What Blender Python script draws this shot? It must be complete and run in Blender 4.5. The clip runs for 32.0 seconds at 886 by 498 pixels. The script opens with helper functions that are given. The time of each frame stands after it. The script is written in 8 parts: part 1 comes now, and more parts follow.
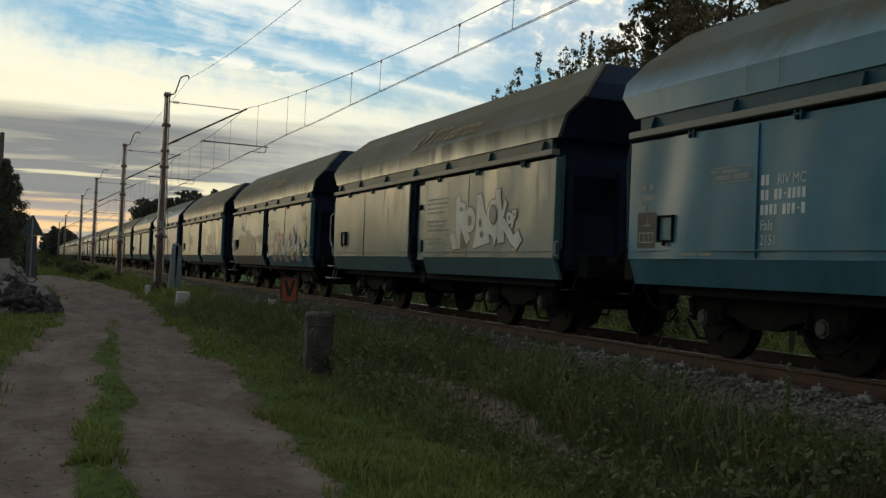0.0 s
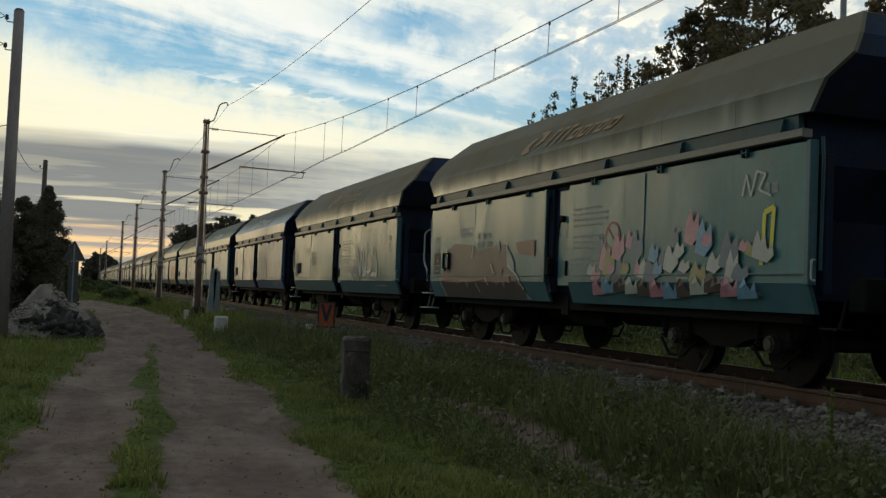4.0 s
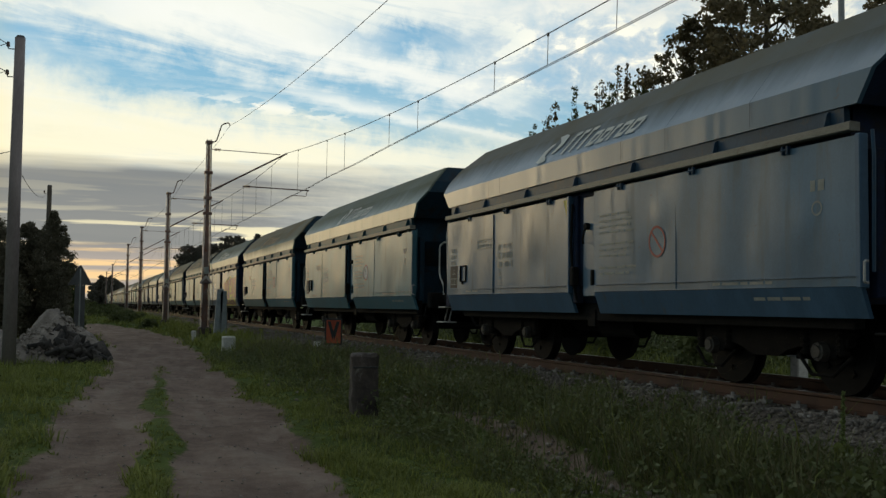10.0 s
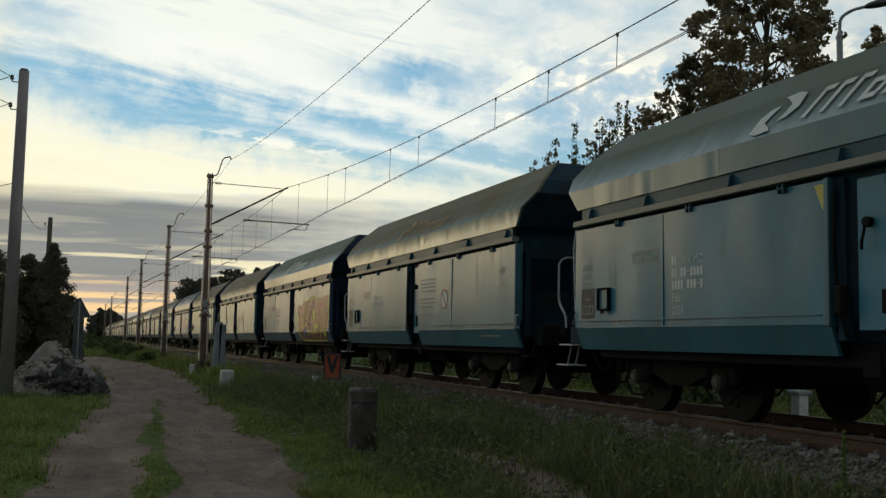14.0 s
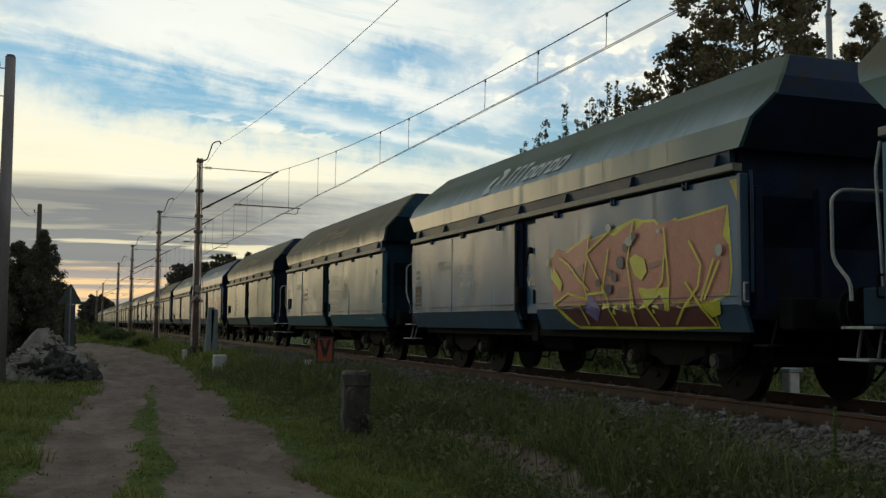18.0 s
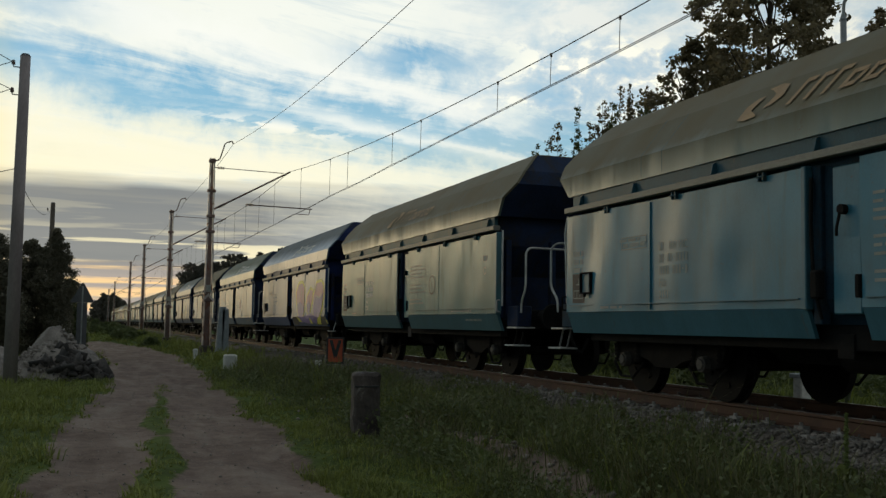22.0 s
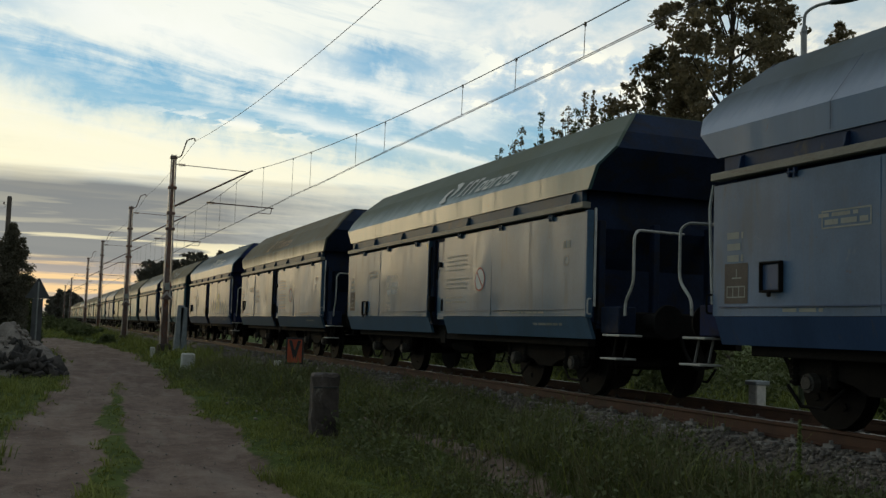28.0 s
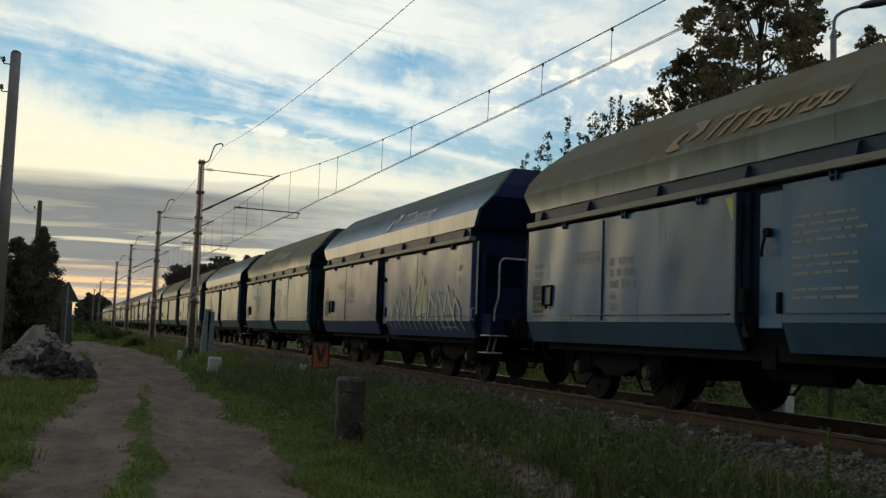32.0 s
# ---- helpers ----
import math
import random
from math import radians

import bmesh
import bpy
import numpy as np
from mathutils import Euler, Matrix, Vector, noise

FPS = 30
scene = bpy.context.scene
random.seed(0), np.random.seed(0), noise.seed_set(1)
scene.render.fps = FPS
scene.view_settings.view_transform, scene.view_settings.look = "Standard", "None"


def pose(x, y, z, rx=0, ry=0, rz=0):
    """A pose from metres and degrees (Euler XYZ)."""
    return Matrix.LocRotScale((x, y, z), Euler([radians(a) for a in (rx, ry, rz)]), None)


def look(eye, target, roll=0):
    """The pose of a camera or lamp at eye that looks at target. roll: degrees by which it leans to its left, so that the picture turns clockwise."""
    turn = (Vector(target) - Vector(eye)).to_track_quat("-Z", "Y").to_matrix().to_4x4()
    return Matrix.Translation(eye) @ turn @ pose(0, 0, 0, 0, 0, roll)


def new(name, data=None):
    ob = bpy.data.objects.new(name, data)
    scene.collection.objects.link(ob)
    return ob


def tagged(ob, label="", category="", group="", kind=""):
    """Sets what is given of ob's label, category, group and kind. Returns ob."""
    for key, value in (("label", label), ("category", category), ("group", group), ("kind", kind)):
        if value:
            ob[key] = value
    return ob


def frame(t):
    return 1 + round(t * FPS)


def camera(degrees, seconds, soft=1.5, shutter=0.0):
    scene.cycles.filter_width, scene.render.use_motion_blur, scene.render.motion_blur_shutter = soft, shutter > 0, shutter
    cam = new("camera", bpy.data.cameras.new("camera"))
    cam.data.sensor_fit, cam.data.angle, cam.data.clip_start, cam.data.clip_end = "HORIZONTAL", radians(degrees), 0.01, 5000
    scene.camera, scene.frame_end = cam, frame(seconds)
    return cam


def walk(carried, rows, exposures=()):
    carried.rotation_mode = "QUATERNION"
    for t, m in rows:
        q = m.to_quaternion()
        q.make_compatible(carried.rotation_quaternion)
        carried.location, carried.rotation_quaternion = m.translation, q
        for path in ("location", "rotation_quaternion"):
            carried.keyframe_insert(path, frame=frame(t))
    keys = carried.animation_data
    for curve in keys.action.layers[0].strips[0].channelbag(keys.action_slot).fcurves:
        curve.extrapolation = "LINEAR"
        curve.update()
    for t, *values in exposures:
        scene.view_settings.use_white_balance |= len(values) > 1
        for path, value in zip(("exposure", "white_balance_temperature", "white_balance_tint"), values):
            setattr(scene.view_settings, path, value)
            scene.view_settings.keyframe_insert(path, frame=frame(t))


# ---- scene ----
# All lengths in metres. The track runs along +y at TRACK_X; the path lies beside it at z = 0.
EYE = 1.55
TRACK_X = 8.25
RAIL_Z = 0.68
HALF_W = 1.5

# seconds, yaw, pitch, roll of the hand-held camera, which stays on its spot
PATH = [(0, -21.89, 1.21, 2.42), (0.5, -21.88, 1.22, 2.42), (1, -21.40, 1.19, 1.78), (1.5, -20.95, 1.53, 2.63), (2, -20.85, 2.02, 2.54), (2.5, -20.78, 2.41, 2.30), (3, -20.44, 2.54, 2.34), (3.5, -19.90, 2.44, 2.50), (5.5, -19.67, 2.92, 1.71), (6, -19.36, 2.79, 1.80), (6.5, -19.00, 2.64, 1.98), (7, -18.98, 2.75, 1.73), (7.5, -19.09, 2.87, 1.37), (8, -19.26, 3.19, 1.08), (8.5, -19.34, 3.41, 1.42), (9, -19.30, 3.51, 1.41), (9.5, -19.53, 3.25, 1.06), (10, -19.47, 3.27, 0.70), (10.5, -19.07, 3.51, 0.51), (11, -18.42, 3.99, 1.36), (11.5, -17.81, 4.48, 1.73), (12, -17.60, 4.86, 1.10), (12.5, -17.80, 4.89, 0.74), (13, -18.30, 5.02, 0.47), (13.5, -18.90, 5.16, 0.89), (14, -19.45, 5.24, 1.11), (14.5, -19.77, 5.31, 0.74), (16.5, -19.87, 5.10, 0.96), (17, -20.14, 4.99, 1.01), (17.5, -20.37, 4.65, 0.70), (18, -19.95, 4.25, 0.42), (18.5, -19.72, 3.98, 0.60), (19, -19.70, 3.97, 1.05), (19.5, -19.57, 4.09, 1.10), (20, -19.61, 4.36, 0.84), (20.5, -19.66, 4.33, 0.85), (21, -19.51, 4.20, 0.57), (21.5, -19.39, 4.31, 0.76), (22, -19.32, 4.35, 0.98), (22.5, -19.23, 4.27, 0.79), (23, -19.20, 4.25, 0.47), (23.5, -19.04, 4.31, 0.70), (24, -18.98, 4.40, 0.87), (24.5, -19.07, 4.63, 1.12), (25, -19.36, 4.67, 1.58), (25.5, -20.35, 4.59, 2.90), (27.5, -21.80, 4.40, 2.39), (28, -21.47, 4.53, 1.89), (28.5, -20.85, 4.63, 1.98), (29, -20.17, 4.74, 2.33), (29.5, -19.84, 4.71, 2.30), (30, -19.77, 4.53, 2.12), (30.5, -19.68, 4.43, 1.68), (31, -19.71, 4.43, 1.52), (31.5, -19.80, 4.57, 1.70), (32, -20.00, 4.76, 2.17)]

cam = camera(47.1, 32.0, soft=1.42)
walk(cam, [(t, pose(0, 0, EYE, 90 + p, 0, y) @ pose(0, 0, 0, 0, 0, r)) for t, y, p, r in PATH], exposures=((0, 0.03, 6500, 7.5), (32, 0.03, 6500, 7.5)))


# ---- node helpers ----
def node(tree, kind, **sets):
    n = tree.nodes.new(kind)
    for key, value in sets.items():
        if key == "operation":
            n.operation = value
        elif key == "blend":
            n.blend_type = value
        elif key == "dtype":
            n.data_type = value
    return n


def math_(tree, op, a, b=None, c=None, clamp=False):
    n = node(tree, "ShaderNodeMath", operation=op)
    n.use_clamp = clamp
    for i, v in enumerate((a, b, c)):
        if v is None:
            continue
        if isinstance(v, (int, float)):
            n.inputs[i].default_value = v
        else:
            tree.links.new(v, n.inputs[i])
    return n.outputs[0]


def mix_(tree, fac, a, b, blend="MIX"):
    n = node(tree, "ShaderNodeMix", dtype="RGBA", blend=blend)
    for sock, v in ((n.inputs[0], fac), (n.inputs[6], a), (n.inputs[7], b)):
        if isinstance(v, (int, float)):
            sock.default_value = v
        elif isinstance(v, (tuple, list)):
            sock.default_value = (*v[:3], 1)
        else:
            tree.links.new(v, sock)
    return n.outputs[2]


def ramp_(tree, fac, stops):
    n = tree.nodes.new("ShaderNodeValToRGB")
    r = n.color_ramp
    while len(r.elements) < len(stops):
        r.elements.new(0.5)
    for e, (p, c) in zip(r.elements, stops):
        e.position = p
        e.color = (*c, 1) if isinstance(c, (tuple, list)) else (c, c, c, 1)
    tree.links.new(fac, n.inputs[0])
    return n.outputs[0]


def noise_(tree, vec, scale, detail=4, rough=0.55, lac=2.0, distort=0.0):
    n = tree.nodes.new("ShaderNodeTexNoise")
    n.inputs["Scale"].default_value, n.inputs["Detail"].default_value = scale, detail
    n.inputs["Roughness"].default_value, n.inputs["Lacunarity"].default_value = rough, lac
    n.inputs["Distortion"].default_value = distort
    if vec is not None:
        tree.links.new(vec, n.inputs["Vector"])
    return n.outputs[0]


def combine_(tree, x, y, z):
    n = tree.nodes.new("ShaderNodeCombineXYZ")
    for i, v in enumerate((x, y, z)):
        if isinstance(v, (int, float)):
            n.inputs[i].default_value = v
        else:
            tree.links.new(v, n.inputs[i])
    return n.outputs[0]


# ---- sky and sun: an evening sky with high cloud; the sun stands low behind cloud beyond the far end of the path ----
SUN_AZ, SUN_EL = 20.0, 6.5
FAR_SKY = 0.60


def bell_(t, v, centre, width):
    """A smooth hump of height 1 round centre, which may vary."""
    d = math_(t, "DIVIDE", math_(t, "SUBTRACT", v, centre), width)
    return math_(t, "POWER", 2.71828, math_(t, "MULTIPLY", math_(t, "MULTIPLY", d, d), -1.0))


def ramp_up_(t, v, a, b):
    """0 at a, 1 at b, straight between."""
    return math_(t, "DIVIDE", math_(t, "SUBTRACT", v, a), b - a, clamp=True)


def make_world():
    w = bpy.data.worlds.new("evening_sky")
    scene.world = w
    w.use_nodes = True
    t = w.node_tree
    t.nodes.clear()
    gen = t.nodes.new("ShaderNodeTexCoord").outputs["Generated"]
    sep = t.nodes.new("ShaderNodeSeparateXYZ")
    t.links.new(gen, sep.inputs[0])
    x, y, z = sep.outputs
    mul = lambda *v: math_(t, "MULTIPLY", v[0], v[1]) if len(v) == 2 else math_(t, "MULTIPLY", mul(*v[:-1]), v[-1])
    add = lambda a, b: math_(t, "ADD", a, b)
    zc = math_(t, "MAXIMUM", z, 0.0)
    el = mul(math_(t, "ARCSINE", z), 57.2958)
    az = mul(math_(t, "ARCTAN2", x, y), 57.2958)
    sky = t.nodes.new("ShaderNodeTexSky")
    sky.sky_type, sky.sun_disc = "NISHITA", False
    sky.sun_elevation, sky.sun_rotation = radians(SUN_EL), radians(-SUN_AZ)
    sky.air_density, sky.dust_density, sky.ozone_density = 1.0, 1.0, 3.0
    clear = mix_(t, 1.0, sky.outputs[0], (0.12, 0.12, 0.12), "MULTIPLY")
    blue = ramp_(t, zc, [(0.0, (0.50, 0.45, 0.36)), (0.10, (0.38, 0.58, 0.68)), (0.18, (0.24, 0.52, 0.71)), (0.25, (0.19, 0.46, 0.69)), (0.34, (0.14, 0.36, 0.60)), (1.0, (0.08, 0.20, 0.40))])
    blue = mix_(t, 0.15, blue, clear)
    sx, sy, sz = (-math.sin(radians(SUN_AZ)) * math.cos(radians(SUN_EL)), math.cos(radians(SUN_AZ)) * math.cos(radians(SUN_EL)), math.sin(radians(SUN_EL)))
    d = add(add(mul(x, sx), mul(y, sy)), mul(z, sz))
    dp = math_(t, "MAXIMUM", d, 0.0)
    near = math_(t, "POWER", dp, 12.0)
    glow = math_(t, "POWER", dp, 900.0)
    # cloud layer, drawn out towards the horizon
    inv = math_(t, "DIVIDE", 1.0, add(zc, 0.09))
    px, py = mul(x, inv), mul(y, inv)
    p = combine_(t, px, py, 3.7)
    wisp = noise_(t, combine_(t, add(mul(px, 0.55), mul(py, 0.35)), add(mul(py, 1.5), mul(px, -0.5)), 2.0), 2.0, 8, 0.62, 2.1, 0.5)
    puff = noise_(t, p, 9.0, 6, 0.6, 2.0, 0.15)
    big = noise_(t, p, 0.8, 4, 0.5, 2.0, 0.3)
    ragged = noise_(t, gen, 26.0, 7, 0.62, 2.1, 0.3)
    warp = add(mul(math_(t, "SUBTRACT", wisp, 0.5), 4.0), mul(math_(t, "SUBTRACT", ragged, 0.5), 3.2))
    ew = add(el, warp)
    # openings of blue: a long slanting one low down and a broken one above it, on the side away from the sun
    line = add(12.9, mul(az, -0.130))
    gap1 = mul(bell_(t, ew, line, 1.7), ramp_up_(t, az, -16.0, 2.0), ramp_up_(t, az, 40.0, 26.0))
    gap2 = mul(bell_(t, ew, 14.9, 1.0), bell_(t, az, 17.5, 4.0), 0.85)
    gap3 = mul(bell_(t, ew, 16.6, 1.1), bell_(t, az, -3.0, 4.5), 0.55)
    gap4 = mul(ramp_up_(t, el, 21.0, 30.0), ramp_up_(t, big, 0.46, 0.62))
    gap5 = mul(bell_(t, ew, 10.8, 1.8), bell_(t, az, 25.0, 4.5), 0.8)
    gap = math_(t, "MAXIMUM", math_(t, "MAXIMUM", gap1, gap2), math_(t, "MAXIMUM", math_(t, "MAXIMUM", gap3, gap5), gap4))
    veil = ramp_(t, add(mul(wisp, 0.65), mul(puff, 0.35)), [(0.36, 0.0), (0.66, 0.75)])
    gap = math_(t, "MULTIPLY", gap, math_(t, "SUBTRACT", 1.40, mul(veil, 0.80)), clamp=True)
    # heaped cloud away from the sun
    cum = noise_(t, combine_(t, mul(az, 0.40), mul(el, 0.62), 4.4), 1.0, 6, 0.58, 2.1, 0.2)
    shade = ramp_(t, cum, [(0.38, (0.40, 0.60, 0.76)), (0.47, (0.58, 0.70, 0.78)), (0.53, (0.84, 0.88, 0.86)), (0.57, (1.14, 1.11, 0.95))])
    calm = ramp_(t, cum, [(0.36, (0.56, 0.70, 0.78)), (0.62, (0.88, 0.90, 0.86))])
    shade = mix_(t, ramp_up_(t, ew, 15.0, 16.6), shade, calm)
    white = mix_(t, near, (0.90, 0.92, 0.86), (1.0, 0.98, 0.84))
    heap = mul(ramp_up_(t, add(az, mul(warp, 1.5)), 18.0, 25.0), ramp_up_(t, el, 9.0, 12.0), 0.9)
    thin = ramp_(t, wisp, [(0.34, 0.15), (0.52, 1.0)])
    white = mix_(t, thin, mix_(t, 0.62, white, blue), white)
    white = mix_(t, heap, white, shade)
    col = mix_(t, gap, white, blue)
    # a broad white streak that falls away from the sun's side, and a thin one under it
    long = mul(bell_(t, ew, add(17.0, mul(az, -0.235)), 1.15), ramp_up_(t, az, -4.0, 1.0), ramp_up_(t, az, 27.0, 20.0))
    col = mix_(t, mul(long, 0.68), col, (0.97, 0.97, 0.91))
    fine = mul(bell_(t, add(el, mul(warp, 0.35)), add(14.4, mul(az, -0.214)), 0.30), ramp_up_(t, az, 10.0, 13.0), ramp_up_(t, az, 28.0, 23.0))
    col = mix_(t, mul(fine, 0.75), col, (0.95, 0.96, 0.90))
    # a file of small white puffs in the blue
    dots = mul(ramp_(t, noise_(t, combine_(t, mul(az, 0.55), mul(el, 1.7), 8.0), 1.0, 4, 0.55), [(0.47, 0.0), (0.54, 1.0)]), bell_(t, el, add(12.0, mul(az, -0.115)), 0.42), bell_(t, az, 10.0, 4.5))
    col = mix_(t, dots, col, (0.95, 0.96, 0.90))
    # cream light under the cloud on the sun's side
    cream = mul(bell_(t, ew, add(9.3, mul(az, -0.07)), 2.0), ramp_up_(t, az, 36.0, 12.0))
    col = mix_(t, mul(cream, 0.92), col, (1.0, 0.945, 0.72))
    col = mix_(t, mul(bell_(t, ew, 7.6, 1.3), bell_(t, az, -3.5, 6.5), 0.55), col, (1.08, 0.95, 0.60))
    # low grey bank with bright slits, and the warm sky under it
    streak = noise_(t, combine_(t, mul(az, 0.055), mul(el, 0.85), 1.3), 1.0, 5, 0.5, 2.0, 0.2)
    slit = noise_(t, combine_(t, mul(az, 0.12), mul(el, 2.1), 5.3), 1.0, 4, 0.5, 2.0, 0.15)
    shift = mul(math_(t, "SUBTRACT", streak, 0.5), 2.4)
    bank = mul(math_(t, "MULTIPLY", math_(t, "SUBTRACT", 8.1, add(el, shift)), 0.8, clamp=True), ramp_up_(t, add(az, mul(warp, 2.0)), 26.0, 9.0), ramp_up_(t, az, -13.0, -5.0))
    grey = mix_(t, streak, (0.18, 0.195, 0.21), (0.29, 0.285, 0.265))
    lit = mul(ramp_(t, slit, [(0.53, 0.0), (0.60, 1.0)]), add(mul(bell_(t, el, 3.8, 1.0), 1.0), mul(bell_(t, el, 6.0, 0.6), 0.15)))
    grey = mix_(t, math_(t, "MULTIPLY", lit, 1.0, clamp=True), grey, (0.95, 0.84, 0.55))
    warm = mix_(t, ramp_(t, slit, [(0.46, 0.0), (0.56, 1.0)]), (0.42, 0.36, 0.32), (1.0, 0.66, 0.32))
    grey = mix_(t, ramp_up_(t, add(el, mul(shift, 0.4)), 3.4, 2.5), grey, warm)
    col = mix_(t, math_(t, "MULTIPLY", bank, 0.95, clamp=True), col, grey)
    col = mix_(t, mul(math_(t, "POWER", dp, 160.0), 0.25), col, (1.3, 1.05, 0.58))
    col = mix_(t, mul(glow, 0.9), col, (2.6, 2.05, 1.1))
    # golden low sky off to the sun's side
    gold = mul(ramp_up_(t, az, -3.5, -8.0), ramp_up_(t, az, -35.0, -19.0), ramp_up_(t, el, 20.0, 10.0))
    col = mix_(t, gold, col, mix_(t, 1.0, col, (1.08, 0.84, 0.42), "MULTIPLY"))
    side = math_(t, "SUBTRACT", 1.0, mul(ramp_up_(t, az, -28.0, -48.0), 0.46))
    col = mix_(t, 1.0, col, combine_(t, side, side, side), "MULTIPLY")
    cool = mul(ramp_up_(t, az, -27.0, -45.0), ramp_up_(t, el, 50.0, 25.0))
    col = mix_(t, cool, col, mix_(t, 1.0, col, (0.74, 0.92, 1.06), "MULTIPLY"))
    # the sky is much duller away from the sun
    dull = add(FAR_SKY, mul(ramp_up_(t, d, 0.10, 0.80), 1.0 - FAR_SKY))
    col = mix_(t, 1.0, col, combine_(t, dull, dull, dull), "MULTIPLY")
    col = mix_(t, math_(t, "LESS_THAN", z, -0.01), col, (0.03, 0.03, 0.022))
    bg = t.nodes.new("ShaderNodeBackground")
    bg.inputs[1].default_value = 1.0
    t.links.new(col, bg.inputs[0])
    out = t.nodes.new("ShaderNodeOutputWorld")
    t.links.new(bg.outputs[0], out.inputs[0])


make_world()
sun = new("sun", bpy.data.lights.new("sun", "SUN"))
sun.data.energy, sun.data.angle, sun.data.color = 0.22, radians(12), (1.0, 0.80, 0.52)
sun.matrix_world = look((0, 0, 30), (math.sin(radians(SUN_AZ)) * 100, -math.cos(radians(SUN_AZ)) * 100, 30 - 100 * math.tan(radians(SUN_EL))))


# ---- materials ----
def material(name, dark, light, scale=3.0, rough=0.7, metal=0.0, bump=0.1, fine=40.0, stretch=(1, 1, 1), rough_var=0.12, spots=None, spot_scale=6.0, spot_at=(0.60, 0.72), coat=0.0, vary=0.0, island=0.0, spec=0.5):
    """Two-tone surface: broad stains and fine grain, an uneven gloss, fine relief, and spots of rust or dirt."""
    m = bpy.data.materials.new(name)
    m.use_nodes = True
    t = m.node_tree
    bsdf = t.nodes["Principled BSDF"]
    tc = t.nodes.new("ShaderNodeTexCoord").outputs["Object"]
    info = t.nodes.new("ShaderNodeObjectInfo").outputs["Random"]
    mp = t.nodes.new("ShaderNodeMapping")
    t.links.new(tc, mp.inputs[0])
    mp.inputs["Scale"].default_value = stretch
    shift = combine_(t, math_(t, "MULTIPLY", info, 37.0), math_(t, "MULTIPLY", info, 91.0), 0.0)
    add = t.nodes.new("ShaderNodeVectorMath")
    t.links.new(mp.outputs[0], add.inputs[0])
    t.links.new(shift, add.inputs[1])
    v = add.outputs[0]
    broad = noise_(t, v, scale, 5, 0.6)
    grain = noise_(t, v, fine, 3, 0.6)
    f = math_(t, "ADD", math_(t, "MULTIPLY", broad, 0.7), math_(t, "MULTIPLY", grain, 0.3))
    col = mix_(t, ramp_(t, f, [(0.36, 0.0), (0.64, 1.0)]), dark, light)
    if spots:
        s = noise_(t, v, spot_scale, 6, 0.65, 2.2, 0.6)
        col = mix_(t, ramp_(t, s, [(spot_at[0], 0.0), (spot_at[1], 1.0)]), col, spots)
    if vary:
        col = mix_(t, 1.0, col, ramp_(t, info, [(0.0, 1 - vary), (1.0, 1 + vary)]), "MULTIPLY")
    if island:
        isl = t.nodes.new("ShaderNodeNewGeometry").outputs["Random Per Island"]
        col = mix_(t, 1.0, col, ramp_(t, isl, [(0.0, 1 - island), (1.0, min(1.0, 1 + island))]), "MULTIPLY")
    t.links.new(col, bsdf.inputs["Base Color"])
    t.links.new(math_(t, "ADD", math_(t, "MULTIPLY", broad, 2 * rough_var), rough - rough_var, clamp=True), bsdf.inputs["Roughness"])
    bsdf.inputs["Metallic"].default_value = metal
    bsdf.inputs["Coat Weight"].default_value = coat
    bsdf.inputs["Specular IOR Level"].default_value = spec
    if bump:
        b = t.nodes.new("ShaderNodeBump")
        b.inputs["Strength"].default_value, b.inputs["Distance"].default_value = bump, 0.02
        t.links.new(f, b.inputs["Height"])
        t.links.new(b.outputs[0], bsdf.inputs["Normal"])
    return m


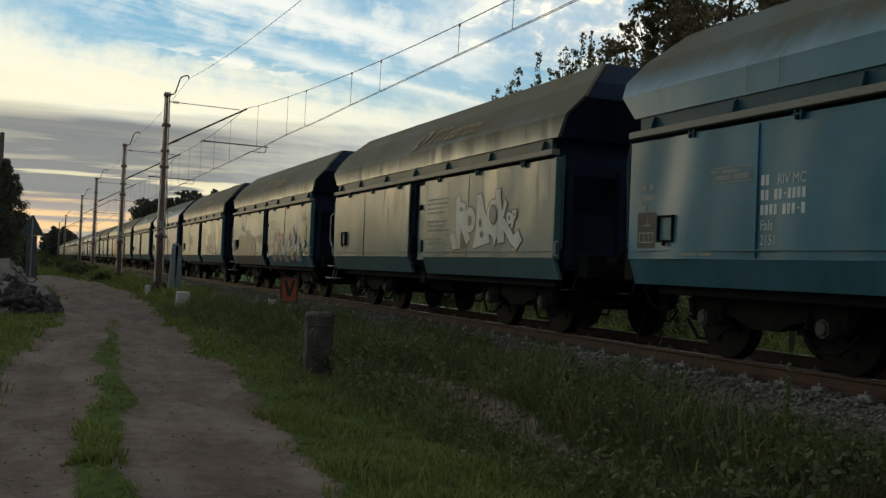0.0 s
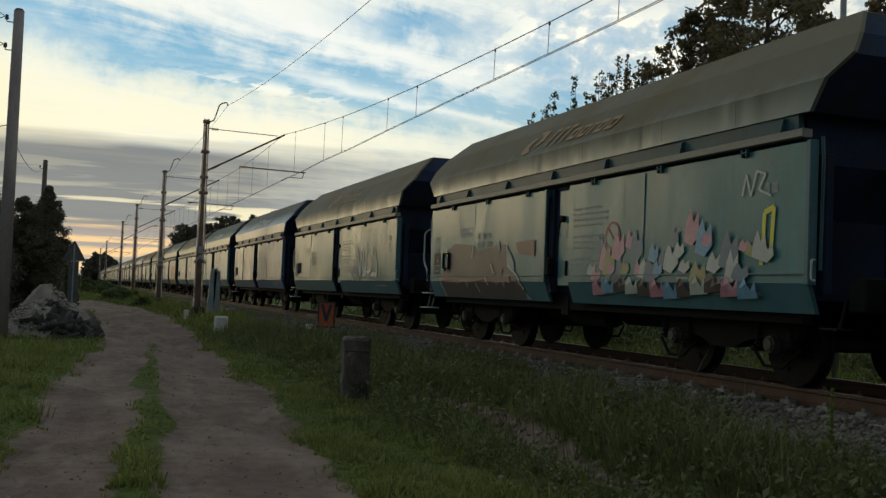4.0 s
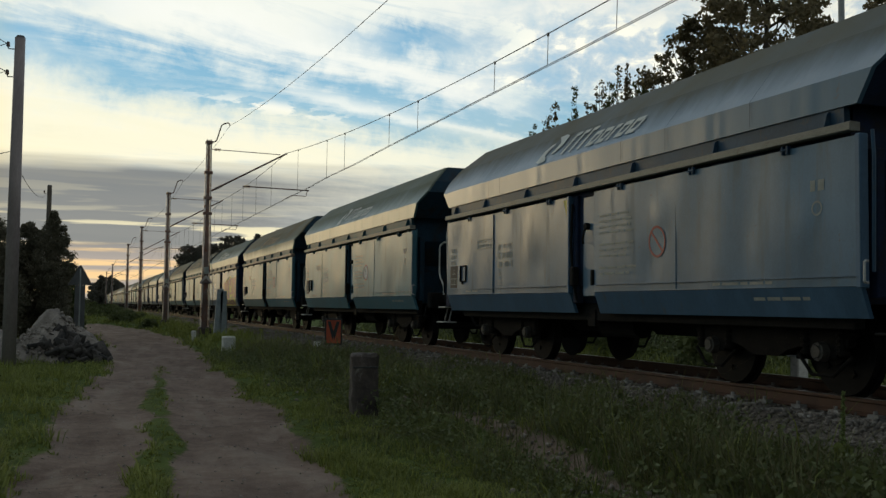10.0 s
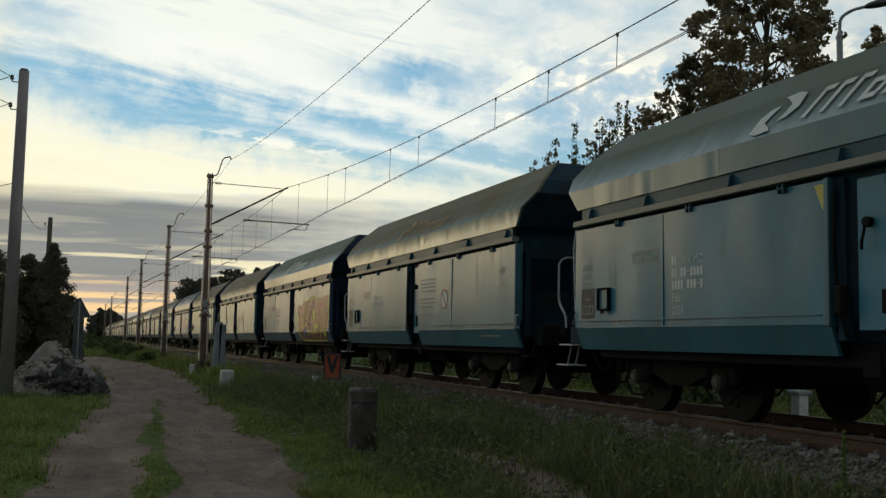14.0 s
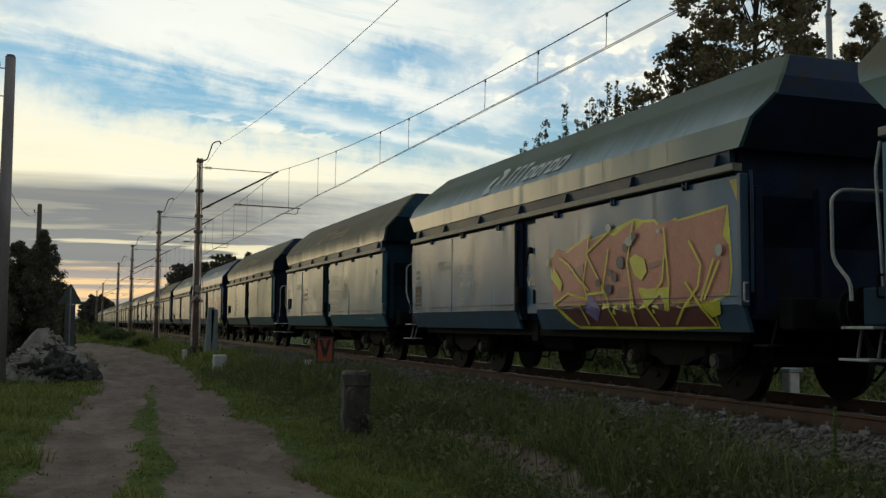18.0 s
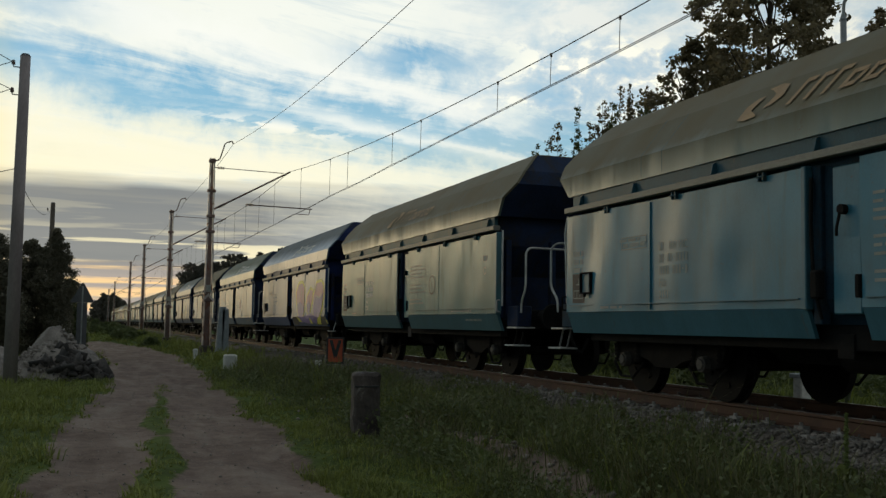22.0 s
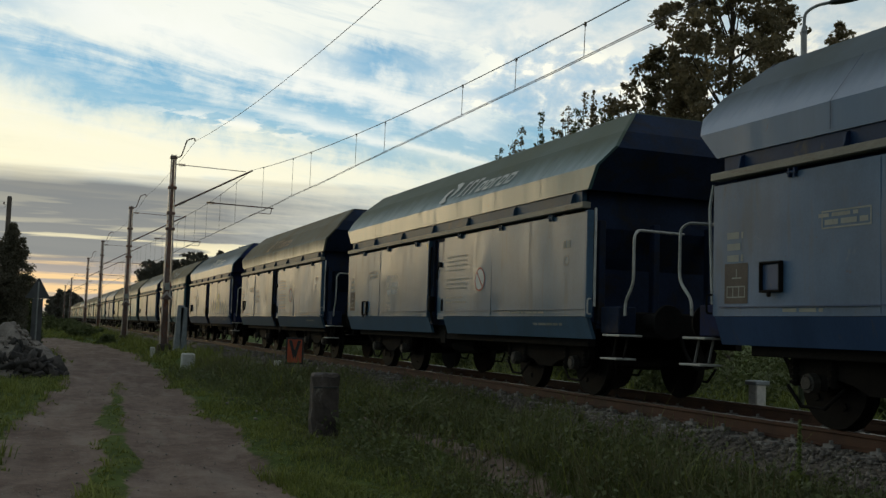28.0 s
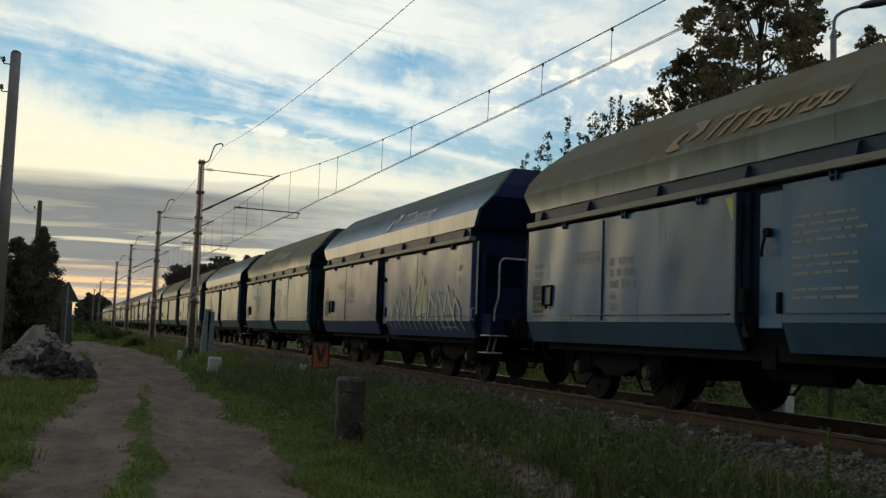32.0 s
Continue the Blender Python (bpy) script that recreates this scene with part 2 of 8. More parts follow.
def hood_material(name, paint, dust, edge):
    """Wagon paint under a film of brown dust that thins out below the height edge."""
    m = bpy.data.materials.new(name)
    m.use_nodes = True
    t = m.node_tree
    bsdf = t.nodes["Principled BSDF"]
    tc = t.nodes.new("ShaderNodeTexCoord").outputs["Object"]
    info = t.nodes.new("ShaderNodeObjectInfo").outputs["Random"]
    add = t.nodes.new("ShaderNodeVectorMath")
    t.links.new(tc, add.inputs[0])
    t.links.new(combine_(t, 0.0, math_(t, "MULTIPLY", info, 60.0), 0.0), add.inputs[1])
    v = add.outputs[0]
    sep = t.nodes.new("ShaderNodeSeparateXYZ")
    t.links.new(tc, sep.inputs[0])
    mp = t.nodes.new("ShaderNodeMapping")
    t.links.new(v, mp.inputs[0])
    mp.inputs["Scale"].default_value = (1, 2.2, 0.35)
    runs = noise_(t, mp.outputs[0], 2.2, 6, 0.62, 2.0, 0.3)
    broad = noise_(t, v, 0.8, 4, 0.6)
    grain = noise_(t, v, 45.0, 3, 0.6)
    h = math_(t, "ADD", sep.outputs[2], math_(t, "MULTIPLY", math_(t, "SUBTRACT", runs, 0.5), 0.40))
    film = math_(t, "MULTIPLY", math_(t, "SUBTRACT", h, edge), 2.4, clamp=True)
    film = math_(t, "MULTIPLY", film, math_(t, "ADD", 0.55, math_(t, "MULTIPLY", broad, 0.7)), clamp=True)
    p = mix_(t, runs, tuple(c * 0.8 for c in paint), tuple(c * 1.2 for c in paint))
    dcol = mix_(t, math_(t, "ADD", math_(t, "MULTIPLY", broad, 0.6), math_(t, "MULTIPLY", grain, 0.4)), tuple(c * 0.72 for c in dust), tuple(c * 1.25 for c in dust))
    col = mix_(t, film, p, dcol)
    rust = ramp_(t, noise_(t, v, 3.2, 7, 0.7, 2.2, 0.8), [(0.63, 0.0), (0.75, 0.7)])
    col = mix_(t, rust, col, (0.13, 0.065, 0.035))
    t.links.new(col, bsdf.inputs["Base Color"])
    t.links.new(math_(t, "ADD", math_(t, "MULTIPLY", film, 0.40), math_(t, "ADD", 0.285, math_(t, "MULTIPLY", runs, 0.14)), clamp=True), bsdf.inputs["Roughness"])
    b = t.nodes.new("ShaderNodeBump")
    t.links.new(math_(t, "SUBTRACT", 0.43, math_(t, "MULTIPLY", film, 0.31)), bsdf.inputs["Specular IOR Level"])
    b.inputs["Strength"].default_value, b.inputs["Distance"].default_value = 0.12, 0.02
    t.links.new(math_(t, "ADD", runs, math_(t, "MULTIPLY", grain, 0.2)), b.inputs["Height"])
    t.links.new(b.outputs[0], bsdf.inputs["Normal"])
    return m


def ground_material():
    """Soil of the path, grass-grown soil beside it, gravel of the track bed; the zones come from the layout."""
    m = bpy.data.materials.new("ground_soil_and_grass")
    m.use_nodes = True
    t = m.node_tree
    bsdf = t.nodes["Principled BSDF"]
    tc = t.nodes.new("ShaderNodeTexCoord").outputs["Object"]
    at = t.nodes.new("ShaderNodeAttribute")
    at.attribute_name = "zone"
    sep = t.nodes.new("ShaderNodeSeparateXYZ")
    t.links.new(at.outputs["Vector"], sep.inputs[0])
    n1 = noise_(t, tc, 0.55, 5, 0.6)
    n2 = noise_(t, tc, 5.0, 6, 0.65)
    n3 = noise_(t, tc, 38.0, 4, 0.7)
    peb = t.nodes.new("ShaderNodeTexVoronoi")
    peb.inputs["Scale"].default_value = 26.0
    t.links.new(tc, peb.inputs["Vector"])
    dirt = mix_(t, ramp_(t, math_(t, "ADD", math_(t, "MULTIPLY", n1, 0.5), math_(t, "MULTIPLY", n2, 0.5)), [(0.36, 0.0), (0.62, 1.0)]), (0.102, 0.071, 0.058), (0.222, 0.164, 0.134))
    dirt = mix_(t, ramp_(t, n3, [(0.55, 0.0), (0.72, 0.6)]), dirt, (0.28, 0.25, 0.22))
    dirt = mix_(t, ramp_(t, peb.outputs["Distance"], [(0.10, 0.55), (0.22, 0.0)]), dirt, (0.055, 0.043, 0.036))
    mp = t.nodes.new("ShaderNodeMapping")
    t.links.new(tc, mp.inputs[0])
    mp.inputs["Scale"].default_value, mp.inputs["Rotation"].default_value = (1.9, 0.40, 1), (0, 0, radians(5))
    worn = noise_(t, mp.outputs[0], 1.0, 5, 0.6, 2.0, 0.2)
    dirt = mix_(t, ramp_(t, worn, [(0.40, 0.35), (0.60, 0.0)]), dirt, (0.072, 0.050, 0.042))
    dirt = mix_(t, ramp_(t, worn, [(0.52, 0.0), (0.66, 0.45)]), dirt, (0.215, 0.180, 0.155))
    turf = mix_(t, ramp_(t, math_(t, "ADD", math_(t, "MULTIPLY", n1, 0.4), math_(t, "MULTIPLY", n2, 0.6)), [(0.38, 0.0), (0.62, 1.0)]), (0.032, 0.050, 0.011), (0.080, 0.112, 0.022))
    turf = mix_(t, ramp_(t, n3, [(0.48, 0.0), (0.7, 0.55)]), turf, (0.075, 0.065, 0.040))
    bed = mix_(t, ramp_(t, n3, [(0.35, 0.0), (0.65, 1.0)]), (0.062, 0.050, 0.042), (0.20, 0.172, 0.150))
    edge = math_(t, "ADD", sep.outputs[0], math_(t, "MULTIPLY", math_(t, "SUBTRACT", n2, 0.5), 0.7))
    col = mix_(t, ramp_(t, edge, [(0.40, 0.0), (0.58, 1.0)]), turf, dirt)
    col = mix_(t, ramp_(t, math_(t, "ADD", sep.outputs[1], math_(t, "MULTIPLY", math_(t, "SUBTRACT", n2, 0.5), 0.8)), [(0.42, 0.0), (0.6, 1.0)]), col, bed)
    t.links.new(col, bsdf.inputs["Base Color"])
    bsdf.inputs["Roughness"].default_value = 0.95
    bsdf.inputs["Specular IOR Level"].default_value = 0.06
    b = t.nodes.new("ShaderNodeBump")
    b.inputs["Strength"].default_value, b.inputs["Distance"].default_value = 0.45, 0.03
    t.links.new(math_(t, "ADD", math_(t, "MULTIPLY", n3, 0.5), math_(t, "ADD", math_(t, "MULTIPLY", n2, 0.8), math_(t, "MULTIPLY", peb.outputs["Distance"], -0.25))), b.inputs["Height"])
    t.links.new(b.outputs[0], bsdf.inputs["Normal"])
    return m


def leaf_material(name, dark, light, rough=0.6, translucent=0.25):
    m = bpy.data.materials.new(name)
    m.use_nodes = True
    t = m.node_tree
    bsdf = t.nodes["Principled BSDF"]
    isl = t.nodes.new("ShaderNodeNewGeometry").outputs["Random Per Island"]
    tc = t.nodes.new("ShaderNodeTexCoord").outputs["Object"]
    n = noise_(t, tc, 0.7, 3, 0.5)
    f = math_(t, "ADD", math_(t, "MULTIPLY", isl, 0.6), math_(t, "MULTIPLY", n, 0.5), clamp=True)
    col = mix_(t, f, dark, light)
    t.links.new(col, bsdf.inputs["Base Color"])
    bsdf.inputs["Roughness"].default_value = rough
    tr = t.nodes.new("ShaderNodeBsdfTranslucent")
    t.links.new(col, tr.inputs[0])
    ms = t.nodes.new("ShaderNodeMixShader")
    ms.inputs[0].default_value = translucent
    t.links.new(bsdf.outputs[0], ms.inputs[1])
    t.links.new(tr.outputs[0], ms.inputs[2])
    out = t.nodes["Material Output"]
    t.links.new(ms.outputs[0], out.inputs[0])
    return m


GROUND = ground_material()
GRASS = leaf_material("grass_blades", (0.062, 0.080, 0.016), (0.240, 0.265, 0.058), 0.75, 0.35)
GRASS_DARK = leaf_material("coarse_dark_grass", (0.046, 0.056, 0.020), (0.150, 0.160, 0.058), 0.75, 0.3)
GRASS_DRY = leaf_material("dry_grass", (0.070, 0.066, 0.026), (0.170, 0.150, 0.066), 0.75, 0.25)
SCRUB = leaf_material("scrub_leaves", (0.046, 0.062, 0.020), (0.140, 0.160, 0.056), 0.7, 0.3)
LEAF_OAK = leaf_material("broad_leaves", (0.075, 0.066, 0.036), (0.250, 0.200, 0.110), 0.6, 0.5)
LEAF_PINE = leaf_material("conifer_needles", (0.075, 0.072, 0.048), (0.175, 0.155, 0.105), 0.7, 0.4)
# leaf colour greyed to carry the haze of distance
LEAF_FAR = leaf_material("far_foliage", (0.060, 0.058, 0.046), (0.125, 0.115, 0.090), 0.8, 0.3)
BARK = material("bark", (0.040, 0.030, 0.022), (0.10, 0.080, 0.060), 4.0, 0.9, bump=0.6, fine=22.0, stretch=(1, 1, 0.3))
RAIL_RUST = material("rusty_rail_steel", (0.055, 0.024, 0.014), (0.125, 0.058, 0.032), 2.0, 0.8, 0.1, 0.25, 60.0)
RAIL_TOP = material("worn_rail_head", (0.25, 0.22, 0.20), (0.40, 0.37, 0.34), 6.0, 0.35, 0.9, 0.05, 50.0)
SLEEPER = material("concrete_sleeper", (0.20, 0.18, 0.165), (0.34, 0.315, 0.29), 3.0, 0.9, bump=0.4, fine=30.0, spots=(0.12, 0.07, 0.045), spot_at=(0.52, 0.68), vary=0.15)
BALLAST = material("grey_ballast_stone", (0.100, 0.082, 0.070), (0.34, 0.295, 0.255), 2.0, 0.85, bump=0.3, fine=40.0, island=0.6)
STONE_POST = material("old_stone", (0.028, 0.021, 0.018), (0.082, 0.064, 0.055), 3.0, 0.92, bump=0.6, fine=26.0, spots=(0.22, 0.20, 0.17), spot_at=(0.60, 0.75))
# running gear steels: near-black, with the shade under the wagons in their colour
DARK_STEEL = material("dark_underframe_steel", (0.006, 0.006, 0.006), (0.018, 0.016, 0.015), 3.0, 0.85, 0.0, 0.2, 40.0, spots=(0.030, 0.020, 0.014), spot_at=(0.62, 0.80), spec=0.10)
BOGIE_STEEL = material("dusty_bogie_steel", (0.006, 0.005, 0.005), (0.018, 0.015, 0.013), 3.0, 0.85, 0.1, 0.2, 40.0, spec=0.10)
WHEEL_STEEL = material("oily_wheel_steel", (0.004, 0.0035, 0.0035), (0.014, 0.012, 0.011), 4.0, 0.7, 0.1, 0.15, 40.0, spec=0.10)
AXLE_CAP = material("pale_axle_cap", (0.024, 0.020, 0.017), (0.085, 0.072, 0.060), 6.0, 0.7, 0.1, 0.1, 40.0)
RAIL_WHITE = material("dirty_white_handrail", (0.30, 0.29, 0.27), (0.55, 0.54, 0.51), 5.0, 0.5, 0.0, 0.05, 40.0, spots=(0.16, 0.10, 0.06), spot_at=(0.60, 0.72))
STEP_GREY = material("grimy_step_steel", (0.05, 0.046, 0.042), (0.16, 0.15, 0.14), 5.0, 0.6, 0.0, 0.05, 40.0)
EAVE = material("pale_grey_eave_beam", (0.12, 0.112, 0.09), (0.24, 0.225, 0.185), 2.0, 0.55, 0.0, 0.1, 40.0, stretch=(1, 0.5, 2), spots=(0.13, 0.085, 0.05), spot_at=(0.58, 0.72))
GALV = material("galvanised_steel", (0.20, 0.20, 0.20), (0.36, 0.36, 0.355), 4.0, 0.5, 0.6, 0.08, 40.0)
MAST_STEEL = material("mast_steel", (0.075, 0.045, 0.038), (0.20, 0.14, 0.12), 1.2, 0.55, 0.45, 0.12, 30.0, spots=(0.16, 0.06, 0.035), spot_scale=3.0, spot_at=(0.50, 0.62))
WIRE = material("dark_copper_wire", (0.035, 0.032, 0.030), (0.075, 0.065, 0.058), 8.0, 0.6, 0.5, 0.0)
INSULATOR = material("brown_porcelain", (0.05, 0.025, 0.018), (0.09, 0.045, 0.03), 8.0, 0.3, 0.0, 0.0)
WOOD_POLE = material("grey_concrete_pole", (0.145, 0.118, 0.115), (0.265, 0.225, 0.220), 1.5, 0.9, bump=0.3, fine=30.0, stretch=(1, 1, 0.3))
RUBBLE = material("rubble_and_soil", (0.100, 0.084, 0.072), (0.27, 0.235, 0.205), 1.8, 0.95, bump=0.7, fine=18.0)
RUBBLE_DARK = material("dark_tarry_rubble", (0.016, 0.014, 0.013), (0.120, 0.103, 0.092), 3.0, 0.9, bump=0.5, fine=18.0, island=0.6)
WHITE_STONE = material("whitewashed_concrete", (0.42, 0.41, 0.38), (0.66, 0.64, 0.60), 3.0, 0.85, bump=0.3, fine=30.0, spots=(0.20, 0.19, 0.15), spot_at=(0.58, 0.75))
SIGN_ORANGE = material("faded_orange_sign", (0.34, 0.050, 0.016), (0.50, 0.090, 0.030), 4.0, 0.5, 0.0, 0.05, 40.0)
SIGN_BLACK = material("black_sign_paint", (0.012, 0.011, 0.011), (0.03, 0.028, 0.026), 4.0, 0.55, 0.0, 0.05, 40.0)
SIGN_BACK = material("grey_sign_back", (0.045, 0.046, 0.05), (0.085, 0.086, 0.09), 3.0, 0.6, 0.3, 0.05, 40.0)
GREY_SLAB = material("grey_cabinet_paint", (0.17, 0.19, 0.20), (0.29, 0.31, 0.32), 2.5, 0.6, 0.0, 0.1, 40.0)
LAMP_GREY = material("lamp_grey_paint", (0.16, 0.165, 0.165), (0.27, 0.275, 0.27), 3.0, 0.5, 0.2, 0.05, 40.0)
LETTER = material("white_stencil_paint", (0.50, 0.51, 0.49), (0.74, 0.74, 0.71), 5.0, 0.6, 0.0, 0.05, 60.0)
LETTER_FADED = material("faded_stencil_paint", (0.20, 0.21, 0.19), (0.34, 0.34, 0.30), 5.0, 0.65, 0.0, 0.05, 60.0)
LOGO_WHITE = material("white_logo_paint", (0.36, 0.39, 0.37), (0.56, 0.57, 0.53), 3.0, 0.6, 0.0, 0.05, 60.0)
LOGO_DUSTY = material("dust_covered_logo_paint", (0.22, 0.135, 0.055), (0.33, 0.205, 0.090), 3.0, 0.7, 0.0, 0.05, 60.0)
PANEL_BROWN = material("brown_data_panel", (0.060, 0.045, 0.036), (0.11, 0.085, 0.07), 4.0, 0.7, 0.0, 0.05, 40.0)
YELLOW_MARK = material("yellow_corner_mark", (0.45, 0.36, 0.06), (0.62, 0.52, 0.12), 5.0, 0.6, 0.0, 0.05, 40.0)
RED_MARK = material("red_ring_paint", (0.30, 0.06, 0.045), (0.42, 0.10, 0.07), 5.0, 0.6, 0.0, 0.05, 40.0)

def door_material(name, paint):
    """Worn wagon paint: mottled tone, upright dirt runs, rust specks and pale scuffs, with an uneven gloss."""
    m = bpy.data.materials.new(name)
    m.use_nodes = True
    t = m.node_tree
    bsdf = t.nodes["Principled BSDF"]
    tc = t.nodes.new("ShaderNodeTexCoord").outputs["Object"]
    info = t.nodes.new("ShaderNodeObjectInfo").outputs["Random"]
    add = t.nodes.new("ShaderNodeVectorMath")
    t.links.new(tc, add.inputs[0])
    t.links.new(combine_(t, 0.0, math_(t, "MULTIPLY", info, 60.0), 0.0), add.inputs[1])
    v = add.outputs[0]
    mp = t.nodes.new("ShaderNodeMapping")
    t.links.new(v, mp.inputs[0])
    mp.inputs["Scale"].default_value = (1, 1.0, 0.16)
    runs = noise_(t, mp.outputs[0], 4.5, 6, 0.62, 2.0, 0.25)
    broad = noise_(t, v, 0.9, 4, 0.6)
    grain = noise_(t, v, 34.0, 3, 0.6)
    tone = math_(t, "ADD", math_(t, "MULTIPLY", broad, 0.6), math_(t, "ADD", math_(t, "MULTIPLY", runs, 0.25), math_(t, "MULTIPLY", grain, 0.15)))
    col = mix_(t, ramp_(t, tone, [(0.38, 0.0), (0.62, 1.0)]), tuple(c * 0.76 for c in paint), tuple(c * 1.24 for c in paint))
    dirt = ramp_(t, runs, [(0.53, 0.0), (0.68, 0.55)])
    col = mix_(t, dirt, col, (paint[0] * 0.55 + 0.050, paint[1] * 0.50 + 0.036, paint[2] * 0.40 + 0.022))
    rust = ramp_(t, noise_(t, v, 7.0, 7, 0.72, 2.2, 0.5), [(0.64, 0.0), (0.72, 0.8)])
    col = mix_(t, rust, col, (0.105, 0.060, 0.036))
    scuff = ramp_(t, noise_(t, v, 2.3, 8, 0.70, 2.3, 1.2), [(0.66, 0.0), (0.74, 0.35)])
    col = mix_(t, scuff, col, (0.26, 0.27, 0.25))
    t.links.new(col, bsdf.inputs["Base Color"])
    gloss = math_(t, "ADD", 0.27, math_(t, "ADD", math_(t, "MULTIPLY", broad, 0.20), math_(t, "ADD", math_(t, "MULTIPLY", dirt, 0.20), math_(t, "MULTIPLY", rust, 0.3))))
    t.links.new(gloss, bsdf.inputs["Roughness"])
    bsdf.inputs["Specular IOR Level"].default_value = 0.31
    b = t.nodes.new("ShaderNodeBump")
    b.inputs["Strength"].default_value, b.inputs["Distance"].default_value = 0.07, 0.02
    t.links.new(math_(t, "ADD", broad, math_(t, "MULTIPLY", grain, 0.25)), b.inputs["Height"])
    t.links.new(b.outputs[0], bsdf.inputs["Normal"])
    return m


# wagon paints: (doors, skirt, hood) in blue-green, grey-blue, deep blue and dusty grey-green
def paint_set(name, door, skirt, dust=(0.122, 0.104, 0.068), edge=3.05, end=(0.03, 0.06, 0.15)):
    return {
        "door": door_material(name + "_door_paint", door),
        "skirt": material(name + "_skirt_paint", tuple(c * 1.18 + 0.008 for c in skirt), tuple(c * 1.75 + 0.013 for c in skirt), 1.2, 0.42, 0.0, 0.10, 30.0, (1, 2.0, 0.6), 0.10, (0.10, 0.085, 0.06), 3.0, (0.60, 0.78), spec=0.35),
        "band": material(name + "_band_paint", tuple(c * 0.62 for c in skirt), tuple(c * 1.10 for c in skirt), 1.4, 0.5, 0.0, 0.10, 30.0, (1, 1.5, 1), 0.1, (0.09, 0.08, 0.055), 3.0, (0.58, 0.78), spec=0.2),
        "hood": hood_material(name + "_hood_paint", door, dust, edge),
        # end colour cut to 0.18-0.40, so shade on ends and recesses is painted in
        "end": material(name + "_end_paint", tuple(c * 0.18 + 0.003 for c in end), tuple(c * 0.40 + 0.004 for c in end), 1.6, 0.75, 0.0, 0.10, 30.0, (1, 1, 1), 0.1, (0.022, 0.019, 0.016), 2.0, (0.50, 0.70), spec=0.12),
    }


# lighter copy of the mast steel: sky sheen on its edges painted in, plus rust
MAST_SKYLIT = material("pale_mast_steel", (0.20, 0.165, 0.15), (0.56, 0.52, 0.49), 1.4, 0.38, 0.5, 0.10, 30.0, spots=(0.18, 0.07, 0.04), spot_scale=3.0, spot_at=(0.55, 0.66))

PAINTS = [
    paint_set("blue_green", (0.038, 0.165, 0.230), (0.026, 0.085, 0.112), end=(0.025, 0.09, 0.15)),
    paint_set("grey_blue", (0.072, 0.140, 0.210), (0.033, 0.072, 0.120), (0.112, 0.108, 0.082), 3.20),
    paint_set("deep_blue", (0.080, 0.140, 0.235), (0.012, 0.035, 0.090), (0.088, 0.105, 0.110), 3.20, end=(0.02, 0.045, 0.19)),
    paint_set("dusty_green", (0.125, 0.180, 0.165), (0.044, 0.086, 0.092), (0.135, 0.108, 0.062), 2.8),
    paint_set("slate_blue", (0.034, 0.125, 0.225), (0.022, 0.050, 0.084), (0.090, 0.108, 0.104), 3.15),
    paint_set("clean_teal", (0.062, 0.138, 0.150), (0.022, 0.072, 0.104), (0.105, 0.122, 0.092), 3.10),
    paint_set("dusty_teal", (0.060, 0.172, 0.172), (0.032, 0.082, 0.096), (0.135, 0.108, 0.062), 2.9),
]


# ---- mesh helpers ----
def mesh_of(bm, name, smooth=False):
    me = bpy.data.meshes.new(name)
    bm.normal_update()
    bm.to_mesh(me)
    bm.free()
    if smooth:
        me.polygons.foreach_set("use_smooth", [True] * len(me.polygons))
    me.materials.append(None)
    return me


def piece(name, me, mat, parent=None, label=""):
    """One mesh object with its own material, under a thing or a part."""
    ob = new(name, me)
    ob.material_slots[0].link = "OBJECT"
    ob.material_slots[0].material = mat
    if parent is not None:
        ob.parent = parent
    if label:
        ob["label"] = label
    return ob


def part(name, bm, mat, parent, label="", smooth=False):
    return piece(name, mesh_of(bm, name, smooth), mat, parent, label)


def empty(name, x=0.0, y=0.0, z=0.0):
    ob = new(name)
    ob.empty_display_size = 0.2
    ob.location = (x, y, z)
    return ob


def box(bm, x0, x1, y0, y1, z0, z1, bevel=0.0):
    vs = bmesh.ops.create_cube(bm, size=1.0)["verts"]
    for v in vs:
        v.co = Vector(((x0 + x1) / 2 + v.co.x * (x1 - x0), (y0 + y1) / 2 + v.co.y * (y1 - y0), (z0 + z1) / 2 + v.co.z * (z1 - z0)))
    if bevel:
        es = {e for v in vs for e in v.link_edges}
        bmesh.ops.bevel(bm, geom=list(es), offset=bevel, segments=1, affect="EDGES")
    return bm


def cyl(bm, a, b, r, r2=None, seg=10, caps=True):
    a, b = Vector(a), Vector(b)
    d = b - a
    m = Matrix.Translation((a + b) / 2) @ d.to_track_quat("Z", "Y").to_matrix().to_4x4()
    bmesh.ops.create_cone(bm, cap_ends=caps, segments=seg, radius1=r, radius2=r if r2 is None else r2, depth=d.length, matrix=m)
    return bm


def tube(bm, pts, r, seg=8):
    """A bent tube through the points, its rings joined at the bends."""
    pts = [Vector(p) for p in pts]
    rings = []
    side = None
    for i, p in enumerate(pts):
        d = ((pts[min(i + 1, len(pts) - 1)] - p).normalized() + (p - pts[max(i - 1, 0)]).normalized())
        d = d.normalized() if d.length > 1e-6 else Vector((0, 0, 1))
        if side is None:
            side = d.orthogonal().normalized()
        side = (side - d * side.dot(d)).normalized()
        up = d.cross(side)
        rings.append([bm.verts.new(p + r * (math.cos(2 * math.pi * k / seg) * side + math.sin(2 * math.pi * k / seg) * up)) for k in range(seg)])
    for a, b in zip(rings, rings[1:]):
        for k in range(seg):
            bm.faces.new((a[k], a[(k + 1) % seg], b[(k + 1) % seg], b[k]))
    bm.faces.new(rings[0][::-1])
    bm.faces.new(rings[-1])
    return bm


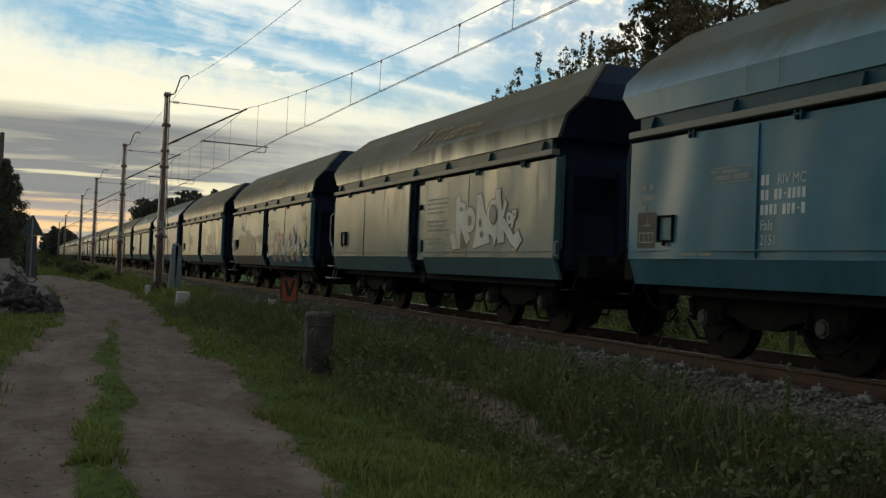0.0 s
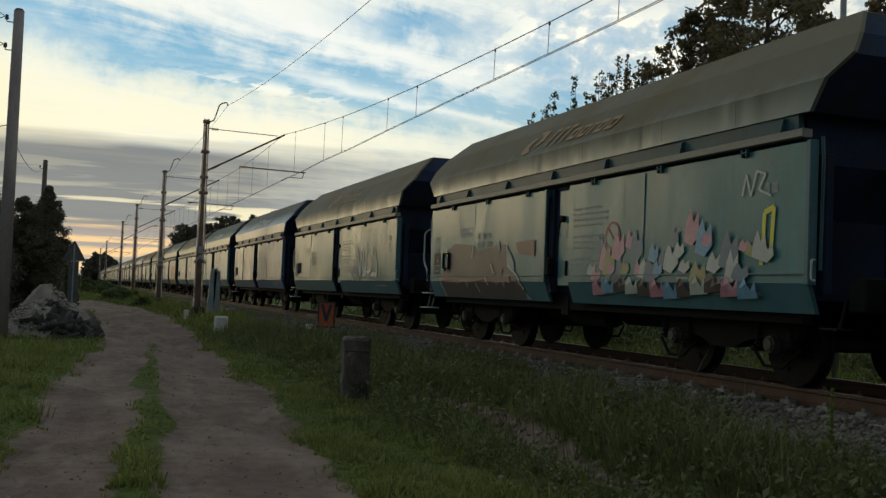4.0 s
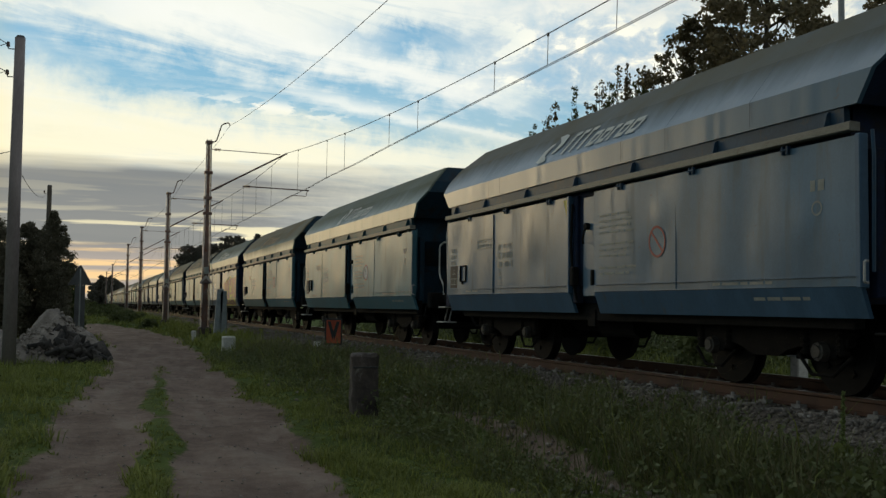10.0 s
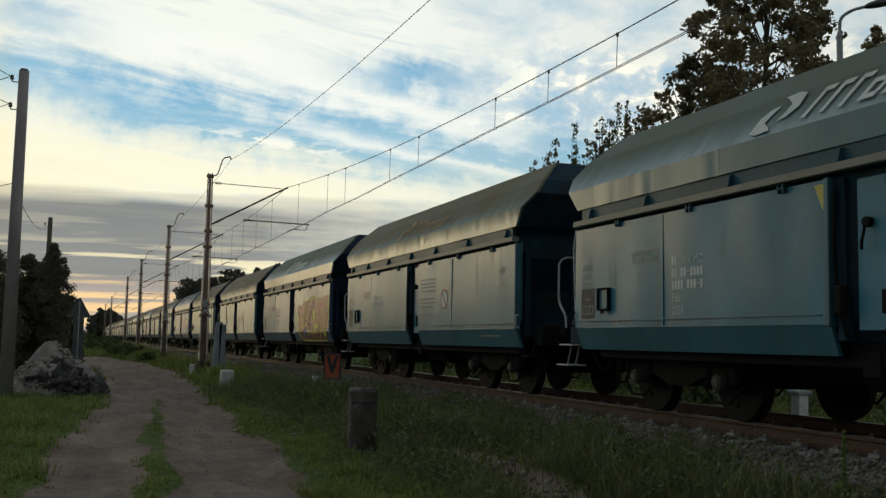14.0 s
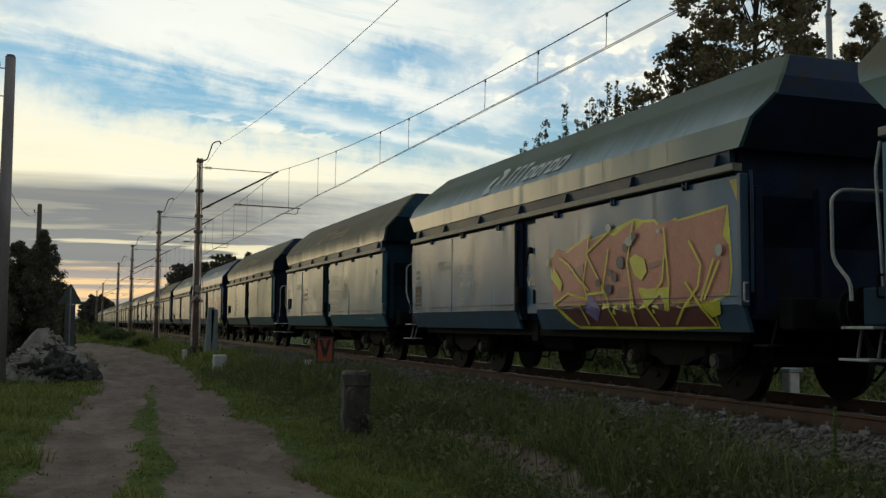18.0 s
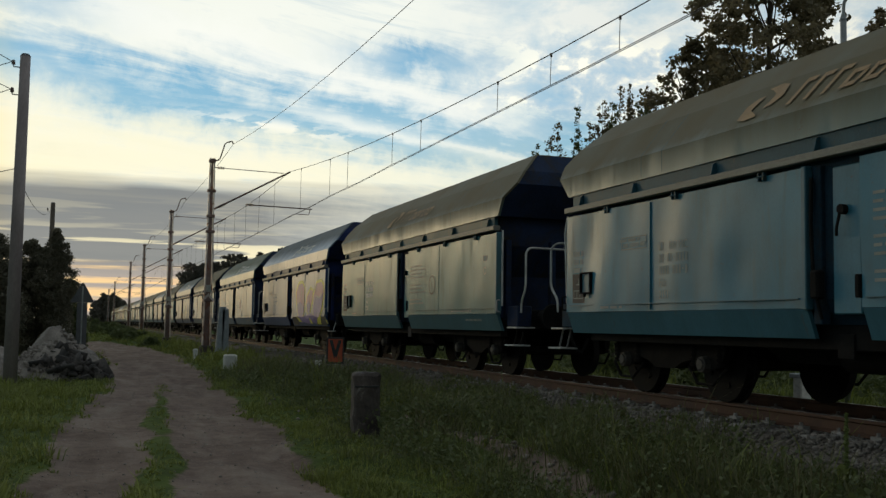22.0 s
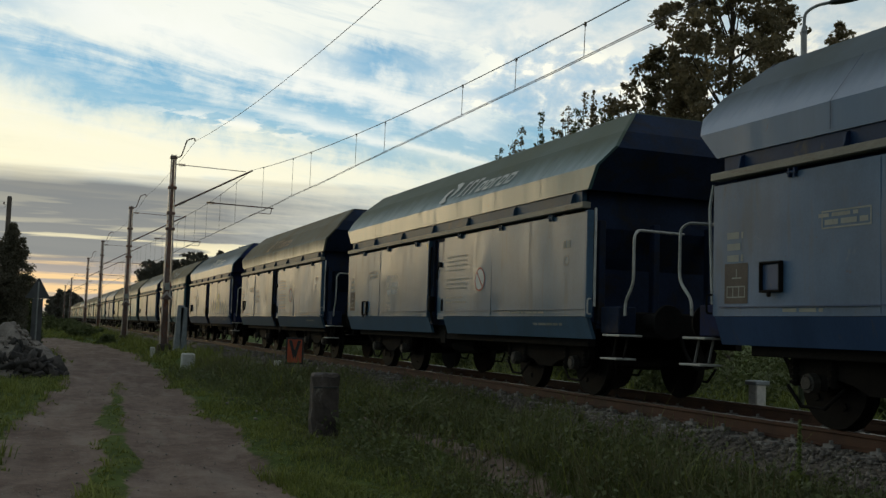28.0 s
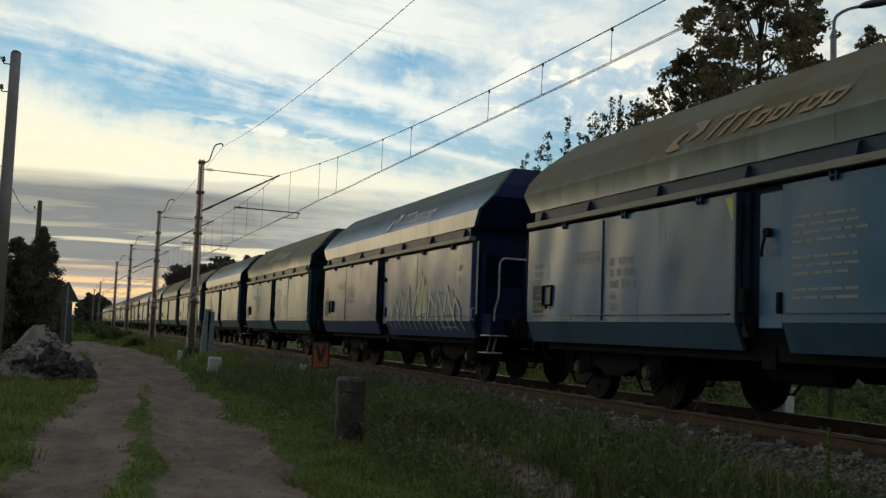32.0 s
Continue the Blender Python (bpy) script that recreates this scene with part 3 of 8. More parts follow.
def rounded(pts, r=0.08, n=4):
    """The line through pts with its corners rounded."""
    pts = [Vector(p) for p in pts]
    out = [pts[0]]
    for a, p, b in zip(pts, pts[1:], pts[2:]):
        u, v = (a - p), (b - p)
        k = min(r, u.length * 0.45, v.length * 0.45)
        s, e = p + u.normalized() * k, p + v.normalized() * k
        out += [(1 - t) ** 2 * s + 2 * t * (1 - t) * p + t * t * e for t in (i / n for i in range(n + 1))]
    return out + [pts[-1]]


def limb_bm(bm, a, b, r0, r1, bend, n=5, seg=6):
    a, b = Vector(a), Vector(b)
    rings = []
    d = (b - a).normalized()
    side = d.orthogonal().normalized()
    up = d.cross(side)
    for i in range(n + 1):
        t = i / n
        p = a.lerp(b, t) + Vector(bend) * math.sin(math.pi * t)
        r = r0 + (r1 - r0) * t
        rings.append([bm.verts.new(p + r * (math.cos(6.28319 * k / seg) * side + math.sin(6.28319 * k / seg) * up)) for k in range(seg)])
    for q, w in zip(rings, rings[1:]):
        for k in range(seg):
            bm.faces.new((q[k], q[(k + 1) % seg], w[(k + 1) % seg], w[k]))


def prism(bm, profile, y0, y1, cap=True):
    """A closed profile of (x, z) drawn out along y."""
    a = [bm.verts.new((x, y0, z)) for x, z in profile]
    b = [bm.verts.new((x, y1, z)) for x, z in profile]
    n = len(profile)
    for i in range(n):
        bm.faces.new((a[i], a[(i + 1) % n], b[(i + 1) % n], b[i]))
    if cap:
        bm.faces.new(a[::-1])
        bm.faces.new(b)
    bmesh.ops.recalc_face_normals(bm, faces=bm.faces[:])
    return bm


def arrays_mesh(name, verts, faces):
    """A mesh from arrays made in a loop: verts (n, 3), faces (m, 3 or 4)."""
    me = bpy.data.meshes.new(name)
    verts, faces = np.asarray(verts, np.float32), np.asarray(faces, np.int32)
    me.vertices.add(len(verts))
    me.vertices.foreach_set("co", verts.ravel())
    k = faces.shape[1]
    me.loops.add(faces.size)
    me.loops.foreach_set("vertex_index", faces.ravel())
    me.polygons.add(len(faces))
    me.polygons.foreach_set("loop_start", np.arange(len(faces), dtype=np.int32) * k)
    me.update(calc_edges=True)
    me.materials.append(None)
    return me


RNG = np.random.default_rng(7)
_WX = RNG.normal(size=(24, 2))
_WP = RNG.uniform(0, 6.283, 24)


def waves(x, y, scale, first=0, count=8):
    """Smooth uneven field of about -1 to 1."""
    out = 0.0
    for i in range(first, first + count):
        k = scale * (0.6 + 0.25 * (i % 4))
        out = out + np.sin(k * (_WX[i, 0] * x + _WX[i, 1] * y) + _WP[i])
    return out / math.sqrt(count) / 0.9


# ---- the lie of the land ----
def step(a, b, v):
    t = np.clip((v - a) / (b - a), 0, 1)
    return t * t * (3 - 2 * t)


def path_left(y):
    return np.interp(y, [-40, 4, 10.3, 11.9, 15, 19, 25, 30.7, 44, 54, 60, 64, 70], [-1.3, -0.95, -0.56, -0.43, -0.20, 0.03, 0.42, 0.72, 0.72, 0.6, -0.6, -4.0, -16.0])


def path_right(y):
    return np.interp(y, [-40, 4, 9.5, 13.7, 18, 25.8, 39.5, 50, 58, 66, 71, 76, 84], [1.8, 1.95, 2.25, 2.60, 2.82, 3.18, 3.75, 4.1, 4.1, 3.3, 1.2, -4.0, -16.0])


def strip_mid(y):
    return np.interp(y, [-40, 8.0, 10.1, 13.2, 18, 23.6, 30], [0.35, 0.55, 0.72, 0.93, 1.27, 1.64, 2.0])


def path_zone(x, y):
    wob = 0.10 * waves(x, y, 1.1) + 0.07 * waves(x, y, 5.0, 8)
    soft = 0.16 + 0.010 * np.clip(y, 0, 60)
    inside = step(-soft, soft, x - path_left(y) + wob) * step(-soft, soft, path_right(y) - x + wob)
    strip = np.exp(-((x - strip_mid(y) + 0.06 * waves(x, y, 2.2, 4)) / 0.21) ** 2) * step(31, 17, y) * (0.92 + 0.14 * waves(x, y, 2.0, 12) + 0.12 * waves(x, y, 6.0, 3))
    return inside * np.clip(1 - 1.05 * strip, 0, 1)


def bed_zone(x, y):
    w = 0.30 * waves(x, y, 1.3, 3) + 0.15 * waves(x, y, 4.0, 10)
    lo = np.interp(y, [7, 9.5, 14, 18, 24, 34], [5.6, 5.9, 6.1, 6.1, 5.5, 5.4])
    return step(lo, lo + 0.9, x + w) * step(11.0, 10.4, x)


def soil_zone(x, y):
    """Bare trodden bank between the verge and the track bed."""
    mid = 4.50 + 0.14 * waves(x, y, 0.9, 5)
    return np.exp(-((x - mid) / 0.25) ** 2) * step(19, 12, y) * np.clip(0.72 + 0.6 * waves(x, y, 1.8, 9), 0, 1)


def land(x, y):
    """Height of the ground."""
    x, y = np.asarray(x, float), np.asarray(y, float)
    near = step(160, 60, np.abs(y)) * step(60, 25, np.abs(x))
    bed = step(5.9, 6.95, x) * step(11.4, 10.3, x)
    z = (0.05 * waves(x, y, 0.5) * near + 0.018 * waves(x, y, 3.2, 6) * near) * (1 - 0.85 * bed)
    rut = path_zone(x, y)
    z = z - 0.05 * rut * near
    z = z + 0.010 * waves(x, y, 9.0, 5) * rut * near
    bank = step(4.28, 4.66, x + 0.14 * waves(x, y, 0.9, 5))
    z = z + 0.22 * bank * step(12.5, 11.0, x)
    z = z + bed * 0.272
    lump = np.clip(waves(x, y, 2.4, 2), 0, 2) * 0.035
    z = z + lump * (x > 2.3) * (x < 5.8) * near
    z = z + 0.45 * step(62, 84, y) * step(5.6, 4.2, x) * step(-1.0, 2.2, x) * step(220, 130, y)
    return z


def axis(spans):
    out = [spans[0][0]]
    for a, b, n in spans:
        out += list(a + (b - a) * (np.arange(1, n + 1) / n))
    return np.array(out)


gx = axis([(-3000, -300, 8), (-300, -40, 14), (-40, -8, 32), (-8, -2, 24), (-2, 6.8, 74), (6.8, 12, 26), (12, 30, 22), (30, 300, 18), (300, 3000, 8)])
gy = axis([(-600, -60, 8), (-60, -4, 20), (-4, 6, 30), (6, 26, 130), (26, 60, 100), (60, 140, 60), (140, 500, 30), (500, 4500, 16)])
mx, my = np.meshgrid(gx, gy, indexing="ij")
vx, vy = mx.ravel(), my.ravel()
vz = land(vx, vy)
ni, nj = len(gx), len(gy)
idx = np.arange(ni * nj).reshape(ni, nj)
quads = np.stack([idx[:-1, :-1].ravel(), idx[1:, :-1].ravel(), idx[1:, 1:].ravel(), idx[:-1, 1:].ravel()], -1)
gme = arrays_mesh("ground", np.stack([vx, vy, vz], -1), quads)
gme.polygons.foreach_set("use_smooth", [True] * len(gme.polygons))
zone = gme.attributes.new("zone", "FLOAT_VECTOR", "POINT")
zone.data.foreach_set("vector", np.stack([np.clip(path_zone(vx, vy) + soil_zone(vx, vy), 0, 1), bed_zone(vx, vy), 0 * vx], -1).astype(np.float32).ravel())
ground = piece("ground", gme, GROUND)
tagged(ground, "rutted dirt path and rough grass verge beside the railway", "ground", kind="structure")


# ---- railway track ----
track = empty("railway_track", TRACK_X, 0, 0)
tagged(track, "single railway track with rusty rails on concrete sleepers", "railway track", kind="structure")
RAIL_PROFILE = [(-0.075, 0.0), (0.075, 0.0), (0.075, 0.012), (0.012, 0.035), (0.010, 0.125), (0.036, 0.138), (0.036, 0.168), (0.028, 0.172), (-0.028, 0.172), (-0.036, 0.168), (-0.036, 0.138), (-0.010, 0.125), (-0.012, 0.035), (-0.075, 0.012)]
for side in (-1, 1):
    r = part("rail", prism(bmesh.new(), [(x + side * 0.7535, z + RAIL_Z - 0.172) for x, z in RAIL_PROFILE], -60, 700), RAIL_RUST, track)
    part("running_surface", prism(bmesh.new(), [(x + side * 0.7535, z + RAIL_Z) for x, z in ((-0.027, 0.0), (0.027, 0.0), (0.025, 0.003), (-0.025, 0.003))], -60, 700), RAIL_TOP, r, "bright worn rail head")


def sleeper_bm():
    bm = bmesh.new()
    prism(bm, [(-0.14, 0.0), (0.14, 0.0), (0.105, 0.19), (-0.105, 0.19)], -1.3, 1.3)
    bmesh.ops.rotate(bm, verts=bm.verts, matrix=Matrix.Rotation(math.pi / 2, 3, "Z"))
    for s in (-1, 1):
        for e in (-1, 1):
            box(bm, s * 0.7535 + e * 0.12 - 0.045, s * 0.7535 + e * 0.12 + 0.045, -0.075, 0.075, 0.188, 0.225)
            cyl(bm, (s * 0.7535 + e * 0.13, 0, 0.22), (s * 0.7535 + e * 0.13, 0, 0.262), 0.022, seg=6)
    return bm


sleeper_me = mesh_of(sleeper_bm(), "sleeper")
for i in range(110):
    s = piece("sleeper", sleeper_me, SLEEPER, track)
    s.matrix_local = pose(RNG.normal(0, 0.015), 2.0 + 0.6 * i + RNG.normal(0, 0.02), RAIL_Z - 0.172 - 0.19, 0, 0, RNG.normal(0, 0.6))
far = bmesh.new()
for i in range(180):
    box(far, -1.3, 1.3, 68.0 + 0.6 * i - 0.12, 68.0 + 0.6 * i + 0.12, RAIL_Z - 0.36, RAIL_Z - 0.185)
tagged(part("far_sleepers", far, SLEEPER, track), kind="stuff")


def scatter_rocks(name, xy, size, mat, z_of, sink=0.3, seed=3, flat=0.75):
    """Many broken stones, each a roughened octahedron-like lump, in one mesh."""
    g = np.random.default_rng(seed)
    bm = bmesh.new()
    bmesh.ops.create_icosphere(bm, subdivisions=1, radius=1.0)
    base = np.array([v.co[:] for v in bm.verts])
    tri = np.array([[v.index for v in f.verts] for f in bm.faces])
    bm.free()
    base, tri = base[:12] if len(base) == 12 else base, tri
    n = len(xy)
    v = base[None] * g.uniform(0.62, 1.2, (n, len(base), 1))
    v = v * g.uniform(0.7, 1.3, (n, 1, 3)) * np.array([1, 1, flat])
    a = g.uniform(0, 6.283, n)
    b = g.normal(0, 0.5, n)
    c, s = np.cos(a)[:, None], np.sin(a)[:, None]
    x, y, z = v[..., 0], v[..., 1], v[..., 2]
    y, z = y * np.cos(b)[:, None] - z * np.sin(b)[:, None], y * np.sin(b)[:, None] + z * np.cos(b)[:, None]
    x, y = c * x - s * y, s * x + c * y
    k = size if np.ndim(size) else np.full(n, size)
    k = k[:, None]
    zz = z_of(xy[:, 0], xy[:, 1])[:, None]
    out = np.stack([xy[:, 0:1] + k * x, xy[:, 1:2] + k * y, zz + k * (z + 1 - 2 * sink) * 1.0], -1).reshape(-1, 3)
    f = (tri[None] + (np.arange(n) * len(base))[:, None, None]).reshape(-1, 3)
    return arrays_mesh(name, out, f)


n = 42000
xy = np.stack([RNG.uniform(5.2, 9.6, n), 5.0 + 41 * RNG.uniform(0, 1, n) ** 1.5], -1)
keep = RNG.uniform(0, 1, n) < bed_zone(xy[:, 0], xy[:, 1]) * 0.95 + 0.02
xy = xy[keep]
ballast = piece("ballast", scatter_rocks("ballast", xy, 0.012 + 0.026 * RNG.uniform(0, 1, len(xy)) ** 1.6, BALLAST, lambda x, y: land(x, y)), BALLAST)
tagged(ballast, "loose grey crushed-stone ballast beside the rails", "ballast", kind="stuff")

n = 2200
xy = np.stack([RNG.uniform(3.4, 5.9, n), 5.0 + 17 * RNG.uniform(0, 1, n) ** 1.2], -1)
xy = xy[RNG.uniform(0, 1, n) < soil_zone(xy[:, 0], xy[:, 1]) + 0.10]
tagged(piece("loose_stones", scatter_rocks("loose_stones", xy, RNG.uniform(0.012, 0.045, len(xy)), BALLAST, lambda x, y: land(x, y)), BALLAST), "loose pale stones on the bare soil of the verge", "stones", kind="stuff")
n = 2600
xy = np.stack([RNG.uniform(-1.2, 2.6, n), 5.0 + 30 * RNG.uniform(0, 1, n) ** 1.5], -1)
xy = xy[RNG.uniform(0, 1, n) < path_zone(xy[:, 0], xy[:, 1])]
tagged(piece("path_pebbles", scatter_rocks("path_pebbles", xy, RNG.uniform(0.004, 0.018, len(xy)) * RNG.uniform(0.6, 1.3, len(xy)), BALLAST, lambda x, y: land(x, y), 0.45), RUBBLE), "small pebbles trodden into the dirt path", "pebbles", kind="stuff")


# ---- the hopper wagons; local x across (camera side is -x), y along the track, z above the rail ----
EAVE_Y = 5.56
DOOR_FAR, MID_FAR, MID_NEAR, DOOR_NEAR = 5.66, 0.30, -0.43, -5.66
SKIRT_Z, DOOR_TOP, BAND_Z, KINK_Z, CREASE_Z, TOP_Z = 1.11, 2.52, 2.82, 3.12, 3.62, 3.98
SKIRT_LOW, SKIRT_IN = 0.81, 0.10
CREASE_IN, TOP_IN = 0.40, 0.80
LIFT = 0.0
DENTS = (0.011, 0.008, 0.013, 0.019)


def grid_sheet(rows, y0, y1, ny, dent, back=0.05, sharp=(), reach=None):
    """A pressed sheet: rows of (x, z) from bottom to top, drawn out from y0 to y1 and dented, with a returned edge."""
    bm = bmesh.new()
    vs = []
    for i, (x, z) in enumerate(rows):
        line = []
        for j in range(ny + 1):
            y = y0 + (y1 - y0) * j / ny
            if reach:
                y = reach(z) * j / ny - reach(z, -1) * (1 - j / ny)
            line.append(bm.verts.new((x + dent(y, z), y, z)))
        vs.append(line)
    for a, b in zip(vs, vs[1:]):
        for j in range(ny):
            bm.faces.new((a[j], b[j], b[j + 1], a[j + 1]))
    s = 1 if rows[0][0] < 0 else -1
    rim = [v for v in vs[0]] + [l[-1] for l in vs[1:]] + [v for v in vs[-1][-2::-1]] + [l[0] for l in vs[-2:0:-1]]
    inner = [bm.verts.new(v.co + Vector((s * back, 0, 0))) for v in rim]
    for i in range(len(rim)):
        k = (i + 1) % len(rim)
        bm.faces.new((rim[i], rim[k], inner[k], inner[i]))
    for i in range(len(rim)):
        bm.edges.get((rim[i], rim[(i + 1) % len(rim)])).smooth = False
    for i in sharp:
        for a, b in zip(vs[i], vs[i][1:]):
            bm.edges.get((a, b)).smooth = False
    bmesh.ops.recalc_face_normals(bm, faces=bm.faces[:])
    for f in bm.faces:
        f.smooth = abs(f.normal.x) > 0.3
    return bm


def dent_field(seed, amp, stiff=1.0):
    """Shallow upright waves and a few bruises in a thin sheet."""
    g = random.Random(seed)
    ws = []
    for _ in range(9):
        k = g.uniform(1.0, 7.5)
        ws.append((k, g.uniform(-2.4, 2.4), g.uniform(0, 6.28), g.uniform(0.4, 1.2) / (0.6 + 0.28 * k)))
    bs = [(g.uniform(-5.5, 5.5), g.uniform(1.2, 3.4), g.uniform(0.14, 0.50), g.uniform(-1.3, 1.3)) for _ in range(18)]

    def dent(y, z):
        v = sum(a * math.sin(k * y + m * z + p) for k, m, p, a in ws) / 2.6
        v += sum(a * math.exp(-((y - by) ** 2 + (z - bz) ** 2) / r ** 2) for by, bz, r, a in bs)
        return amp * v

    return dent


def levels(a, b, n):
    return [a + (b - a) * i / n for i in range(n + 1)]


MESH = {}


def door_rows():
    return [(-HALF_W, z) for z in levels(SKIRT_Z, DOOR_TOP, 12)]


def skirt_rows():
    return [(-HALF_W + SKIRT_IN - SKIRT_IN * i / 3, SKIRT_LOW + (SKIRT_Z - 0.004 - SKIRT_LOW) * i / 3) for i in range(4)]


def hood_rows(side):
    rows = [(-HALF_W, z) for z in levels(BAND_Z, KINK_Z, 4)]
    rows += [(-HALF_W + CREASE_IN * i / 4, KINK_Z + (CREASE_Z - KINK_Z) * i / 4) for i in range(1, 5)]
    rows += [(-HALF_W + CREASE_IN + (TOP_IN - CREASE_IN) * i / 3, CREASE_Z + (TOP_Z - CREASE_Z) * i / 3) for i in range(1, 4)]
    return [(-x if side > 0 else x, z) for x, z in rows]


def hood_reach(z, s=1):
    """Reach of the hood towards end s at height z: its ends flare out to a ridge and lean back above it."""
    return float(np.interp(z, [BAND_Z, 3.36, CREASE_Z, TOP_Z], [5.62, 6.16, 6.04, 5.68] if s > 0 else [5.60, 5.96, 5.82, 5.42]))


def hood_dent(seed):
    """Pressed pillows between upright folds in the low strip of the hood, smoother above."""
    g = random.Random(seed)
    soft = dent_field(seed, 0.006)
    folds = [(g.uniform(-5.3, 5.3), g.uniform(0.1, 1.0) ** 2) for _ in range(16)]

    def dent(y, z):
        low = max(0.0, min(1.0, (KINK_Z + 0.12 - z) / 0.25))
        f = sum(a * math.exp(-((y - c) / 0.05) ** 2) - 0.5 * a * math.exp(-((y - c - 0.16) / 0.13) ** 2) for c, a in folds)
        return soft(y, z) + 0.009 * f * (0.12 + 0.88 * low)

    return dent


for v in range(4):
    MESH["door_far", v] = mesh_of(grid_sheet(door_rows(), MID_FAR, DOOR_FAR, 64, dent_field(10 + v, DENTS[v])), "door")
    MESH["door_near", v] = mesh_of(grid_sheet(door_rows(), DOOR_NEAR, MID_NEAR, 64, dent_field(30 + v, DENTS[v])), "door")
    MESH["skirt_far", v] = mesh_of(grid_sheet(skirt_rows(), MID_FAR + 0.02, DOOR_FAR - 0.03, 24, dent_field(50 + v, 0.004)), "skirt")
    MESH["skirt_near", v] = mesh_of(grid_sheet(skirt_rows(), DOOR_NEAR + 0.03, MID_NEAR - 0.02, 24, dent_field(60 + v, 0.004)), "skirt")
    MESH["hood", v] = mesh_of(grid_sheet(hood_rows(-1), -5.5, 5.5, 150, hood_dent(80 + v), 0.05, (4, 8), hood_reach), "hood_side")
MESH["hood_back"] = mesh_of(grid_sheet(hood_rows(1), -5.5, 5.5, 6, lambda y, z: 0.0, 0.05, (4, 8), hood_reach), "hood_side")

# closed body behind the doors, with ends that lean in towards the top
bm = bmesh.new()
prism(bm, [(-1.30, 0.95), (1.30, 0.95), (1.42, 1.2), (1.42, 2.5), (1.36, 2.80), (1.38, 2.95), (-1.38, 2.95), (-1.36, 2.80), (-1.42, 2.5), (-1.42, 1.2)], -5.28, 5.28)
MESH["body"] = mesh_of(bm, "body")


def end_bm(s):
    """The end of the hood: plates that flare out to a ridge and lean back above it."""
    bm = bmesh.new()
    prof = [(1.46, BAND_Z), (1.47, KINK_Z), (1.47 - 0.48 * CREASE_IN, 3.36), (1.48 - CREASE_IN, CREASE_Z), (1.50 - TOP_IN, TOP_Z)]
    rows = []
    for x, z in prof:
        y = hood_reach(z, s) - 0.03
        rows.append([bm.verts.new((e * x, s * q, z)) for q in (y, y - 0.05) for e in (-1, 1)])
    for a, b in zip(rows, rows[1:]):
        for q in ((0, 1), (3, 2), (2, 0), (1, 3)):
            bm.faces.new((a[q[0]], a[q[1]], b[q[1]], b[q[0]]))
    bm.faces.new([rows[0][i] for i in (0, 2, 3, 1)])
    bm.faces.new([rows[-1][i] for i in (0, 1, 3, 2)])
    bmesh.ops.recalc_face_normals(bm, faces=bm.faces[:])
    return bm


def end_low_bm(s):
    """The sloping hopper wall below it and the corner posts."""
    bm = bmesh.new()
    prism(bm, [(-1.40, 2.30), (1.40, 2.30), (1.40, BAND_Z + 0.05), (-1.40, BAND_Z + 0.05)], s * 5.25, s * 5.40)
    vs = [(-1.2, s * 5.60, 2.30), (1.2, s * 5.60, 2.30), (1.0, s * 4.9, 1.15), (-1.0, s * 4.9, 1.15)]
    bm.faces.new([bm.verts.new(c) for c in vs])
    bmesh.ops.recalc_face_normals(bm, faces=bm.faces[:])
    return bm


for s in (-1, 1):
    MESH["end", s] = mesh_of(end_bm(s), "hood_end")
    MESH["end_low", s] = mesh_of(end_low_bm(s), "end_wall")
bm = bmesh.new()
prism(bm, [(-0.70, TOP_Z - 0.02), (0.70, TOP_Z - 0.02), (0.62, TOP_Z + 0.02), (-0.62, TOP_Z + 0.02)], -5.36, 5.66)
MESH["rim"] = mesh_of(bm, "top")
# the slanting band between hood and eave beam
bm = bmesh.new()
prism(bm, [(-1.47, 2.60), (-1.38, 2.60), (-1.36, 2.86), (-1.475, 2.86)], -5.40, 5.52)
MESH["band"] = mesh_of(bm, "band")
bm = bmesh.new()
prism(bm, [(-1.555, 2.575), (-1.535, 2.565), (-1.43, 2.57), (-1.43, 2.65), (-1.535, 2.655), (-1.555, 2.645)], -EAVE_Y, EAVE_Y + 0.09)
MESH["eave"] = mesh_of(bm, "eave_beam")
bm = bmesh.new()
a = [(-1.46, 2.66), (-1.545, 2.66), (-1.515, 2.78), (-1.46, 2.81)]
prism(bm, a, -0.012, 0.012)
MESH["gusset"] = mesh_of(bm, "gusset")
bm = bmesh.new()
for d in (-0.04, 0.04):
    box(bm, -1.54, -1.49, d - 0.012, d + 0.012, 2.465, 2.555, 0.004)
cyl(bm, (-1.53, -0.06, 2.51), (-1.53, 0.06, 2.51), 0.014, seg=8)
MESH["hinge"] = mesh_of(bm, "hinge")
# frame of the small square hatch
bm = bmesh.new()
for y0, y1, z0, z1 in ((-0.155, 0.155, 0.132, 0.155), (-0.155, 0.155, -0.155, -0.132), (-0.155, -0.132, -0.132, 0.132), (0.132, 0.155, -0.132, 0.132)):
    box(bm, -1.55, -1.485, y0, y1, z0, z1, 0.005)
box(bm, -1.565, -1.53, -0.018, 0.018, -0.20, -0.145, 0.006)
MESH["hatch"] = mesh_of(bm, "hatch_frame")
bm = bmesh.new()
box(bm, -1.518, -1.47, -0.132, 0.132, -0.132, 0.132, 0.006)
MESH["hatch_plate"] = mesh_of(bm, "hatch_plate")
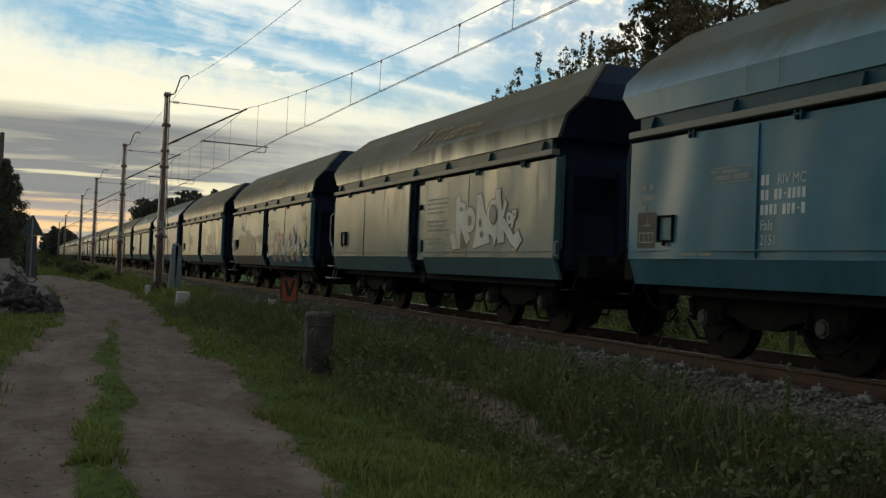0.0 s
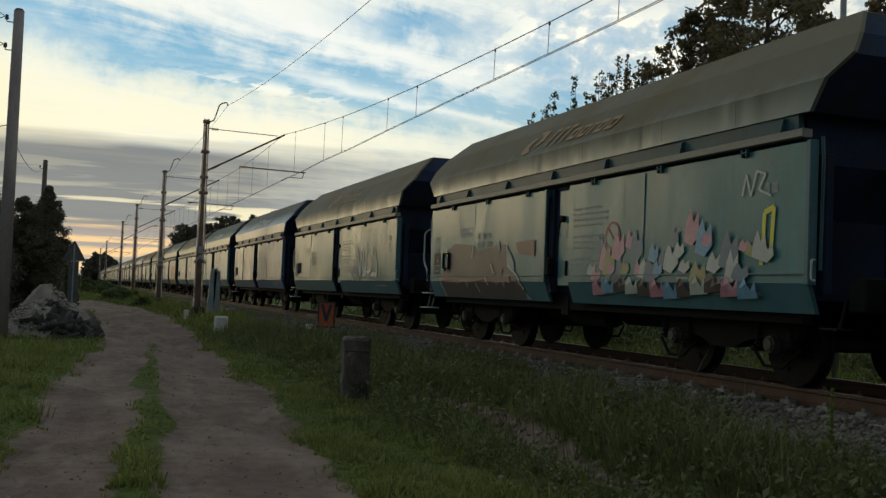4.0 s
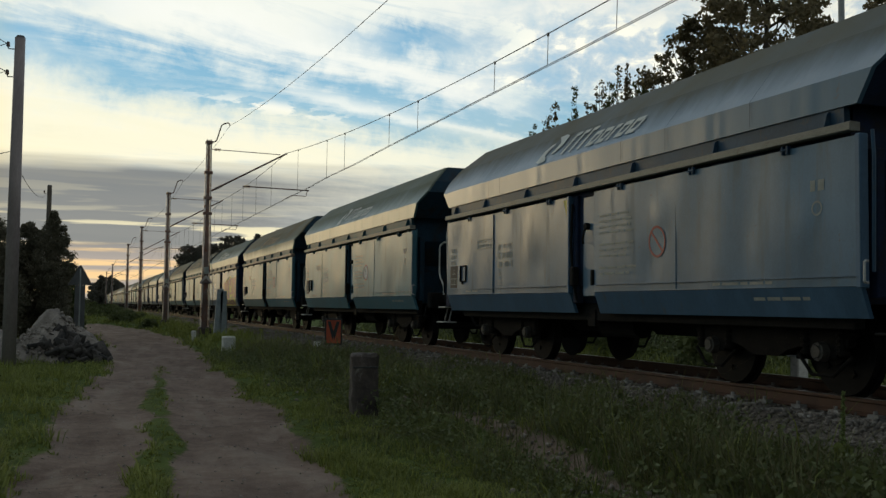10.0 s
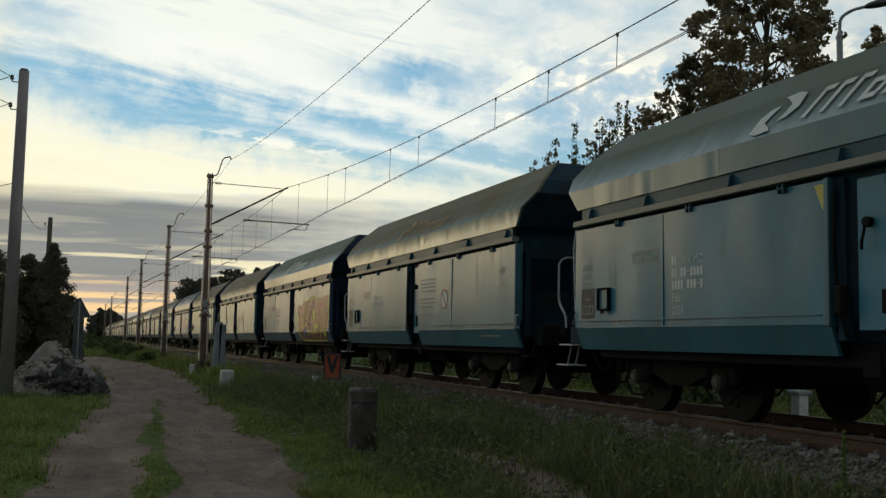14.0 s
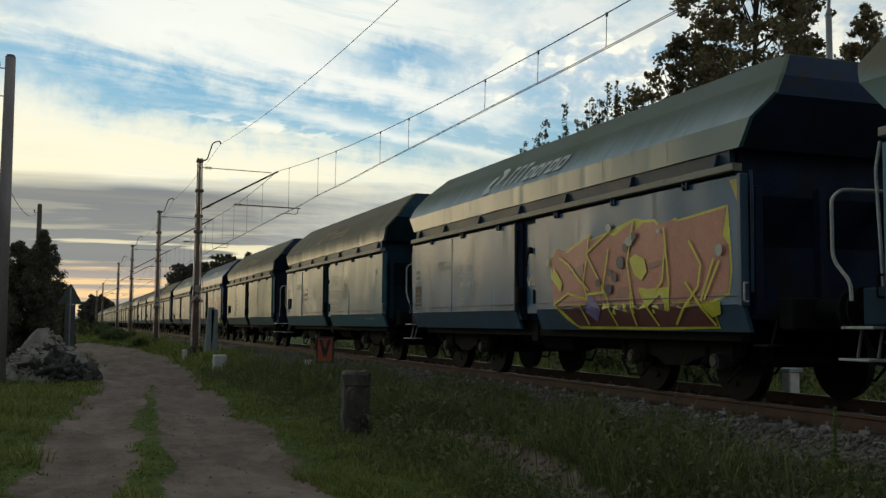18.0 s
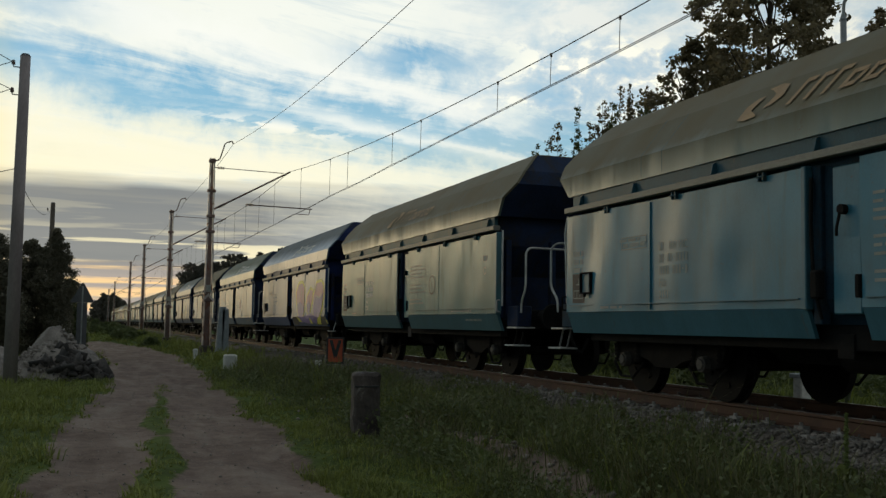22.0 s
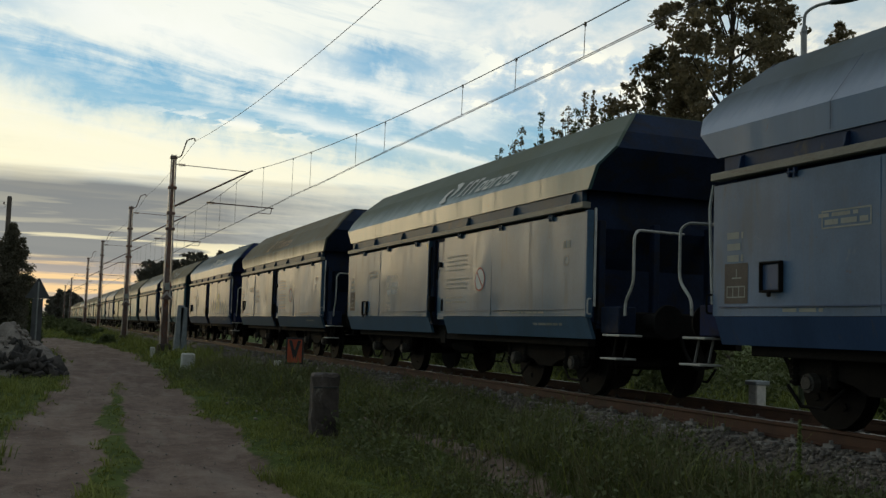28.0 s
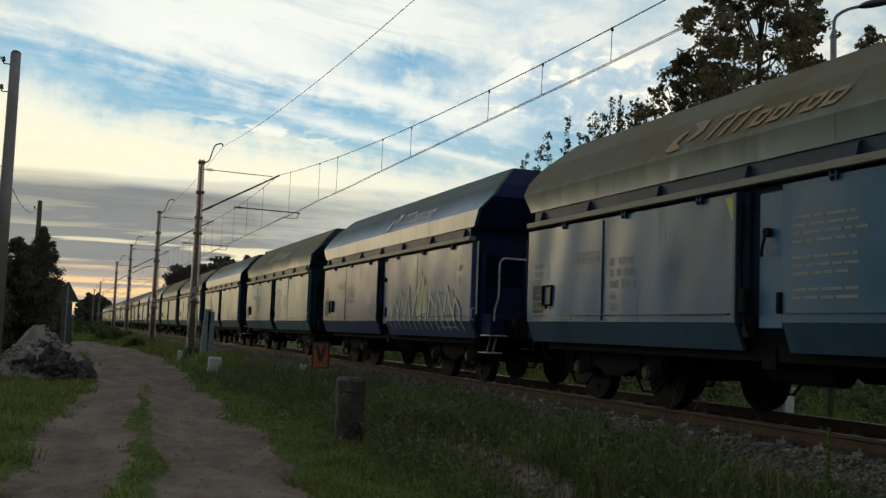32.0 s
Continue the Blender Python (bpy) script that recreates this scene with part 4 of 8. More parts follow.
# seams and weld lines on the doors
bm = bmesh.new()
box(bm, -1.512, -1.47, -0.007, 0.007, SKIRT_Z + 0.02, DOOR_TOP - 0.02)
MESH["seam"] = mesh_of(bm, "seam")
bm = bmesh.new()
box(bm, -1.526, -1.47, -2.55, 2.55, SKIRT_Z + 0.09, SKIRT_Z + 0.102)
MESH["weld"] = mesh_of(bm, "weld_line")
bm = bmesh.new()
box(bm, -1.545, -1.44, -0.035, 0.035, SKIRT_Z - 0.02, DOOR_TOP + 0.01, 0.01)
MESH["door_edge"] = mesh_of(bm, "door_edge")
# recess between the doors
bm = bmesh.new()
box(bm, -1.44, -1.36, MID_NEAR + 0.06, MID_NEAR + 0.44, 1.05, 2.48, 0.01)
MESH["column"] = mesh_of(bm, "column")
bm = bmesh.new()
box(bm, -1.47, -1.36, MID_FAR - 0.16, MID_FAR - 0.04, 0.95, 2.52, 0.01)
MESH["column_b"] = mesh_of(bm, "column")
bm = bmesh.new()
box(bm, -0.05, 0.05, -0.06, 0.06, 1.0, 2.4, 0.01)
MESH["end_post"] = mesh_of(bm, "end_post")
bm = bmesh.new()
pr = [(-HALF_W - 0.012, BAND_Z + 0.03), (-HALF_W - 0.012, KINK_Z), (-HALF_W + CREASE_IN - 0.012, CREASE_Z + 0.006)]
for (x0, z0), (x1, z1) in zip(pr, pr[1:]):
    bm.faces.new([bm.verts.new(c) for c in ((x0, -0.005, z0), (x0, 0.005, z0), (x1, 0.005, z1), (x1, -0.005, z1))])
bmesh.ops.remove_doubles(bm, verts=bm.verts, dist=0.001)
MESH["hood_seam"] = mesh_of(bm, "hood_seam")
bm = bmesh.new()
cyl(bm, (-1.50, -0.16, 2.05), (-1.44, -0.16, 2.05), 0.05, seg=10)
tube(bm, rounded([(-1.50, -0.16, 2.02), (-1.52, -0.13, 1.86), (-1.50, -0.11, 1.80)], 0.04), 0.016, 6)
MESH["lock"] = mesh_of(bm, "door_lock")
bm = bmesh.new()
box(bm, -1.52, -1.43, -0.42, -0.36, 1.20, 1.42, 0.01)
MESH["latch"] = mesh_of(bm, "latch")
bm = bmesh.new()
tube(bm, rounded([(-1.50, 0.24, 2.40), (-1.53, 0.22, 1.9), (-1.52, 0.19, 1.3), (-1.47, 0.14, 1.0)], 0.1), 0.02, 6)
box(bm, -1.56, -1.45, 0.10, 0.22, 1.20, 1.48, 0.02)
MESH["lever"] = mesh_of(bm, "door_lever")
bm = bmesh.new()
box(bm, -1.28, -1.16, -5.30, 5.30, 0.70, 1.04, 0.01)
box(bm, 1.16, 1.28, -5.30, 5.30, 0.70, 1.04, 0.01)
box(bm, -0.28, 0.28, -6.05, 6.05, 0.86, 1.12, 0.01)
for s in (-1, 1):
    box(bm, -1.25, 1.25, s * 6.02 - 0.12, s * 6.02 + 0.12, 0.84, 1.18, 0.02)
    box(bm, -1.10, 1.10, s * 3.65 - 0.18, s * 3.65 + 0.18, 0.80, 1.0, 0.02)
for s in (-1, 1):
    for k in (-1, 1):
        vs = [bm.verts.new(c) for c in ((k * 1.05, s * 2.2, 1.0), (k * 1.05, s * 0.3, 1.0), (k * 0.55, s * 0.55, 0.52), (k * 0.55, s * 1.9, 0.52))]
        bm.faces.new(vs)
MESH["underframe"] = mesh_of(bm, "underframe")


def bogie_bm():
    """Two arched side frames with coil springs over the axle boxes, brake rods and the bolster."""
    bm = bmesh.new()
    for s in (-1, 1):
        x = s * 1.02
        prof = [(-1.34, 0.66), (-1.30, 0.52), (-1.18, 0.50), (-1.14, 0.40), (-0.76, 0.40), (-0.72, 0.50), (-0.58, 0.50), (-0.40, 0.46), (-0.22, 0.38), (0.22, 0.38), (0.40, 0.46), (0.58, 0.50), (0.72, 0.50), (0.76, 0.40), (1.14, 0.40), (1.18, 0.50), (1.30, 0.52), (1.34, 0.66), (1.20, 0.74), (0.70, 0.76), (-0.70, 0.76), (-1.20, 0.74)]
        a = [bm.verts.new((x - 0.05, y, z)) for y, z in prof]
        b = [bm.verts.new((x + 0.05, y, z)) for y, z in prof]
        for i in range(len(prof)):
            k = (i + 1) % len(prof)
            bm.faces.new((a[i], a[k], b[k], b[i]))
        bm.faces.new(a[::-1])
        bm.faces.new(b)
        for y in (-0.95, 0.95):
            for e in (-0.27, 0.27):
                for q in range(4):
                    cyl(bm, (x + s * 0.03, y + e, 0.44 + 0.06 * q), (x + s * 0.03, y + e, 0.475 + 0.06 * q), 0.070, seg=10)
                cyl(bm, (x + s * 0.03, y + e, 0.42), (x + s * 0.03, y + e, 0.70), 0.045, seg=8)
            tube(bm, [(x + s * 0.03, y - 0.40, 0.42), (x + s * 0.06, y - 0.16, 0.22), (x + s * 0.06, y + 0.16, 0.22), (x + s * 0.03, y + 0.40, 0.42)], 0.020, 6)
    box(bm, -1.0, 1.0, -0.20, 0.20, 0.50, 0.72, 0.03)
    for y in (-0.42, 0.42):
        box(bm, -0.95, 0.95, y - 0.04, y + 0.04, 0.36, 0.44)
    bmesh.ops.recalc_face_normals(bm, faces=bm.faces[:])
    return bm


MESH["bogie"] = mesh_of(bogie_bm(), "bogie")
bm = bmesh.new()
cyl(bm, (-1.10, 0, 0), (1.10, 0, 0), 0.075, seg=12)
for s in (-1, 1):
    cyl(bm, (s * 0.69, 0, 0), (s * 0.815, 0, 0), 0.460, 0.455, seg=28)
    cyl(bm, (s * 0.68, 0, 0), (s * 0.715, 0, 0), 0.488, seg=28)
    cyl(bm, (s * 0.80, 0, 0), (s * 0.83, 0, 0), 0.36, 0.10, seg=20)
    cyl(bm, (s * 0.72, 0, 0), (s * 0.90, 0, 0), 0.13, seg=14)
    for k in range(4):
        a = k * math.pi / 2
        box(bm, s * 0.822 - 0.012, s * 0.822 + 0.012, 0.27 * math.cos(a) - 0.03, 0.27 * math.cos(a) + 0.03, 0.27 * math.sin(a) - 0.03, 0.27 * math.sin(a) + 0.03)
MESH["wheelset"] = mesh_of(bm, "wheelset")
bm = bmesh.new()
cyl(bm, (-1.06, 0, 0.46), (-1.15, 0, 0.46), 0.105, 0.095, seg=16)
cyl(bm, (-1.15, 0, 0.46), (-1.17, 0, 0.46), 0.070, 0.06, seg=16)
for q in range(6):
    cyl(bm, (-1.15, 0.078 * math.cos(q * 1.0472), 0.46 + 0.078 * math.sin(q * 1.0472)), (-1.162, 0.078 * math.cos(q * 1.0472), 0.46 + 0.078 * math.sin(q * 1.0472)), 0.010, seg=6)
MESH["axle_cap"] = mesh_of(bm, "axle_cap")
bm = bmesh.new()
cyl(bm, (0, 0, 0), (0, 0.34, 0), 0.11, 0.09, seg=14)
cyl(bm, (0, 0.30, 0), (0, 0.46, 0), 0.075, seg=12)
cyl(bm, (0, 0.45, 0), (0, 0.49, 0), 0.225, 0.215, seg=20)
MESH["buffer"] = mesh_of(bm, "buffer")
bm = bmesh.new()
tube(bm, rounded([(0, 0, 0.98), (0, 0.30, 0.98), (0, 0.42, 0.90), (0, 0.46, 1.02)], 0.06), 0.045, 8)
tube(bm, rounded([(0.35, 0, 0.90), (0.35, 0.16, 0.62), (0.28, 0.34, 0.42), (0.2, 0.44, 0.70)], 0.12), 0.028, 6)
MESH["coupling"] = mesh_of(bm, "coupling_hook")
# platform: two step boards, their hangers, the riser plate, bent handrails
bm = bmesh.new()
box(bm, -1.46, -1.12, 5.86, 6.28, 0.855, 0.882, 0.006)
MESH["step_high"] = mesh_of(bm, "step_board")
bm = bmesh.new()
box(bm, -1.50, -1.20, 5.88, 6.28, 0.560, 0.583, 0.006)
MESH["step_low"] = mesh_of(bm, "step_board")
bm = bmesh.new()
tube(bm, [(-1.28, 0, 0.87), (-1.36, -0.02, 0.57)], 0.016, 6)
MESH["step_hanger"] = mesh_of(bm, "step_hanger")
bm = bmesh.new()
box(bm, -1.36, -1.10, 5.64, 6.10, 0.89, 1.24, 0.015)
MESH["riser"] = mesh_of(bm, "step_riser")
bm = bmesh.new()
tube(bm, rounded([(-1.36, 6.24, 1.12), (-1.36, 6.25, 1.30), (-1.38, 6.46, 1.52), (-1.38, 6.46, 2.12), (-1.30, 6.42, 2.20), (-0.55, 6.32, 2.20)], 0.10), 0.018, 8)
MESH["handrail"] = mesh_of(bm, "handrail")
bm = bmesh.new()
tube(bm, rounded([(-1.45, 5.74, 2.55), (-1.47, 5.78, 2.3), (-1.45, 5.74, 1.24)], 0.05), 0.018, 6)
MESH["grab"] = mesh_of(bm, "grab_bar")
bm = bmesh.new()
tube(bm, rounded([(-1.48, 5.70, 1.34), (-1.54, 5.72, 1.34), (-1.54, 5.72, 1.14), (-1.48, 5.70, 1.14)], 0.03), 0.012, 6)
MESH["rope_hook"] = mesh_of(bm, "rope_hook")
bm = bmesh.new()
box(bm, -1.44, -1.24, 5.72, 5.98, 0.66, 0.685, 0.006)
tube(bm, [(-1.30, 5.85, 0.67), (-1.22, 5.85, 0.95)], 0.016, 6)
MESH["foot_step"] = mesh_of(bm, "foot_step")
bm = bmesh.new()
cyl(bm, (-0.75, -0.5, 0.62), (-0.75, 0.55, 0.62), 0.16, seg=14)
MESH["air_tank"] = mesh_of(bm, "air_tank")
bm = bmesh.new()
box(bm, -1.30, -1.27, -0.10, 0.13, 0.62, 0.86, 0.005)
MESH["plate"] = mesh_of(bm, "data_plate")


# ---- markings: flat paint that follows the dented sheet, a few millimetres proud of it ----
def conform(bm, v, proud):
    """Lay a flat mesh made in the plane x = 0 onto the dented doors of shape v."""
    far, near = dent_field(10 + v, DENTS[v]), dent_field(30 + v, DENTS[v])
    far_low, near_low = dent_field(50 + v, 0.004), dent_field(60 + v, 0.004)
    for q in bm.verts:
        y, z = q.co.y, q.co.z
        if z > SKIRT_Z:
            q.co.x += -HALF_W - 0.6 * proud + (far if y > 0 else near)(y, z)
        else:
            q.co.x += -HALF_W - 0.6 * proud - 0.004 + SKIRT_IN * (SKIRT_Z - z) / (SKIRT_Z - SKIRT_LOW) + (far_low if y > 0 else near_low)(y, z)
    return bm


def plate(bm, pts):
    """A thin flat shape from its outline in (y, z), cut up finely enough to follow the sheet."""
    cut = bmesh.new()
    cut.faces.new([cut.verts.new((0.0, y, z)) for y, z in pts])
    bmesh.ops.triangulate(cut, faces=cut.faces[:])
    for _ in range(6):
        es = [e for e in cut.edges if e.calc_length() > 0.16]
        if not es:
            break
        bmesh.ops.subdivide_edges(cut, edges=es, cuts=1)
        bmesh.ops.triangulate(cut, faces=cut.faces[:])
    made = {q: bm.verts.new(q.co) for q in cut.verts}
    for f in cut.faces:
        bm.faces.new([made[q] for q in f.verts])
    cut.free()
    return bm


def bar(y0, y1, z0, z1):
    return [(y0, z0), (y0, z1), (y1, z1), (y1, z0)]


def paint_part(name, shapes, mat, parent, v, proud=0.006, label=""):
    bm = bmesh.new()
    for s in shapes:
        plate(bm, s)
    bmesh.ops.recalc_face_normals(bm, faces=bm.faces[:])
    return part(name, conform(bm, v, proud), mat, parent, label)


def text_part(name, words, y, z, height, mat, parent, v):
    """Stencilled letters; the line starts at y and runs towards -y."""
    cu = bpy.data.curves.new(name, "FONT")
    cu.body, cu.size, cu.resolution_u = words, height * 1.4, 3
    tmp = bpy.data.objects.new(name, cu)
    scene.collection.objects.link(tmp)
    bpy.context.view_layer.update()
    me = bpy.data.meshes.new_from_object(tmp.evaluated_get(bpy.context.evaluated_depsgraph_get()))
    bpy.data.objects.remove(tmp)
    bm = bmesh.new()
    bm.from_mesh(me)
    for q in bm.verts:
        q.co = Vector((0.0, y - q.co.x * 0.9, z + q.co.y))
    bmesh.ops.recalc_face_normals(bm, faces=bm.faces[:])
    return part(name, conform(bm, v, 0.007), mat, parent)


def circle(y, z, r, n=24, squash=1.0):
    return [(y + r * math.cos(6.28319 * i / n), z + squash * r * math.sin(6.28319 * i / n)) for i in range(n)]


def ring_shapes(y, z, r0, r1, n=24):
    a, b = circle(y, z, r0, n), circle(y, z, r1, n)
    return [[a[i], a[(i + 1) % n], b[(i + 1) % n], b[i]] for i in range(n)]


def stroke(pts, w):
    """Quads along a line of (y, z) points; w may be one width or one a point."""
    out = []
    ws = w if isinstance(w, (list, tuple)) else [w] * len(pts)
    for (a, b), (wa, wb) in zip(zip(pts, pts[1:]), zip(ws, ws[1:])):
        d = Vector((b[0] - a[0], b[1] - a[1]))
        n = Vector((-d.y, d.x)).normalized()
        out.append([(a[0] + n.x * wa, a[1] + n.y * wa), (b[0] + n.x * wb, b[1] + n.y * wb), (b[0] - n.x * wb, b[1] - n.y * wb), (a[0] - n.x * wa, a[1] - n.y * wa)])
    return out


def words(y, z, width, h, seed):
    """A line of unreadable lettering as a few bars."""
    g = random.Random(seed)
    out, end = [], y - width
    while y > end + 0.03:
        k = min(y - end, g.uniform(0.10, 0.30))
        out.append(bar(y, y - k, z, z + h))
        y -= k + 0.035
    return out


def bar_parts(name, shapes, mat, parent, v):
    for q in shapes:
        paint_part(name, [q], mat, parent, v)


def figures(y, z, pattern, h):
    """Hidden figures: one narrow upright bar a character."""
    out = []
    for ch in pattern:
        if ch == "x":
            out.append(bar(y, y - 0.048, z, z + h))
        elif ch == "-":
            out.append(bar(y - 0.006, y - 0.042, z + h * 0.45, z + h * 0.60))
        y -= 0.068
    return out


def logo(parent, mat, y, k, u0, u1, label):
    """Two interlocking swooshes and a row of slanting blocks in place of a name, on the hood's slope."""
    lg = empty("logo")
    lg.parent = parent
    lg["label"] = label

    def sh(name, polys):
        bm = bmesh.new()
        for pts in polys:
            vs = []
            for a, b in pts:
                u = u0 + (u1 - u0) * b
                vs.append(bm.verts.new((-HALF_W + CREASE_IN * u - 0.013, y - a * k, KINK_Z + (CREASE_Z - KINK_Z) * u + 0.009)))
            bm.faces.new(vs)
        bmesh.ops.triangulate(bm, faces=bm.faces[:])
        bmesh.ops.recalc_face_normals(bm, faces=bm.faces[:])
        part(name, bm, mat, lg)

    sh("swoosh", [[(0.0, 0.05), (0.02, 0.50), (0.14, 0.72), (0.26, 0.75), (0.20, 0.52), (0.16, 0.30), (0.28, 0.12), (0.34, 0.0), (0.14, -0.05)]])
    sh("swoosh", [[(0.24, 1.0), (0.44, 1.05), (0.58, 0.95), (0.60, 0.55), (0.48, 0.30), (0.36, 0.26), (0.42, 0.48), (0.44, 0.70), (0.34, 0.88)]])
    x, lean, st = 0.78, 0.10, 0.065
    for w, h in ((0.20, 1), (0.20, 1), (0.20, 1), (0.24, 0.72), (0.24, 0.72), (0.17, 0.72), (0.24, 0.72), (0.26, 0.72)):
        top = h * 0.92
        q = [[(x, 0.1), (x + lean * top, top), (x + lean * top + st, top), (x + st, 0.1)],
             [(x + st + lean * top - 0.02, top), (x + w + lean * top - 0.03, top), (x + w + lean * top - 0.05, top - 0.15), (x + st + lean * top - 0.04, top - 0.15)]]
        if w > 0.2:
            q.append([(x + st + 0.02, 0.25), (x + w - 0.02, 0.25), (x + w - 0.035, 0.10), (x + st, 0.10)])
            q.append([(x + w - 0.06, 0.25), (x + w - 0.06 + lean * 0.55, 0.55), (x + w + lean * 0.55, 0.55), (x + w, 0.25)])
        sh("block", q)
        x += w + 0.05


def grown(pts, d):
    """The outline moved outwards by d."""
    n = len(pts)
    area = sum(pts[i][0] * pts[(i + 1) % n][1] - pts[(i + 1) % n][0] * pts[i][1] for i in range(n))
    s = 1 if area > 0 else -1
    out = []
    for i in range(n):
        a, b, c = Vector(pts[i - 1]), Vector(pts[i]), Vector(pts[(i + 1) % n])
        n1 = Vector(((b - a).y, -(b - a).x)).normalized() * s
        n2 = Vector(((c - b).y, -(c - b).x)).normalized() * s
        m = (n1 + n2)
        m = m / max(0.5, m.length) if m.length > 1e-6 else n1
        out.append((b.x + m.x * d * 1.2, b.y + m.y * d * 1.2))
    return out


def spray(name, dark, light, rough=0.5):
    return material(name, dark, light, 2.5, rough, 0.0, 0.03, 40.0, (1, 1, 1), 0.1)


SP_WHITE = spray("white_spray_paint", (0.42, 0.41, 0.37), (0.66, 0.65, 0.60))
SP_BLACK = spray("black_spray_paint", (0.015, 0.015, 0.017), (0.035, 0.034, 0.035))
SP_CORAL = spray("coral_spray_paint", (0.42, 0.13, 0.09), (0.58, 0.23, 0.15))
SP_DARKRED = spray("dark_red_spray_paint", (0.10, 0.025, 0.03), (0.17, 0.05, 0.045))
SP_DUSTRED = spray("dull_red_spray_paint", (0.26, 0.085, 0.07), (0.36, 0.14, 0.11))
SP_YELLOW = spray("yellow_spray_paint", (0.55, 0.47, 0.03), (0.75, 0.66, 0.07))
SP_OCHRE = spray("ochre_spray_paint", (0.24, 0.20, 0.08), (0.36, 0.30, 0.13))
SP_INK = spray("dark_violet_spray_paint", (0.045, 0.040, 0.070), (0.085, 0.070, 0.115))
SP_PURPLE = spray("purple_spray_paint", (0.14, 0.10, 0.25), (0.26, 0.18, 0.38))
SP_PINK = spray("pink_spray_paint", (0.42, 0.17, 0.22), (0.58, 0.30, 0.34))
SP_BLUE = spray("light_blue_spray_paint", (0.10, 0.24, 0.36), (0.20, 0.36, 0.48))
SP_PALE = spray("pale_washed_spray_paint", (0.36, 0.37, 0.33), (0.50, 0.50, 0.44))
SP_BROWN = spray("red_brown_spray_paint", (0.055, 0.045, 0.042), (0.105, 0.070, 0.062))
SP_FLAKE = spray("flaked_pale_spray_paint", (0.16, 0.19, 0.19), (0.30, 0.33, 0.32))
SP_HAZE = spray("thin_red_spray_paint", (0.13, 0.060, 0.055), (0.20, 0.085, 0.075))
PATCH_GREY = spray("grey_overpaint", (0.10, 0.14, 0.17), (0.14, 0.19, 0.22))


def graffiti(parent, v, fills, outline, outline_mat, label, accents=()):
    """Sprayed picture: blobs (outline, paint) over their grown outlines, with accents on top."""
    gf = empty("graffiti")
    gf.parent = parent
    gf["label"] = label
    if outline:
        for pts, _ in fills:
            paint_part("outline", [grown(pts, outline)], outline_mat, gf, v, 0.005)
    for i, (pts, mat) in enumerate(fills):
        paint_part("blob", [pts], mat, gf, v, 0.009 + 0.0015 * i)
    for i, (shapes, mat) in enumerate(accents):
        paint_part("accent", shapes, mat, gf, v, 0.024 + 0.001 * i)
    return gf


def at(y, z, pts, k=1.0, kz=None):
    """Outline points given to the viewer's right and up from (y, z)."""
    kz = k if kz is None else kz
    return [(y - a * k, z + b * kz) for a, b in pts]


